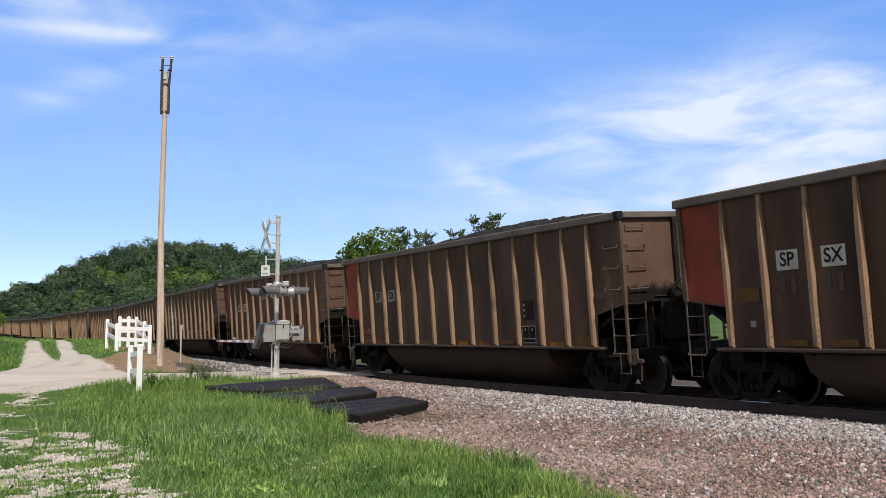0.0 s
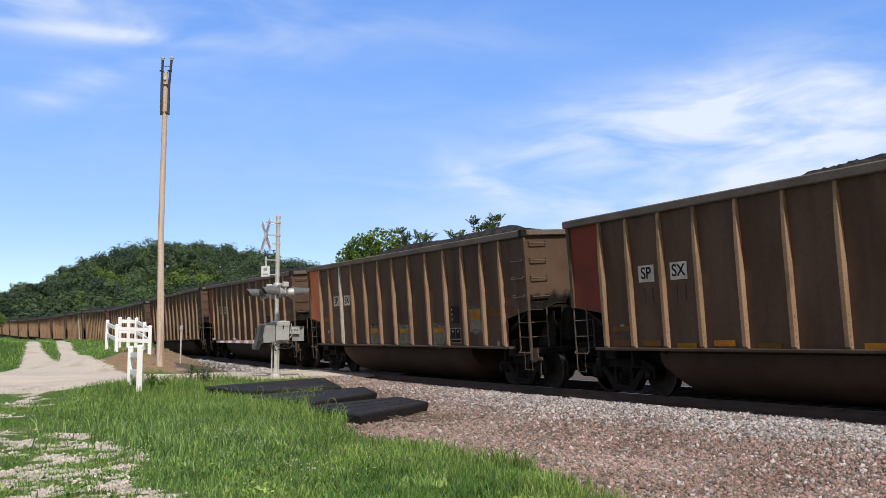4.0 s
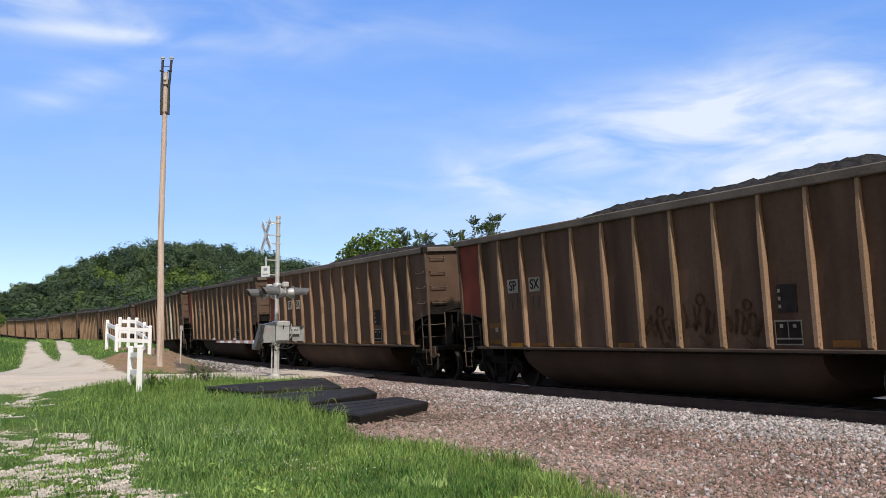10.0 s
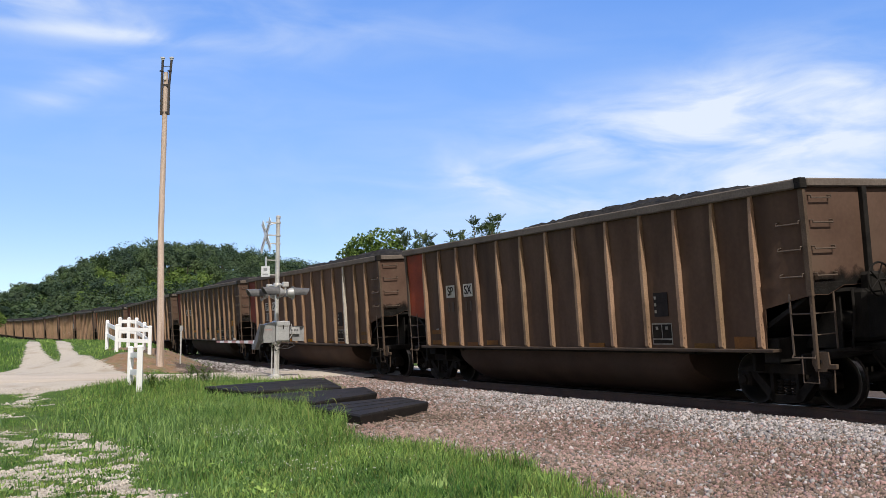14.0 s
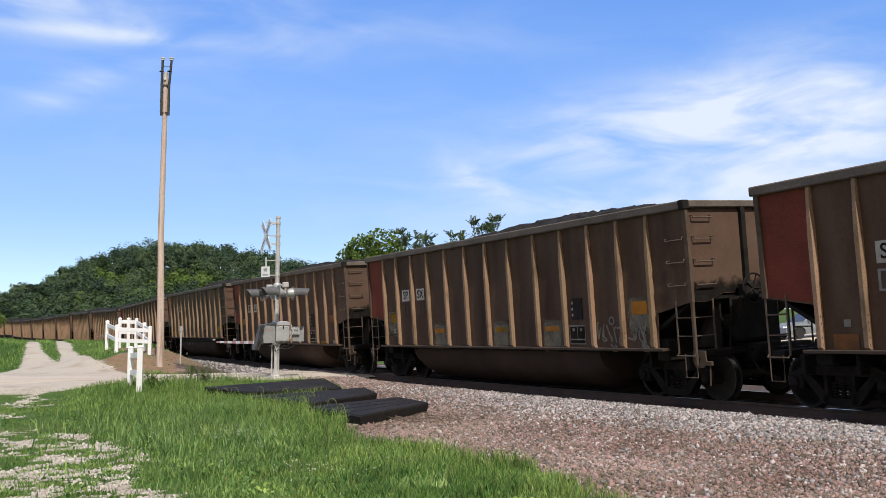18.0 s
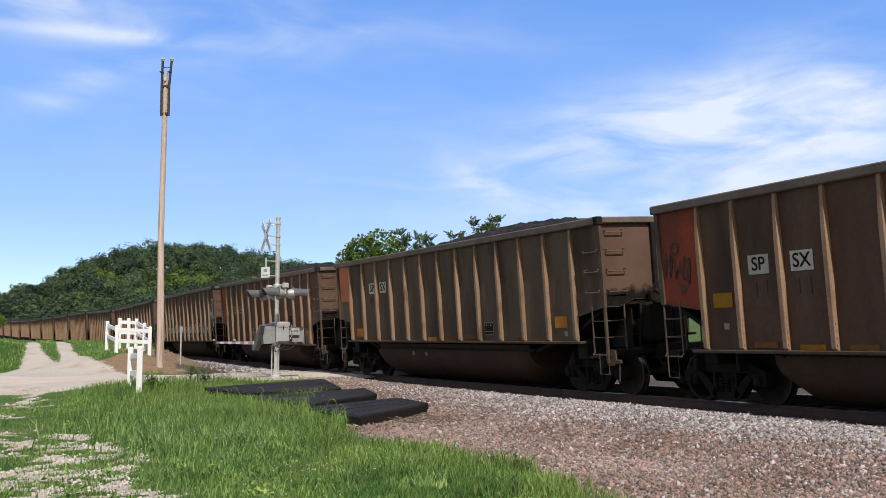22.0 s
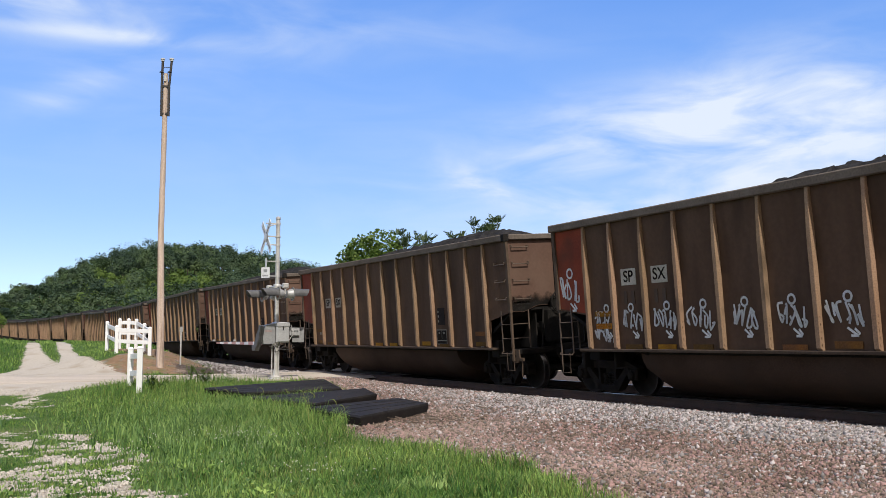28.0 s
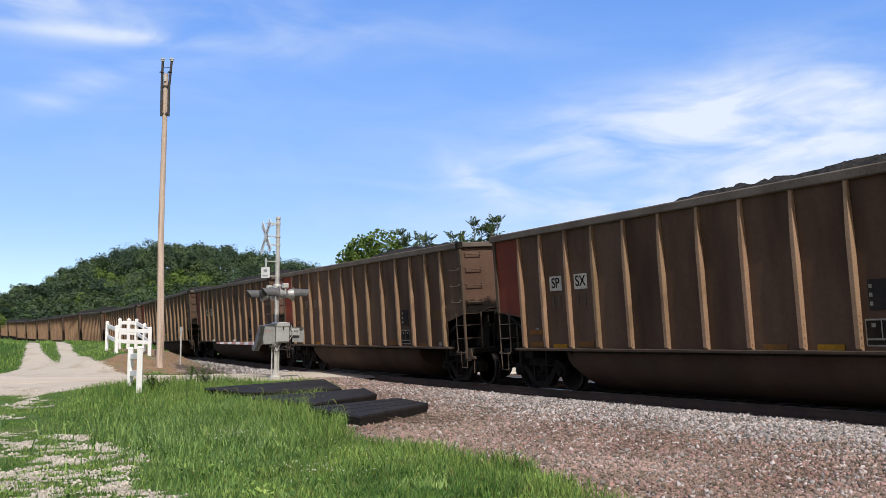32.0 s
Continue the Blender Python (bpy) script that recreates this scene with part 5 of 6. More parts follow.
    for yy in (-0.76, 0.76):
        part("junction", Bits().cbox(-0.09, 0.09, yy - 0.07, yy + 0.07, 2.86, 3.02, 0.02).tube([(0, yy, 2.9), (0, yy, 2.68)], 0.03, 8), GALV, sig)
        for d in (1, -1):
            lamp = new("flashing_lamp")
            lamp.parent = sig
            lamp.matrix_basis = pose(0, yy, 2.68, 0, 0, 0 if d > 0 else 180)
            part("housing", Bits().lathe([(0.03, 0.04), (0.10, 0.05), (0.15, 0.14), (0.16, 0.24)], pose(0, 0, 0, 0, 90, 0), 18), ALU, lamp, smooth=True)
            part("background", Bits().lathe([(0.15, 0.235), (0.215, 0.235), (0.215, 0.245), (0.15, 0.25)], pose(0, 0, 0, 0, 90, 0), 28), DISC, lamp)
            part("lens", Bits().lathe([(0.02, 0.285), (0.09, 0.275), (0.145, 0.25), (0.145, 0.24)], pose(0, 0, 0, 0, 90, 0), 20), LENS_DARK, lamp, smooth=True)
            hood = Bits()
            n = 14
            for k, (x0, rr) in enumerate(((0.25, 0.175), (0.68, 0.165))):
                for j in range(n + 1):
                    a = math.pi * (-0.12 + 1.24 * j / n)
                    hood.v.append((x0 + (0.0 if k == 0 else 0.10 * math.sin(a)), rr * math.cos(a), rr * math.sin(a)))
            hood.f = [(j, j + 1, n + 2 + j, n + 1 + j) for j in range(n)]
            hood.m = [0] * n
            me = bpy.data.meshes.new("hood")
            me.from_pydata(hood.v, [], hood.f)
            me.materials.append(HOOD)
            part("hood", me, None, lamp).modifiers.new("thickness", "SOLIDIFY").thickness = 0.006
    # gate machine
    zb = 0.98 - z0
    box = part("gate_machine", Bits().cbox(-0.36, 0.08, -0.20, 0.22, zb, zb + 0.56, 0.03).cbox(-0.38, 0.10, -0.22, 0.24, zb + 0.50, zb + 0.66, 0.035), SILVER, sig, "silver gate machine case")
    part("cover", Bits().cbox(-0.33, 0.05, 0.222, 0.238, zb + 0.04, zb + 0.47, 0.008), SILVER, box)
    part("latch", Bits().cbox(-0.16, -0.12, 0.24, 0.262, zb + 0.40, zb + 0.52, 0.006), BRACKET, box)
    part("hinge", Bits().tube([(-0.30, 0.24, zb + 0.49), (0.02, 0.24, zb + 0.49)], 0.012, 6), GALV, box)
    part("crank_housing", Bits().prism([(0.10, zb - 0.02), (0.46, zb - 0.04), (0.50, zb + 0.30), (0.40, zb + 0.56), (0.10, zb + 0.62)], lambda u, w, k: (u, -0.2 + 0.34 * k, w)), ALU, sig, "grey crank housing")
    part("red_band", Bits().box(0.20, 0.44, 0.141, 0.145, zb + 0.36, zb + 0.385), GATE_RED, sig)
    for xx, thick in ((0.52, 0.035), (0.60, 0.03)):
        part("side_arm", Bits().prism([(0.28, zb + 0.52), (0.16, zb + 0.56), (-0.16, zb + 0.20), (-0.44, zb - 0.18), (-0.26, zb - 0.26), (0.05, zb + 0.02)],
                                      lambda u, w, k, xx=xx, thick=thick: (xx + thick * (2 * k - 1), u, w)), HOOD, sig, "sloping grey gate arm bracket")
    part("counterweight", Bits().cbox(0.48, 0.64, -0.52, -0.22, zb - 0.25, zb - 0.06, 0.02), HOOD, sig)
    for k, (u0, u1) in enumerate(((0.05, 0.30), (-0.10, 0.16), (-0.34, -0.20))):
        part("cable", Bits().tube([(u0, 0.20, zb + 0.02), (u0 * 0.6 + u1 * 0.4, 0.27, zb - 0.16), (u1, 0.22, zb - 0.10), (0.05, 0.10, zb - 0.30)], 0.011, 6), BRACKET, sig)
    part("cable", Bits().tube([(-0.36, 0.22, zb + 0.10), (-0.47, 0.26, zb + 0.30), (-0.40, 0.22, zb + 0.58)], 0.012, 6), GALV, sig)
    part("cable", Bits().tube([(-0.36, 0.22, zb + 0.02), (-0.50, 0.27, zb - 0.12), (-0.30, 0.20, zb - 0.22), (-0.05, 0.1, zb - 0.2)], 0.012, 6), BRACKET, sig)
    part("lower_flange", Bits().lathe([(0.07, zb - 0.10), (0.12, zb - 0.08), (0.12, zb), (0.07, zb)], pose(0, 0, 0), 14), GALV, sig)
    sign = part("notice_plate", Bits().cbox(-0.92, -0.52, 0.02, 0.028, zb + 0.02, zb + 0.50, 0.003), ALU, sig, "grey notice plate with worn writing")
    small = part("small_plate", Bits().cbox(-0.74, -0.40, 0.10, 0.106, zb + 0.24, zb + 0.50, 0.003), SILVER, sign, "small pale plate with worn writing")
    for u in (-0.66, -0.57, -0.48):
        part("writing_bar", Bits().box(u - 0.03, u + 0.03, 0.107, 0.109, zb + 0.34, zb + 0.40), LETTER_GREY, sign)
    gate = new("gate_arm")
    gate.parent = sig
    gate.matrix_basis = pose(0.36, 0, 1.14)
    for k in range(11):
        y1 = -0.3 - 0.46 * k
        r = 0.055 - 0.0022 * k
        part("stripe", Bits().cbox(-0.014, 0.014, y1 - 0.46, y1, -r, r, 0.004), WHITE if k % 2 else GATE_RED, gate)
    for k in (0.6, 3.0, 5.5):
        part("arm_lamp", Bits().cbox(-0.05, 0.05, -k - 0.28, -k - 0.2, 0.055, 0.12, 0.02), ALU, gate)


def build_pole():
    x, y = -10.42, 36.0
    z0 = gz(x, y)
    top = 11.12 - z0
    pole = thing("utility_pole", "tall weathered wooden utility pole with dark insulator brackets", "utility pole", pose(x, y, z0, 0, -0.4, 0))
    part("shaft", Bits().tube([(0, 0, -0.4), (-0.03, 0, 2.5), (-0.075, 0, 5.0), (-0.03, 0, 8.2), (0, 0, top)], 0.138, 18, 0, 0.086), POLE_WOOD, pole, smooth=True)
    for sx, b0, b1 in ((-1, -0.135, -0.115), (1, 0.14, 0.22)):
        br = Bits().tube([(b0, -0.06, top - 1.65), (b0 * 1.02, -0.06, top - 0.5), (b1, -0.06, top + 0.46)], 0.047, 8)
        part("bracket", br, BRACKET, pole, "dark long insulator bracket")
        part("standoff", Bits().box(min(b0, 0), max(b0, 0), -0.09, -0.03, top - 1.6, top - 1.52).box(min(b0, 0), max(b0, 0), -0.09, -0.03, top - 0.55, top - 0.47), BRACKET, pole)
        ins = [(0.03, 0), (0.07, 0.02), (0.07, 0.04), (0.045, 0.06), (0.085, 0.08), (0.085, 0.12), (0.03, 0.14)]
        part("insulator", Bits().lathe(ins, pose(b1, -0.06, top + 0.45), 14), PORCELAIN, pole, "pale insulator cap", True)
        part("shed", Bits().lathe([(0.05, 0), (0.085, 0.01), (0.085, 0.03), (0.05, 0.05)], pose(b0 * 1.1, -0.06, top + 0.02), 12), BRACKET, pole)
    part("spacer", Bits().tube([(-0.12, -0.06, top + 0.22), (0.2, -0.06, top + 0.22)], 0.012, 6), BRACKET, pole)
    part("bolt_plate", Bits().cbox(-0.05, 0.05, -0.14, -0.10, top - 0.32, top - 0.08, 0.01), GALV, pole)


def vinyl_post(parent, x, y, z0, z1, w=0.135):
    p = part("post", Bits().cbox(-w / 2, w / 2, -w / 2, w / 2, z0 - 0.2, z1 - 0.04, 0.008), VINYL, parent, m=pose(x, y, 0, 0, 0, 12))
    part("cap", Bits().prism([(-w / 2 - 0.008, -w / 2 - 0.008), (w / 2 + 0.008, -w / 2 - 0.008), (w / 2 + 0.008, w / 2 + 0.008), (-w / 2 - 0.008, w / 2 + 0.008)],
                             lambda u, v, k: (u * (1 - 0.5 * k), v * (1 - 0.5 * k), z1 - 0.04 + 0.05 * k)), VINYL, p)


def vinyl_rail(parent, a, b, h=0.15, t=0.045):
    a, b = Vector(a), Vector(b)
    d = b - a
    m = Matrix.Translation(a) @ d.to_track_quat("X", "Z").to_matrix().to_4x4()
    part("rail", Bits().cbox(0, d.length, -t / 2, t / 2, -h / 2, h / 2, 0.006), VINYL, parent, m=m)


def build_fences():
    far = thing("vinyl_fence", "white vinyl rail fence corner on the soil bank", "fence", group="white vinyl fences")
    P = {"a": (-13.79, 40.0, 1.83), "b": (-12.72, 38.0, 1.63), "e": (-11.31, 37.6, 1.57), "p": (-13.61, 41.0, 1.97), "q": (-13.27, 41.1, 1.97),
         "r": (-12.91, 41.0, 1.95), "s": (-12.14, 39.6, 1.74)}
    for x, y, z in P.values():
        vinyl_post(far, x, y, gz(x, y), z)
    for a, b in (("a", "b"), ("b", "e"), ("p", "q"), ("q", "r"), ("r", "s"), ("s", "e")):
        pa, pb = P[a], P[b]
        for dz in (0.12, 0.55):
            vinyl_rail(far, (pa[0], pa[1], pa[2] - dz - 0.05), (pb[0], pb[1], pb[2] - dz - 0.05))
    near = thing("vinyl_fence", "short white vinyl fence section in the grass beside the road", "fence", group="white vinyl fences")
    for (x, y), z in (((-8.13, 26.2), 0.90), ((-8.80, 27.5), 0.86)):
        vinyl_post(near, x, y, gz(x, y), z, 0.15)
    for dz in (0.25, 0.72):
        vinyl_rail(near, (-8.13, 26.2, 0.90 - dz), (-8.80, 27.5, 0.86 - dz))


def build_marker():
    x, y = -9.95, 37.0
    z0 = gz(x, y)
    sg = thing("marker_post", "thin grey steel marker post with a small plate", "marker post", pose(x, y, z0, 0, 0, 20))
    part("post", Bits().tube([(0, 0, -0.2), (0, 0, 1.55 - z0)], 0.03, 8), GALV, sg)
    part("plate", Bits().cbox(-0.06, 0.06, -0.045, -0.035, 1.38 - z0, 1.57 - z0, 0.003), ALU, sg)


def build_panels():
    slabs = (
        (((-6.25, 25.8, -0.14), (-3.47, 28.5, -0.02), (-2.75, 26.3, -0.17), (-4.95, 24.7, -0.20)), "flat black rubber crossing mat lying beside the road"),
        (((-4.40, 22.8, -0.22), (-2.02, 25.2, -0.12), (-1.62, 23.8, -0.19), (-2.68, 20.8, -0.22)), "black rubber crossing mat with a worn end in grass"),
        (((-2.66, 19.6, -0.22), (-1.00, 22.0, -0.18), (-0.32, 20.6, -0.21), (-1.50, 17.9, -0.27)), "black rubber crossing mat beside the ballast"),
        (((-4.9, 24.3, -0.30), (-2.9, 26.6, -0.22), (-2.1, 25.0, -0.30), (-3.6, 22.6, -0.33)), "brownish black rubber crossing mat under the others"))
    for c, label in slabs:
        c = [(p[0], p[1], p[2] - 0.04) for p in c]
        mid = sum((Vector(p) for p in c), Vector()) / 4
        th = thing("rubber_mat", label, "rubber mat", Matrix.Translation((mid.x, mid.y, mid.z - 0.2)), group="piled crossing mats")
        top = [Vector(p) - mid + Vector((0, 0, 0.2)) for p in c]
        v = [p * 1 for p in top]
        rim = [Vector((p.x * 1.02, p.y * 1.02, p.z - 0.035)) for p in top]
        low = [Vector((p.x * 0.98, p.y * 0.98, p.z - 0.21)) for p in top]
        n = 4
        f = [(3, 2, 1, 0), (8, 9, 10, 11)] + [(i, (i + 1) % n, n + (i + 1) % n, n + i) for i in range(n)] + [(n + i, n + (i + 1) % n, 2 * n + (i + 1) % n, 2 * n + i) for i in range(n)]
        part("slab", Bits().face_set(v + rim + low, f), RUBBER, th)
        # lifting ribs along the top
        for t in (0.25, 0.5, 0.75):
            a, b = top[0].lerp(top[3], t), top[1].lerp(top[2], t)
            part("ridge", Bits().tube([a.lerp(b, 0.03), a.lerp(b, 0.97)], 0.008, 5), RUBBER, th)
        e0, e1 = top[3].lerp(top[2], 0.3), top[3].lerp(top[2], 0.33)
        hook = e0 + Vector((0, 0, 0.0))
        part("lifting_loop", Bits().tube([hook, hook + Vector((0.02, 0, 0.07)), hook + Vector((0.09, 0.05, 0.07)), hook + Vector((0.11, 0.06, 0.0))], 0.008, 6), BRACKET, th)


# ---------------------------------------------------------------- the saloon that pulls up behind the train
CAR_PAINT = mat("silver_blue_car_paint", (0.20, 0.22, 0.245), (0.23, 0.25, 0.275), 1.0, 0.55, 0.0, bump=0.0, spec=0.15)
CAR_GLASS = mat("tinted_car_glass", (0.06, 0.065, 0.068), (0.08, 0.085, 0.088), 1.0, 0.12, 0.0, bump=0.0)
TYRE = mat("tyre_rubber", (0.012, 0.012, 0.012), (0.02, 0.02, 0.02), 6.0, 0.85, bump=0.1)
ALLOY = mat("alloy_rim", (0.78, 0.78, 0.78), (0.70, 0.70, 0.70), 6.0, 0.4, 0.1, bump=0.0)
LAMP_GLASS = mat("headlamp_glass", (0.75, 0.76, 0.78), (0.65, 0.66, 0.68), 6.0, 0.1, 0.3, bump=0.0)
LAMP_GLASS.node_tree.nodes["Principled BSDF"].inputs["Emission Color"].default_value = (1.0, 0.97, 0.92, 1)
LAMP_GLASS.node_tree.nodes["Principled BSDF"].inputs["Emission Strength"].default_value = 2.5
SEDAN_STOP = 18.3
WAITING = {}


def sedan_left(t):
    """Metres still to go at time t: steady, then braking to a stop."""
    u = max(0.0, 20.1 - t)
    return 0.77 * min(u, 4.1) ** 2 + 6.31 * max(0.0, u - 4.1)


def sedan_pose(d):
    x = SEDAN_STOP + d * 0.985
    ya, yb = float(road_mid(x - 1.35)) - 0.9, float(road_mid(x + 1.35)) - 0.9
    za, zc = gz(x - 1.35, ya) + 0.045, gz(x + 1.35, yb) + 0.045
    return pose(x, (ya + yb) / 2, (za + zc) / 2) @ pose(0, 0, 0, 0, 0, math.degrees(math.atan2(ya - yb, -2.7))) @ pose(0, 0, 0, 0, -math.degrees(math.atan2(za - zc, 2.7)), 0)


def build_sedan():
    car = thing("sedan", "silver-blue saloon car with lit headlights waiting behind the train", "car")
    prof = [(-2.22, 0.36), (-2.27, 0.62), (-2.18, 0.90), (-1.6, 0.97), (0.9, 0.93), (1.85, 0.83), (2.2, 0.68), (2.25, 0.42), (2.15, 0.27),
            (1.76, 0.25), (1.70, 0.52), (1.52, 0.66), (1.18, 0.66), (1.00, 0.52), (0.94, 0.25), (-0.94, 0.25), (-1.0, 0.52), (-1.18, 0.66), (-1.52, 0.66), (-1.70, 0.52), (-1.76, 0.25), (-2.1, 0.29)]

    def width(z):
        return 0.80 + 0.10 * math.sin(math.pi * min(max((z - 0.2) / 0.85, 0), 1))
    part("body", Bits().prism(prof, lambda u, w, k: (u, (2 * k - 1) * width(w) * (1 - 0.08 * max(0, abs(u) - 1.6)), w)), CAR_PAINT, car)
    roof = [(-1.85, 0.95), (-1.12, 1.40), (-0.5, 1.47), (0.15, 1.45), (1.05, 0.92)]

    def cabin(u, w, k, out=0.0):
        return (u, (2 * k - 1) * (0.83 + out - 0.36 * (w - 0.92)), w)
    part("cabin", Bits().prism(roof, cabin), CAR_PAINT, car)
    for sg in (0, 1):
        for name, q in (("rear_window", [(-1.32, 0.98), (-0.98, 1.36), (-0.42, 1.41), (-0.42, 0.97)]), ("front_window", [(-0.32, 0.97), (-0.32, 1.41), (0.10, 1.39), (0.72, 0.96)])):
            v = [cabin(u, w, sg, 0.006) for u, w in q] + [cabin(u, w, sg, -0.01) for u, w in q]
            part(name, Bits().face_set(v, [(0, 1, 2, 3), (7, 6, 5, 4), (0, 4, 5, 1), (1, 5, 6, 2), (2, 6, 7, 3), (3, 7, 4, 0)]), CAR_GLASS, car)
        s = 2 * sg - 1
        part("mirror", Bits().cbox(0.62, 0.74, min(s * 0.86, s * 1.04), max(s * 0.86, s * 1.04), 0.96, 1.09, 0.02), CAR_PAINT, car)
        part("headlight", Bits().cbox(2.02, 2.20, min(s * 0.52, s * 0.79), max(s * 0.52, s * 0.79), 0.60, 0.73, 0.02), LAMP_GLASS, car)
        part("door_handle", Bits().cbox(-0.30, -0.12, min(s * 0.87, s * 0.91), max(s * 0.87, s * 0.91), 0.83, 0.86, 0.006), ALLOY, car)
        part("tail_light", Bits().cbox(-2.25, -2.10, min(s * 0.55, s * 0.80), max(s * 0.55, s * 0.80), 0.70, 0.84, 0.02), LENS_DARK, car)
    for name, (u0, w0), (u1, w1) in (("windscreen", (0.98, 0.965), (0.22, 1.43)), ("back_window", (-1.78, 1.00), (-1.18, 1.385))):
        nx = 0.012 if u0 > 0 else -0.012
        v = []
        for u, w in ((u0, w0), (u1, w1)):
            hw = 0.83 - 0.36 * (w - 0.92) - 0.07
            v += [(u + nx, -hw, w + 0.012), (u + nx, hw, w + 0.012)]
        v = v + [(a - 2 * nx, b, c - 0.02) for a, b, c in v]
        part(name, Bits().face_set(v, [(0, 1, 3, 2), (4, 6, 7, 5), (0, 4, 5, 1), (2, 3, 7, 6), (0, 2, 6, 4), (1, 5, 7, 3)]), CAR_GLASS, car)
    wheels = []
    for u in (-1.35, 1.35):
        for s in (-1, 1):
            w = new("wheel")
            w.parent = car
            base = pose(u, s * 0.78, 0.32)
            w.matrix_basis = base
            m = pose(0, 0, 0, -90 * s, 0, 0)
            part("tyre", Bits().lathe([(0.22, -0.10), (0.30, -0.10), (0.325, -0.06), (0.325, 0.06), (0.30, 0.10), (0.225, 0.105)], m, 24), TYRE, w, smooth=True)
            rim = Bits().lathe([(0.225, 0.10), (0.21, 0.07), (0.20, 0.03), (0.03, 0.04)], m, 24)
            for k in range(7):
                rim.cbox(0.04, 0.215, -0.022, 0.022, 0.05, 0.085, 0.004, 0, m @ pose(0, 0, 0, 0, 0, k * 360 / 7))
            part("rim", rim, ALLOY, w)
            wheels.append((w, base))
    WAITING["car"], WAITING["wheels"] = car, wheels


build_signal()
build_pole()
build_fences()
build_marker()
build_panels()
build_sedan()
# ---------------------------------------------------------------- trees, grass and stones


def leaf_faces(c, size, rng, up=0.0, long=1.5, heart=None):
    """One small rhomb at each centre, turned at random, or more or less outwards from the heart of the crown."""
    n = len(c)
    d = rng.normal(size=(n, 3))
    d[:, 2] += up
    d /= np.linalg.norm(d, axis=1, keepdims=True)
    if heart is None:
        e = np.cross(d, rng.normal(size=(n, 3)))
    else:
        o = c - heart
        o = o / np.linalg.norm(o, axis=1, keepdims=True) + 0.38 * rng.normal(size=(n, 3))
        o /= np.linalg.norm(o, axis=1, keepdims=True)
        d = np.cross(o, d)
        d /= np.linalg.norm(d, axis=1, keepdims=True)
        e = np.cross(o, d)
    e /= np.linalg.norm(e, axis=1, keepdims=True)
    s = (size * rng.uniform(0.6, 1.3, n))[:, None]
    v = np.stack([c - d * s * long * 0.5, c + e * s * 0.45, c + d * s * long * 0.5, c - e * s * 0.45], 1).reshape(-1, 3)
    return v, np.arange(4 * n).reshape(n, 4)


def crown_points(centre, radii, lobes, n, rng):
    """Places on and in a crown of uneven lobes."""
    centre, radii = np.asarray(centre), np.asarray(radii)
    u = rng.normal(size=(lobes, 3))
    u /= np.linalg.norm(u, axis=1, keepdims=True)
    u[:, 2] = np.abs(u[:, 2]) * 1.1 - 0.35
    lc = centre + u * radii * rng.uniform(0.45, 0.85, (lobes, 1))
    lr = radii.mean() * rng.uniform(0.26, 0.5, lobes)
    k = rng.randint(0, lobes, n)
    w = rng.normal(size=(n, 3))
    w /= np.linalg.norm(w, axis=1, keepdims=True)
    return lc[k] + w * (lr[k] * rng.uniform(0.55, 1.05, n) ** 0.7)[:, None] * np.array([1, 1, 0.85])


def build_tree(x, y, height, width, seed, material, n=2600, size=0.26, label="", stems=5, feather=False):
    rng = np.random.RandomState(seed)
    z0 = gz(x, y)
    height -= z0
    t = thing("tree", label, "tree", pose(x, y, z0))
    trunk = Bits().tube([(0, 0, -0.3), (0.1, 0.05, height * 0.3), (0, 0, height * 0.55), (0.1, 0, height * 0.8)], 0.16, 10, 0, 0.05)
    part("trunk", trunk, BARK, t, smooth=True)
    tips = []
    for k in range(stems):
        a = 2 * math.pi * k / stems + rng.uniform(-0.4, 0.4)
        r = width * rng.uniform(0.25, 0.5)
        tip = Vector((r * math.cos(a), r * math.sin(a), height * rng.uniform(0.78, 0.97)))
        p0 = Vector((0.05, 0.02, height * rng.uniform(0.3, 0.55)))
        part("limb", Bits().tube([p0, p0.lerp(tip, 0.5) + Vector((0.2 * math.cos(a), 0.2 * math.sin(a), -0.1)), tip], 0.07, 6, 0, 0.015), BARK, t)
        tips.append((p0, tip))
    if feather:
        vs = []
        for p0, tip in tips + [(Vector((0, 0, height * 0.5)), Vector((0.1, 0, height * 0.9)))]:
            for q in range(13):
                base = p0.lerp(tip, 0.55 + 0.45 * min(1.0, q / 7))
                a, el = rng.uniform(0, 6.28), rng.uniform(0.65, 1.4)
                d = Vector((math.cos(a) * math.cos(el), math.sin(a) * math.cos(el), math.sin(el)))
                across = d.cross(Vector((0, 0, 1))).normalized()
                ln = rng.uniform(0.75, 1.15)
                for k in range(15):
                    u = (k + 2) / 16
                    c = base + d * ln * u + Vector((0, 0, -0.30 * u * u))
                    w = 0.30 * (1.05 - 0.75 * u)
                    for sg in (-1, 1):
                        out = across * sg * w + d * 0.10 + Vector((0, 0, rng.uniform(-0.10, 0.02)))
                        e = d * 0.034
                        vs += [c, c + out * 0.5 + e, c + out, c + out * 0.5 - e]
        v = np.array([tuple(p) for p in vs])
        f = np.arange(len(v)).reshape(-1, 4)
    else:
        pts = crown_points((0, 0, height * 0.66), (width * 0.5, width * 0.5, height * 0.34), 16, n, rng)
        v, f = leaf_faces(pts, size, rng)
    part("crown", mesh_np("crown", v, f, material), None, t, "many small green leaves")


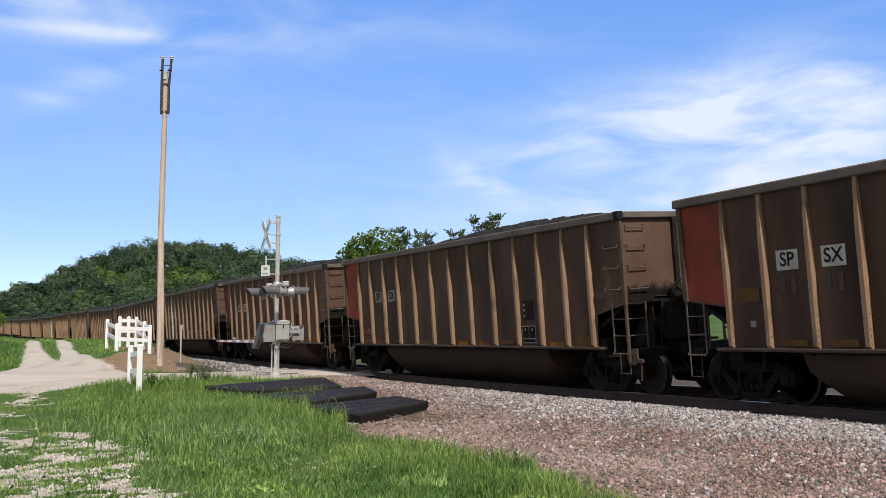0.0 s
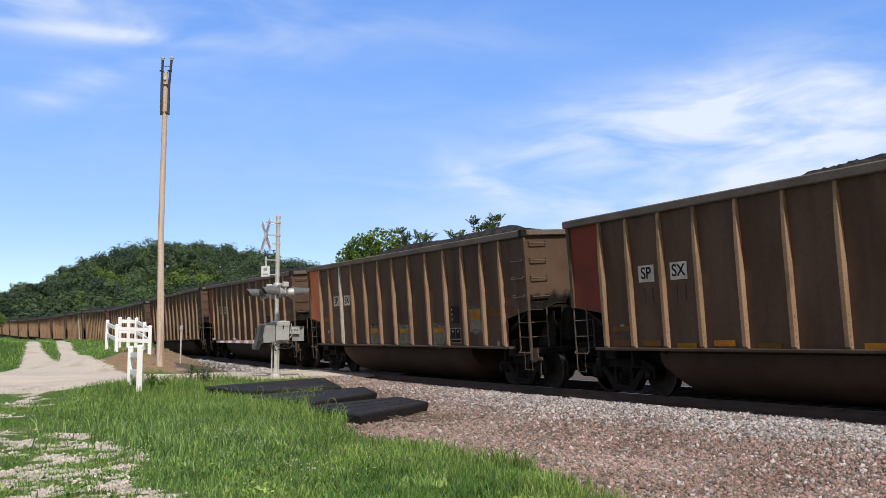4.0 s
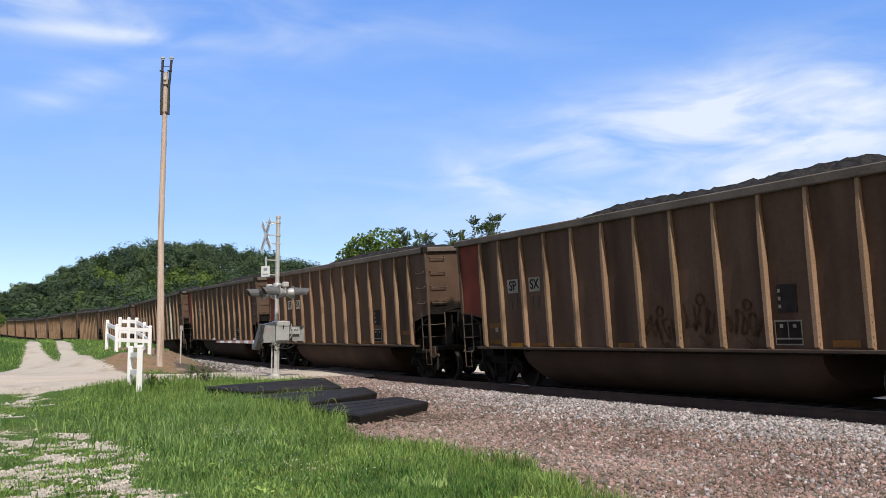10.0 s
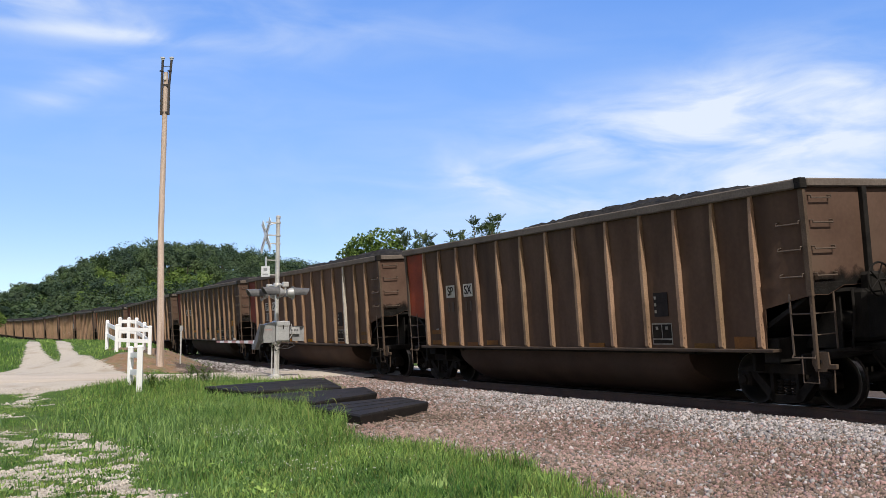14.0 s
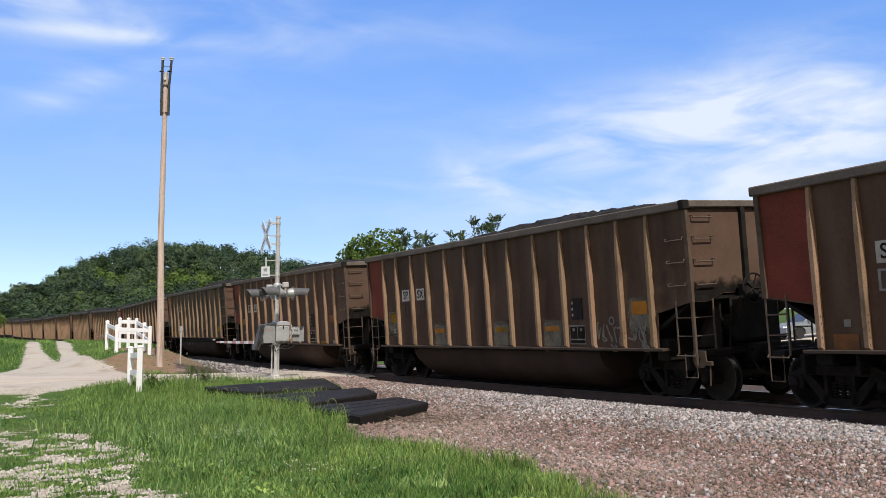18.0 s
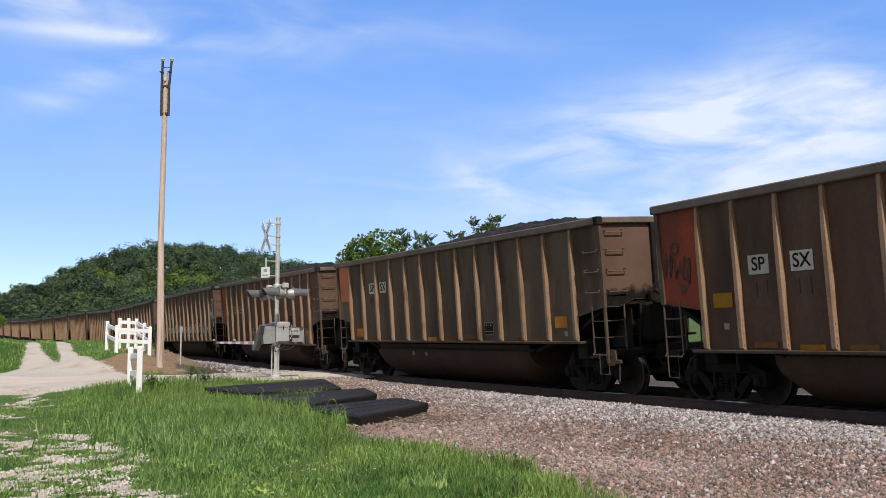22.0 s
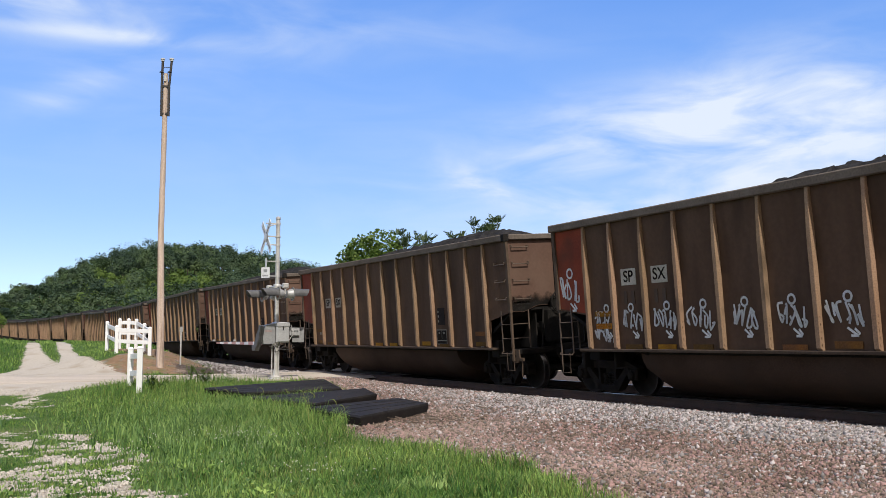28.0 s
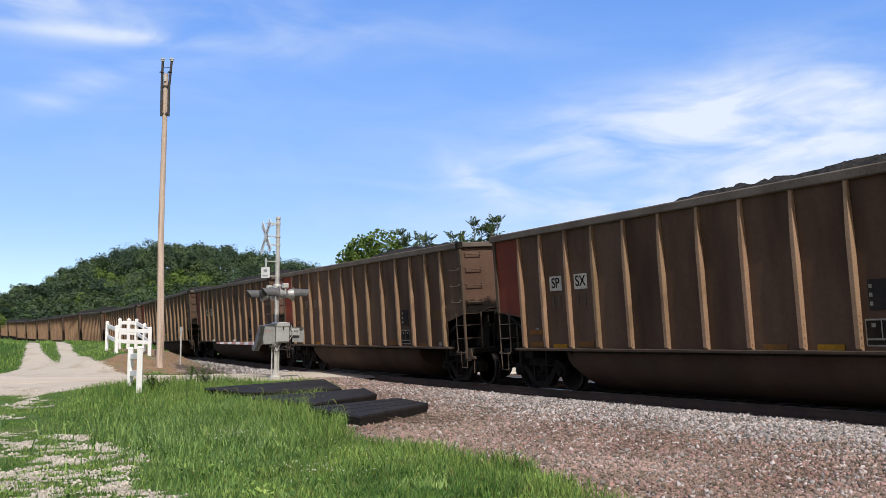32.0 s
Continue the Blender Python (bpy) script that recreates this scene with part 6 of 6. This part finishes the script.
def build_bush(x, y, height, width):
    rng = np.random.RandomState(41)
    b = thing("bush", "dense green bush on the bank beside the lane", "bush", pose(x, y, gz(x, y)))
    for k in range(6):
        a = k * 1.05
        part("stem", Bits().tube([(0, 0, -0.2), (0.3 * math.cos(a), 0.3 * math.sin(a), height * 0.4), (0.8 * math.cos(a), 0.8 * math.sin(a), height * 0.8)], 0.04, 6, 0, 0.012), BARK, b)
    v, f = leaf_faces(crown_points((0, 0, height * 0.5), (width * 0.5, width * 0.5, height * 0.52), 18, 5200, rng), 0.13, rng)
    part("leaves", mesh_np("leaves", v, f, LEAF_NEAR), None, b)


def build_woods():
    """The wooded hill: crowns of many small clumps, darker trees above and paler shrubs along its foot."""
    rng = np.random.RandomState(11)
    names = ("woods", "dark_woods", "pale_woods", "hillside_shrubs")
    sets = {k: ([], []) for k in names}
    off = dict.fromkeys(names, 0)
    tv = Bits()
    count = 0
    for k in range(14000):
        if count > 1120:
            break
        y = rng.uniform(205, 425)
        x = rng.uniform(-0.50, -0.13) * y
        s, lat, tz = (float(a[0]) for a in beside(np.array([x]), np.array([y])))
        if lat > -9:
            continue
        z = gz(x, y)
        shrub = y < 330 and rng.uniform() < 0.75 * float(sstep(-0.40, -0.33, np.array(x / y))) * float(sstep(-0.20, -0.26, np.array(x / y)))
        hgt = rng.uniform(4.0, 6.5) if shrub else rng.uniform(4.5, 12.5) * (0.62 + 0.38 * float(sstep(-0.41, -0.34, np.array(x / y))))
        w = hgt * (rng.uniform(0.9, 1.2) if shrub else rng.uniform(0.58, 0.82))
        pts = crown_points((x, y, z + hgt * 0.50), (w * 0.5, w * 0.5, hgt * 0.50), 14, 430, rng)
        v, f = leaf_faces(pts, 0.50, rng, heart=np.array((x, y, z + hgt * 0.40)))
        key = "hillside_shrubs" if shrub else rng.choice(("woods", "woods", "dark_woods", "pale_woods"))
        sets[key][0].append(v)
        sets[key][1].append(f + off[key])
        off[key] += len(v)
        tv.tube([(x, y, z - 0.3), (x, y, z + hgt * 0.35)], 0.18, 5, 0, 0.1)
        count += 1
    made = {}
    for key, m, label in (("woods", LEAF_FAR, "dense green wood covering the far hillside"), ("dark_woods", LEAF_FAR_DARK, "dark green trees among the far wood"),
                          ("pale_woods", LEAF_FAR_PALE, "lighter green trees among the far wood"), ("hillside_shrubs", LEAF_NEAR, "paler green shrubs along the foot of the hill")):
        me = mesh_np(key, np.concatenate(sets[key][0]), np.concatenate(sets[key][1]), m)
        made[key] = tagged(new(key, me), label, "woods", kind="stuff")
    tagged(part("woods_trunks", tv, BARK, made["woods"]), kind="stuff")


def build_broadleaf():
    """Dock, clover and other flat-leaved weeds among the grass."""
    rng = np.random.RandomState(77)
    n = 420
    y = 8.8 + 15 * rng.uniform(0, 1, n) ** 1.4
    x = rng.uniform(-0.48, 0.16, n) * y
    pale, ballast, soil = grass_masks(x, y)
    ok = (pale + ballast + soil < 0.3) & (np.abs(y - road_mid(x)) > 3.2) & (wavy(x, y, 1.8, 55) > -0.1)
    x, y = x[ok], y[ok]
    z = ground_z(x, y)
    k = 16
    cx = np.repeat(x, k) + rng.normal(size=len(x) * k) * 0.09
    cy = np.repeat(y, k) + rng.normal(size=len(x) * k) * 0.09
    cz = np.repeat(z, k) + rng.uniform(0.03, 0.13, len(x) * k)
    v, f = leaf_faces(np.stack([cx, cy, cz], 1), 0.030, rng, 0.6, 1.8)
    tagged(new("broadleaf_weeds", mesh_np("broadleaf_weeds", v, f, BLADE)), "flat-leaved green weeds among the grass", "weeds", kind="stuff")


def blades(n, sample, height, width, seed, keep):
    """Bent grass blades: two at the foot, two at the bend, one tip."""
    rng = np.random.RandomState(seed)
    x, y = sample(rng, n)
    ok = keep(x, y, rng)
    x, y = x[ok], y[ok]
    h = height(x, y) * rng.uniform(0.45, 1.25, len(x))
    n = len(x)
    z = ground_z(x, y) - 0.01
    a = rng.uniform(0, 2 * np.pi, n)
    lean = rng.uniform(0.1, 0.65, n) * h
    b = rng.uniform(0, 2 * np.pi, n)
    w = width * rng.uniform(0.6, 1.3, n)
    ax, ay, wx, wy = np.cos(b) * lean, np.sin(b) * lean, np.cos(a) * w, np.sin(a) * w
    foot = np.stack([x, y, z], 1)
    side = np.stack([wx, wy, 0 * wx], 1)
    mid = foot + np.stack([ax * 0.35, ay * 0.35, h * 0.62], 1)
    tip = foot + np.stack([ax, ay, h * rng.uniform(0.8, 1.0, n)], 1)
    v = np.stack([foot - side, foot + side, mid + side * 0.75, mid - side * 0.75, tip], 1).reshape(-1, 3)
    i = np.arange(n) * 5
    f3 = np.stack([np.stack([i, i + 1, i + 2], 1), np.stack([i, i + 2, i + 3], 1), np.stack([i + 3, i + 2, i + 4], 1)], 1).reshape(-1, 3)
    return v, f3


def in_view(x, y, wide=0.49):
    return np.abs(x) < y * wide + 0.6


def build_grass():
    def near(rng, n):
        y = 8.4 + 21.5 * rng.uniform(0, 1, n) ** 1.35
        x = rng.uniform(-1, 1, n) * (y * 0.49 + 0.5)
        return x, y

    def keep(x, y, rng):
        pale, ballast, soil = grass_masks(x, y)
        cover = (1 - pale) * (1 - ballast) * (1 - soil)
        return (cover > rng.uniform(0.1, 0.9, len(x))) & (road_mid(x) - y > 2.9 + 1.6 * sstep(-6.5, -4.5, x))

    def tall(x, y):
        s, lat, tz = beside(x, y)
        t = sstep(11.4, 8.4, lat) * (0.55 + 0.45 * sstep(28, 20, y))
        pale = np.maximum(sstep(-1.8, -4.2, x) * sstep(22, 17, y), sstep(1.6, 0.7, drive_distance(x, y)))
        t = t * (1 - 0.6 * sstep(-1.0, 4.0, s))
        return (0.055 + 0.042 * (1 + wavy(x, y, 2.2, 21)) + 0.02 * wavy(x, y, 0.6, 23)) * (1 - 0.5 * pale) + t * (0.23 + 0.13 * wavy(x, y, 1.7, 22))
    for seed, n, wd, m, name, label in ((1, 215000, 0.0058, BLADE, "grass", "lush green uncut grass along the gravel"),
                                        (2, 46000, 0.005, BLADE_DRY, "meadow_grass", "paler mixed grass and weeds")):
        v, f = blades(n, near, tall, wd, seed, keep)
        tagged(new(name, mesh_np(name, v, f, m)), label, "grass", kind="stuff")

    def border(rng, n):
        s = -7.5 + 17.5 * rng.uniform(0, 1, n)
        return place_sl(s, np.interp(s, [-14, -10.5, -6, -2, 4, 6.5, 9], [4.4, 4.8, 7.0, 8.4, 8.7, 9.0, 11.5]) + np.abs(rng.normal(size=n)) * 1.5)
    v, f = blades(30000, border, lambda x, y: (0.25 + 0.09 * wavy(x, y, 1.2, 61)) * (1 - 0.5 * sstep(-1, 4, beside(x, y)[0])), 0.0098, 12, lambda x, y, rng: keep(x, y, rng) & (wavy(x, y, 0.9, 62) > -0.5) & (y > 8.4))
    tagged(new("tall_grass", mesh_np("tall_grass", v, f, BLADE_TALL)), "tall bright green grass along the ballast", "grass", kind="stuff")

    def beyond(rng, n):
        y = rng.uniform(33, 62, n)
        return rng.uniform(-0.50, -0.20, n) * y, y

    def keep2(x, y, rng):
        pale, ballast, soil = grass_masks(x, y)
        return (np.maximum(pale, np.maximum(ballast, soil * 0.97)) < rng.uniform(0.3, 0.6, len(x))) & (np.abs(y - road_mid(x)) > 3.0)
    v, f = blades(42000, beyond, lambda x, y: 0.07 + 0.05 * (1 + wavy(x, y, 3.0, 31)) + 0.13 * sstep(-17.6, -19.5, x + 0.42 * (y - 41)), 0.012, 5, keep2)
    tagged(new("bank_grass", mesh_np("bank_grass", v, f, BLADE)), "green grass on the bank beyond the road", "grass", kind="stuff")
    # clover heads
    rng = np.random.RandomState(9)
    c = []
    for cx, cy, k, sp in ((-2.9, 14.6, 90, 0.45), (-3.4, 14.2, 40, 0.8), (-1.4, 10.4, 40, 0.3), (-0.9, 12.5, 20, 0.9), (-2.2, 12.2, 25, 1.2), (-6, 21, 30, 1.6)):
        c.append(np.stack([cx + sp * rng.normal(size=k), cy + sp * rng.normal(size=k)], 1))
    c = np.concatenate(c)
    z = ground_z(c[:, 0], c[:, 1]) + rng.uniform(0.14, 0.26, len(c))
    o = np.array([(1, 0, 0), (0, 1, 0), (-1, 0, 0), (0, -1, 0), (0, 0, 1), (0, 0, -1)]) * 0.009
    v = (np.column_stack([c, z])[:, None, :] + o).reshape(-1, 3)
    fo = np.array([(0, 1, 4), (1, 2, 4), (2, 3, 4), (3, 0, 4), (1, 0, 5), (2, 1, 5), (3, 2, 5), (0, 3, 5)])
    f = (np.arange(len(c))[:, None, None] * 6 + fo).reshape(-1, 3)
    tagged(new("clover_flowers", mesh_np("clover_flowers", v, f, FLOWER)), "small white clover heads in the grass", "flowers", kind="stuff")


def stones(name, label, x, y, size, material, seed, sink=0.25):
    """Angular broken stones: eight-sided, with their corners pulled about."""
    rng = np.random.RandomState(seed)
    n = len(x)
    v0 = np.array([(1, 0, 0), (0, 1, 0), (-1, 0, 0), (0, -1, 0), (0, 0, 1), (0, 0, -1)], float) * 1.15
    f0 = np.array([(0, 1, 4), (1, 2, 4), (2, 3, 4), (3, 0, 4), (1, 0, 5), (2, 1, 5), (3, 2, 5), (0, 3, 5)])
    r = size * np.clip(rng.lognormal(-0.08, 0.48, n), 0.35, 2.3)
    v = (v0[None] * rng.uniform(0.6, 1.3, (n, 6, 1)) + rng.uniform(-0.3, 0.3, (n, 6, 3))) * rng.uniform(0.65, 1.25, (n, 1, 3))
    q = rng.normal(size=(n, 4))
    w, i, j, k = (q / np.linalg.norm(q, axis=1, keepdims=True)).T
    rot = np.stack([np.stack([1 - 2 * (j * j + k * k), 2 * (i * j - w * k), 2 * (i * k + w * j)], -1),
                    np.stack([2 * (i * j + w * k), 1 - 2 * (i * i + k * k), 2 * (j * k - w * i)], -1),
                    np.stack([2 * (i * k - w * j), 2 * (j * k + w * i), 1 - 2 * (i * i + j * j)], -1)], 1)
    v = np.einsum("nab,nvb->nva", rot, v) * r[:, None, None]
    z = ground_z(x, y) + r * (0.5 - sink)
    v = (v + np.stack([x, y, z], -1)[:, None, :]).reshape(-1, 3)
    f = (np.arange(n)[:, None, None] * 6 + f0).reshape(-1, 3)
    tagged(new(name, mesh_np(name, v, f, material)), label, "gravel", kind="stuff")


def place_sl(s, lat):
    x, y, th = np.interp(s, TS, TX), np.interp(s, TS, TY), np.interp(s, TS, TH)
    return x + lat * np.sin(th), y - lat * np.cos(th)


def build_stones():
    rng = np.random.RandomState(3)
    n = 340000
    s = -17 + 31 * rng.uniform(0, 1, n)
    lat = 1.25 + 7.2 * rng.uniform(0, 1, n)
    x, y = place_sl(s, lat)
    pale, ballast, soil = grass_masks(x, y)
    bare = np.exp(-(((x + 0.1) / 1.2) ** 2 + ((y - 18.2) / 2.0) ** 2))
    ok = (ballast > rng.uniform(0.2, 0.8, n)) & (rng.uniform(0, 1, n) > 0.75 * bare) & (rng.uniform(0, 1, n) < 1 - 0.5 * sstep(13, 19, y)) & (rng.uniform(0, 1, n) < 1 - 0.45 * sstep(4.8, 6.6, lat)) & in_view(x, y) & (y > 8.6) & (np.abs(y - road_mid(x)) > 3.1)
    s, lat, x, y = s[ok], lat[ok], x[ok], y[ok]
    grey = rng.uniform(0, 1, len(x)) < 0.10 + 0.68 * sstep(4.4, 2.4, lat + 0.6 * wavy(x, y, 2.5, 71)) * sstep(-13, -2, s)
    stones("ballast", "reddish grey crushed ballast stones", x[~grey], y[~grey], 0.0150, STONE, 4)
    stones("clean_ballast", "clean pale grey ballast stones beside the ties", x[grey], y[grey], 0.0175, STONE_GREY, 5)
    n = 9000
    s, lat = -17 - 45 * rng.uniform(0, 1, n) ** 1.4, 1.3 + 2.2 * rng.uniform(0, 1, n)
    x, y = place_sl(s, lat)
    ok = np.abs(y - road_mid(x)) > 3.2
    stones("far_ballast", "grey ballast along the line beyond the road", x[ok], y[ok], 0.026, STONE_GREY, 6)
    n = 26000
    y = 8.6 + 18 * rng.uniform(0, 1, n) ** 1.3
    x = -rng.uniform(0.2, 0.5, n) * y
    pale, ballast, soil = grass_masks(x, y)
    ok = pale > rng.uniform(0.3, 0.7, n)
    stones("drive_gravel", "pale limestone gravel worn into the grass", x[ok], y[ok], 0.0135, STONE_PALE, 7)


def build_debris():
    """Broken rock on the soil bank; twigs and bark scraps on the bare patch."""
    rng = np.random.RandomState(31)
    n = 700
    x, y = rng.uniform(-14, -6.5, n), rng.uniform(33.5, 43, n)
    pale, ballast, soil = grass_masks(x, y)
    ok = (soil > 0.5) & (wavy(x, y, 1.1, 33) > -0.2)
    stones("bank_rubble", "broken rock and clods on the soil bank", x[ok], y[ok], 0.022, STONE, 34)
    b = Bits()
    for k in range(70):
        cx, cy = -0.35 + 0.5 * rng.normal(), 18.6 + 0.7 * rng.normal()
        a, ln = rng.uniform(0, 3.14), rng.uniform(0.08, 0.3)
        z = gz(cx, cy) + rng.uniform(0.02, 0.06)
        b.tube([(cx, cy, z), (cx + ln * math.cos(a), cy + ln * math.sin(a), z + rng.uniform(-0.01, 0.05))], rng.uniform(0.005, 0.013), 5)
    tagged(new("twig_litter", b.mesh("twig_litter", BARK)), "dead twigs and bark scraps on bare dirt", "debris", kind="stuff")


def build_weeds():
    """Arching leafy weeds at the road's edge."""
    rng = random.Random(8)
    for cx, cy, h in ((-7.55, 29.2, 0.55), (-7.15, 28.9, 0.5), (-6.9, 28.4, 0.42), (-8.0, 26.9, 0.45), (-7.7, 26.7, 0.35)):
        w = thing("weed", "leafy green weed clump at the gravel edge", "weed", pose(cx, cy, gz(cx, cy)), group="weeds by the road")
        for k in range(7):
            a, r = rng.uniform(0, 6.28), rng.uniform(0.12, 0.35)
            tip = Vector((r * math.cos(a), r * math.sin(a), h * rng.uniform(0.7, 1.1)))
            st = part("stem", Bits().tube([(0, 0, -0.03), tip * 0.5 + Vector((0, 0, 0.1)), tip], 0.006, 5), LEAF_NEAR, w)
            b = Bits()
            for j in range(9):
                p = tip * (0.3 + 0.7 * j / 8)
                q = rng.uniform(0, 6.28)
                d = Vector((math.cos(q), math.sin(q), rng.uniform(-0.2, 0.5))) * 0.17
                e = Vector((-math.sin(q), math.cos(q), 0)) * 0.03
                b.face_set([p, p + d * 0.5 + e, p + d, p + d * 0.5 - e], [(0, 1, 2, 3)])
            me = bpy.data.meshes.new("leaf_spray")
            me.from_pydata(b.v, [], b.f)
            me.materials.append(LEAF_NEAR)
            part("leaf_spray", me, None, st)


def build_foxtails():
    """Nodding seed heads that stand over the grass by the mats."""
    rng = random.Random(5)
    for cx, cy in ((-4.9, 22.4), (-3.6, 21.6), (-3.2, 21.2), (-5.4, 23.6), (-2.7, 19.0), (-4.2, 21.9), (-2.2, 18.3), (-5.9, 24.4), (-3.0, 20.1), (-1.9, 17.2), (-6.4, 24.8)):
        z = gz(cx, cy)
        h, a = rng.uniform(0.40, 0.55), rng.uniform(-0.6, 0.9)
        g = thing("foxtail_grass", "tall grass stalk with a nodding seed head", "grass stalk", pose(cx, cy, z), group="foxtail stalks by the mats")
        d = Vector((math.cos(a), math.sin(a), 0))
        arc = [Vector((0, 0, -0.02)), d * 0.03 + Vector((0, 0, h * 0.6)), d * 0.07 + Vector((0, 0, h * 0.95)), d * 0.13 + Vector((0, 0, h))]
        part("stalk", Bits().tube(arc, 0.0035, 5), BLADE_TALL, g)
        part("seed_head", Bits().tube([arc[3], d * 0.18 + Vector((0, 0, h - 0.015)), d * 0.215 + Vector((0, 0, h - 0.06)), d * 0.225 + Vector((0, 0, h - 0.11))], 0.009, 7, 0, 0.005), BLADE_DRY, g, "pale bristly seed head")


build_woods()
build_foxtails()
build_tree(-4.9, 70, 9.4, 5.2, 1, LEAF_NEAR, 9500, 0.17, "leafy green tree behind the railway")
build_tree(-7.3, 73, 7.6, 3.4, 6, LEAF_NEAR, 4200, 0.17, "small leafy green tree behind the railway")
build_tree(-1.9, 70, 9.2, 3.6, 2, LEAF_SUMAC, 0, 0.10, "feathery young tree behind the railway", 10, True)
build_tree(1.2, 70, 9.2, 1.7, 3, LEAF_SUMAC, 0, 0.10, "slender feathery tree behind the railway", 6, True)
build_tree(3.2, 70, 9.9, 2.2, 4, LEAF_SUMAC, 0, 0.10, "slender feathery tree behind the railway", 9, True)
build_bush(-30.3, 64.0, 2.5, 3.2)
build_grass()
build_broadleaf()
build_stones()
build_debris()
build_weeds()
motions()
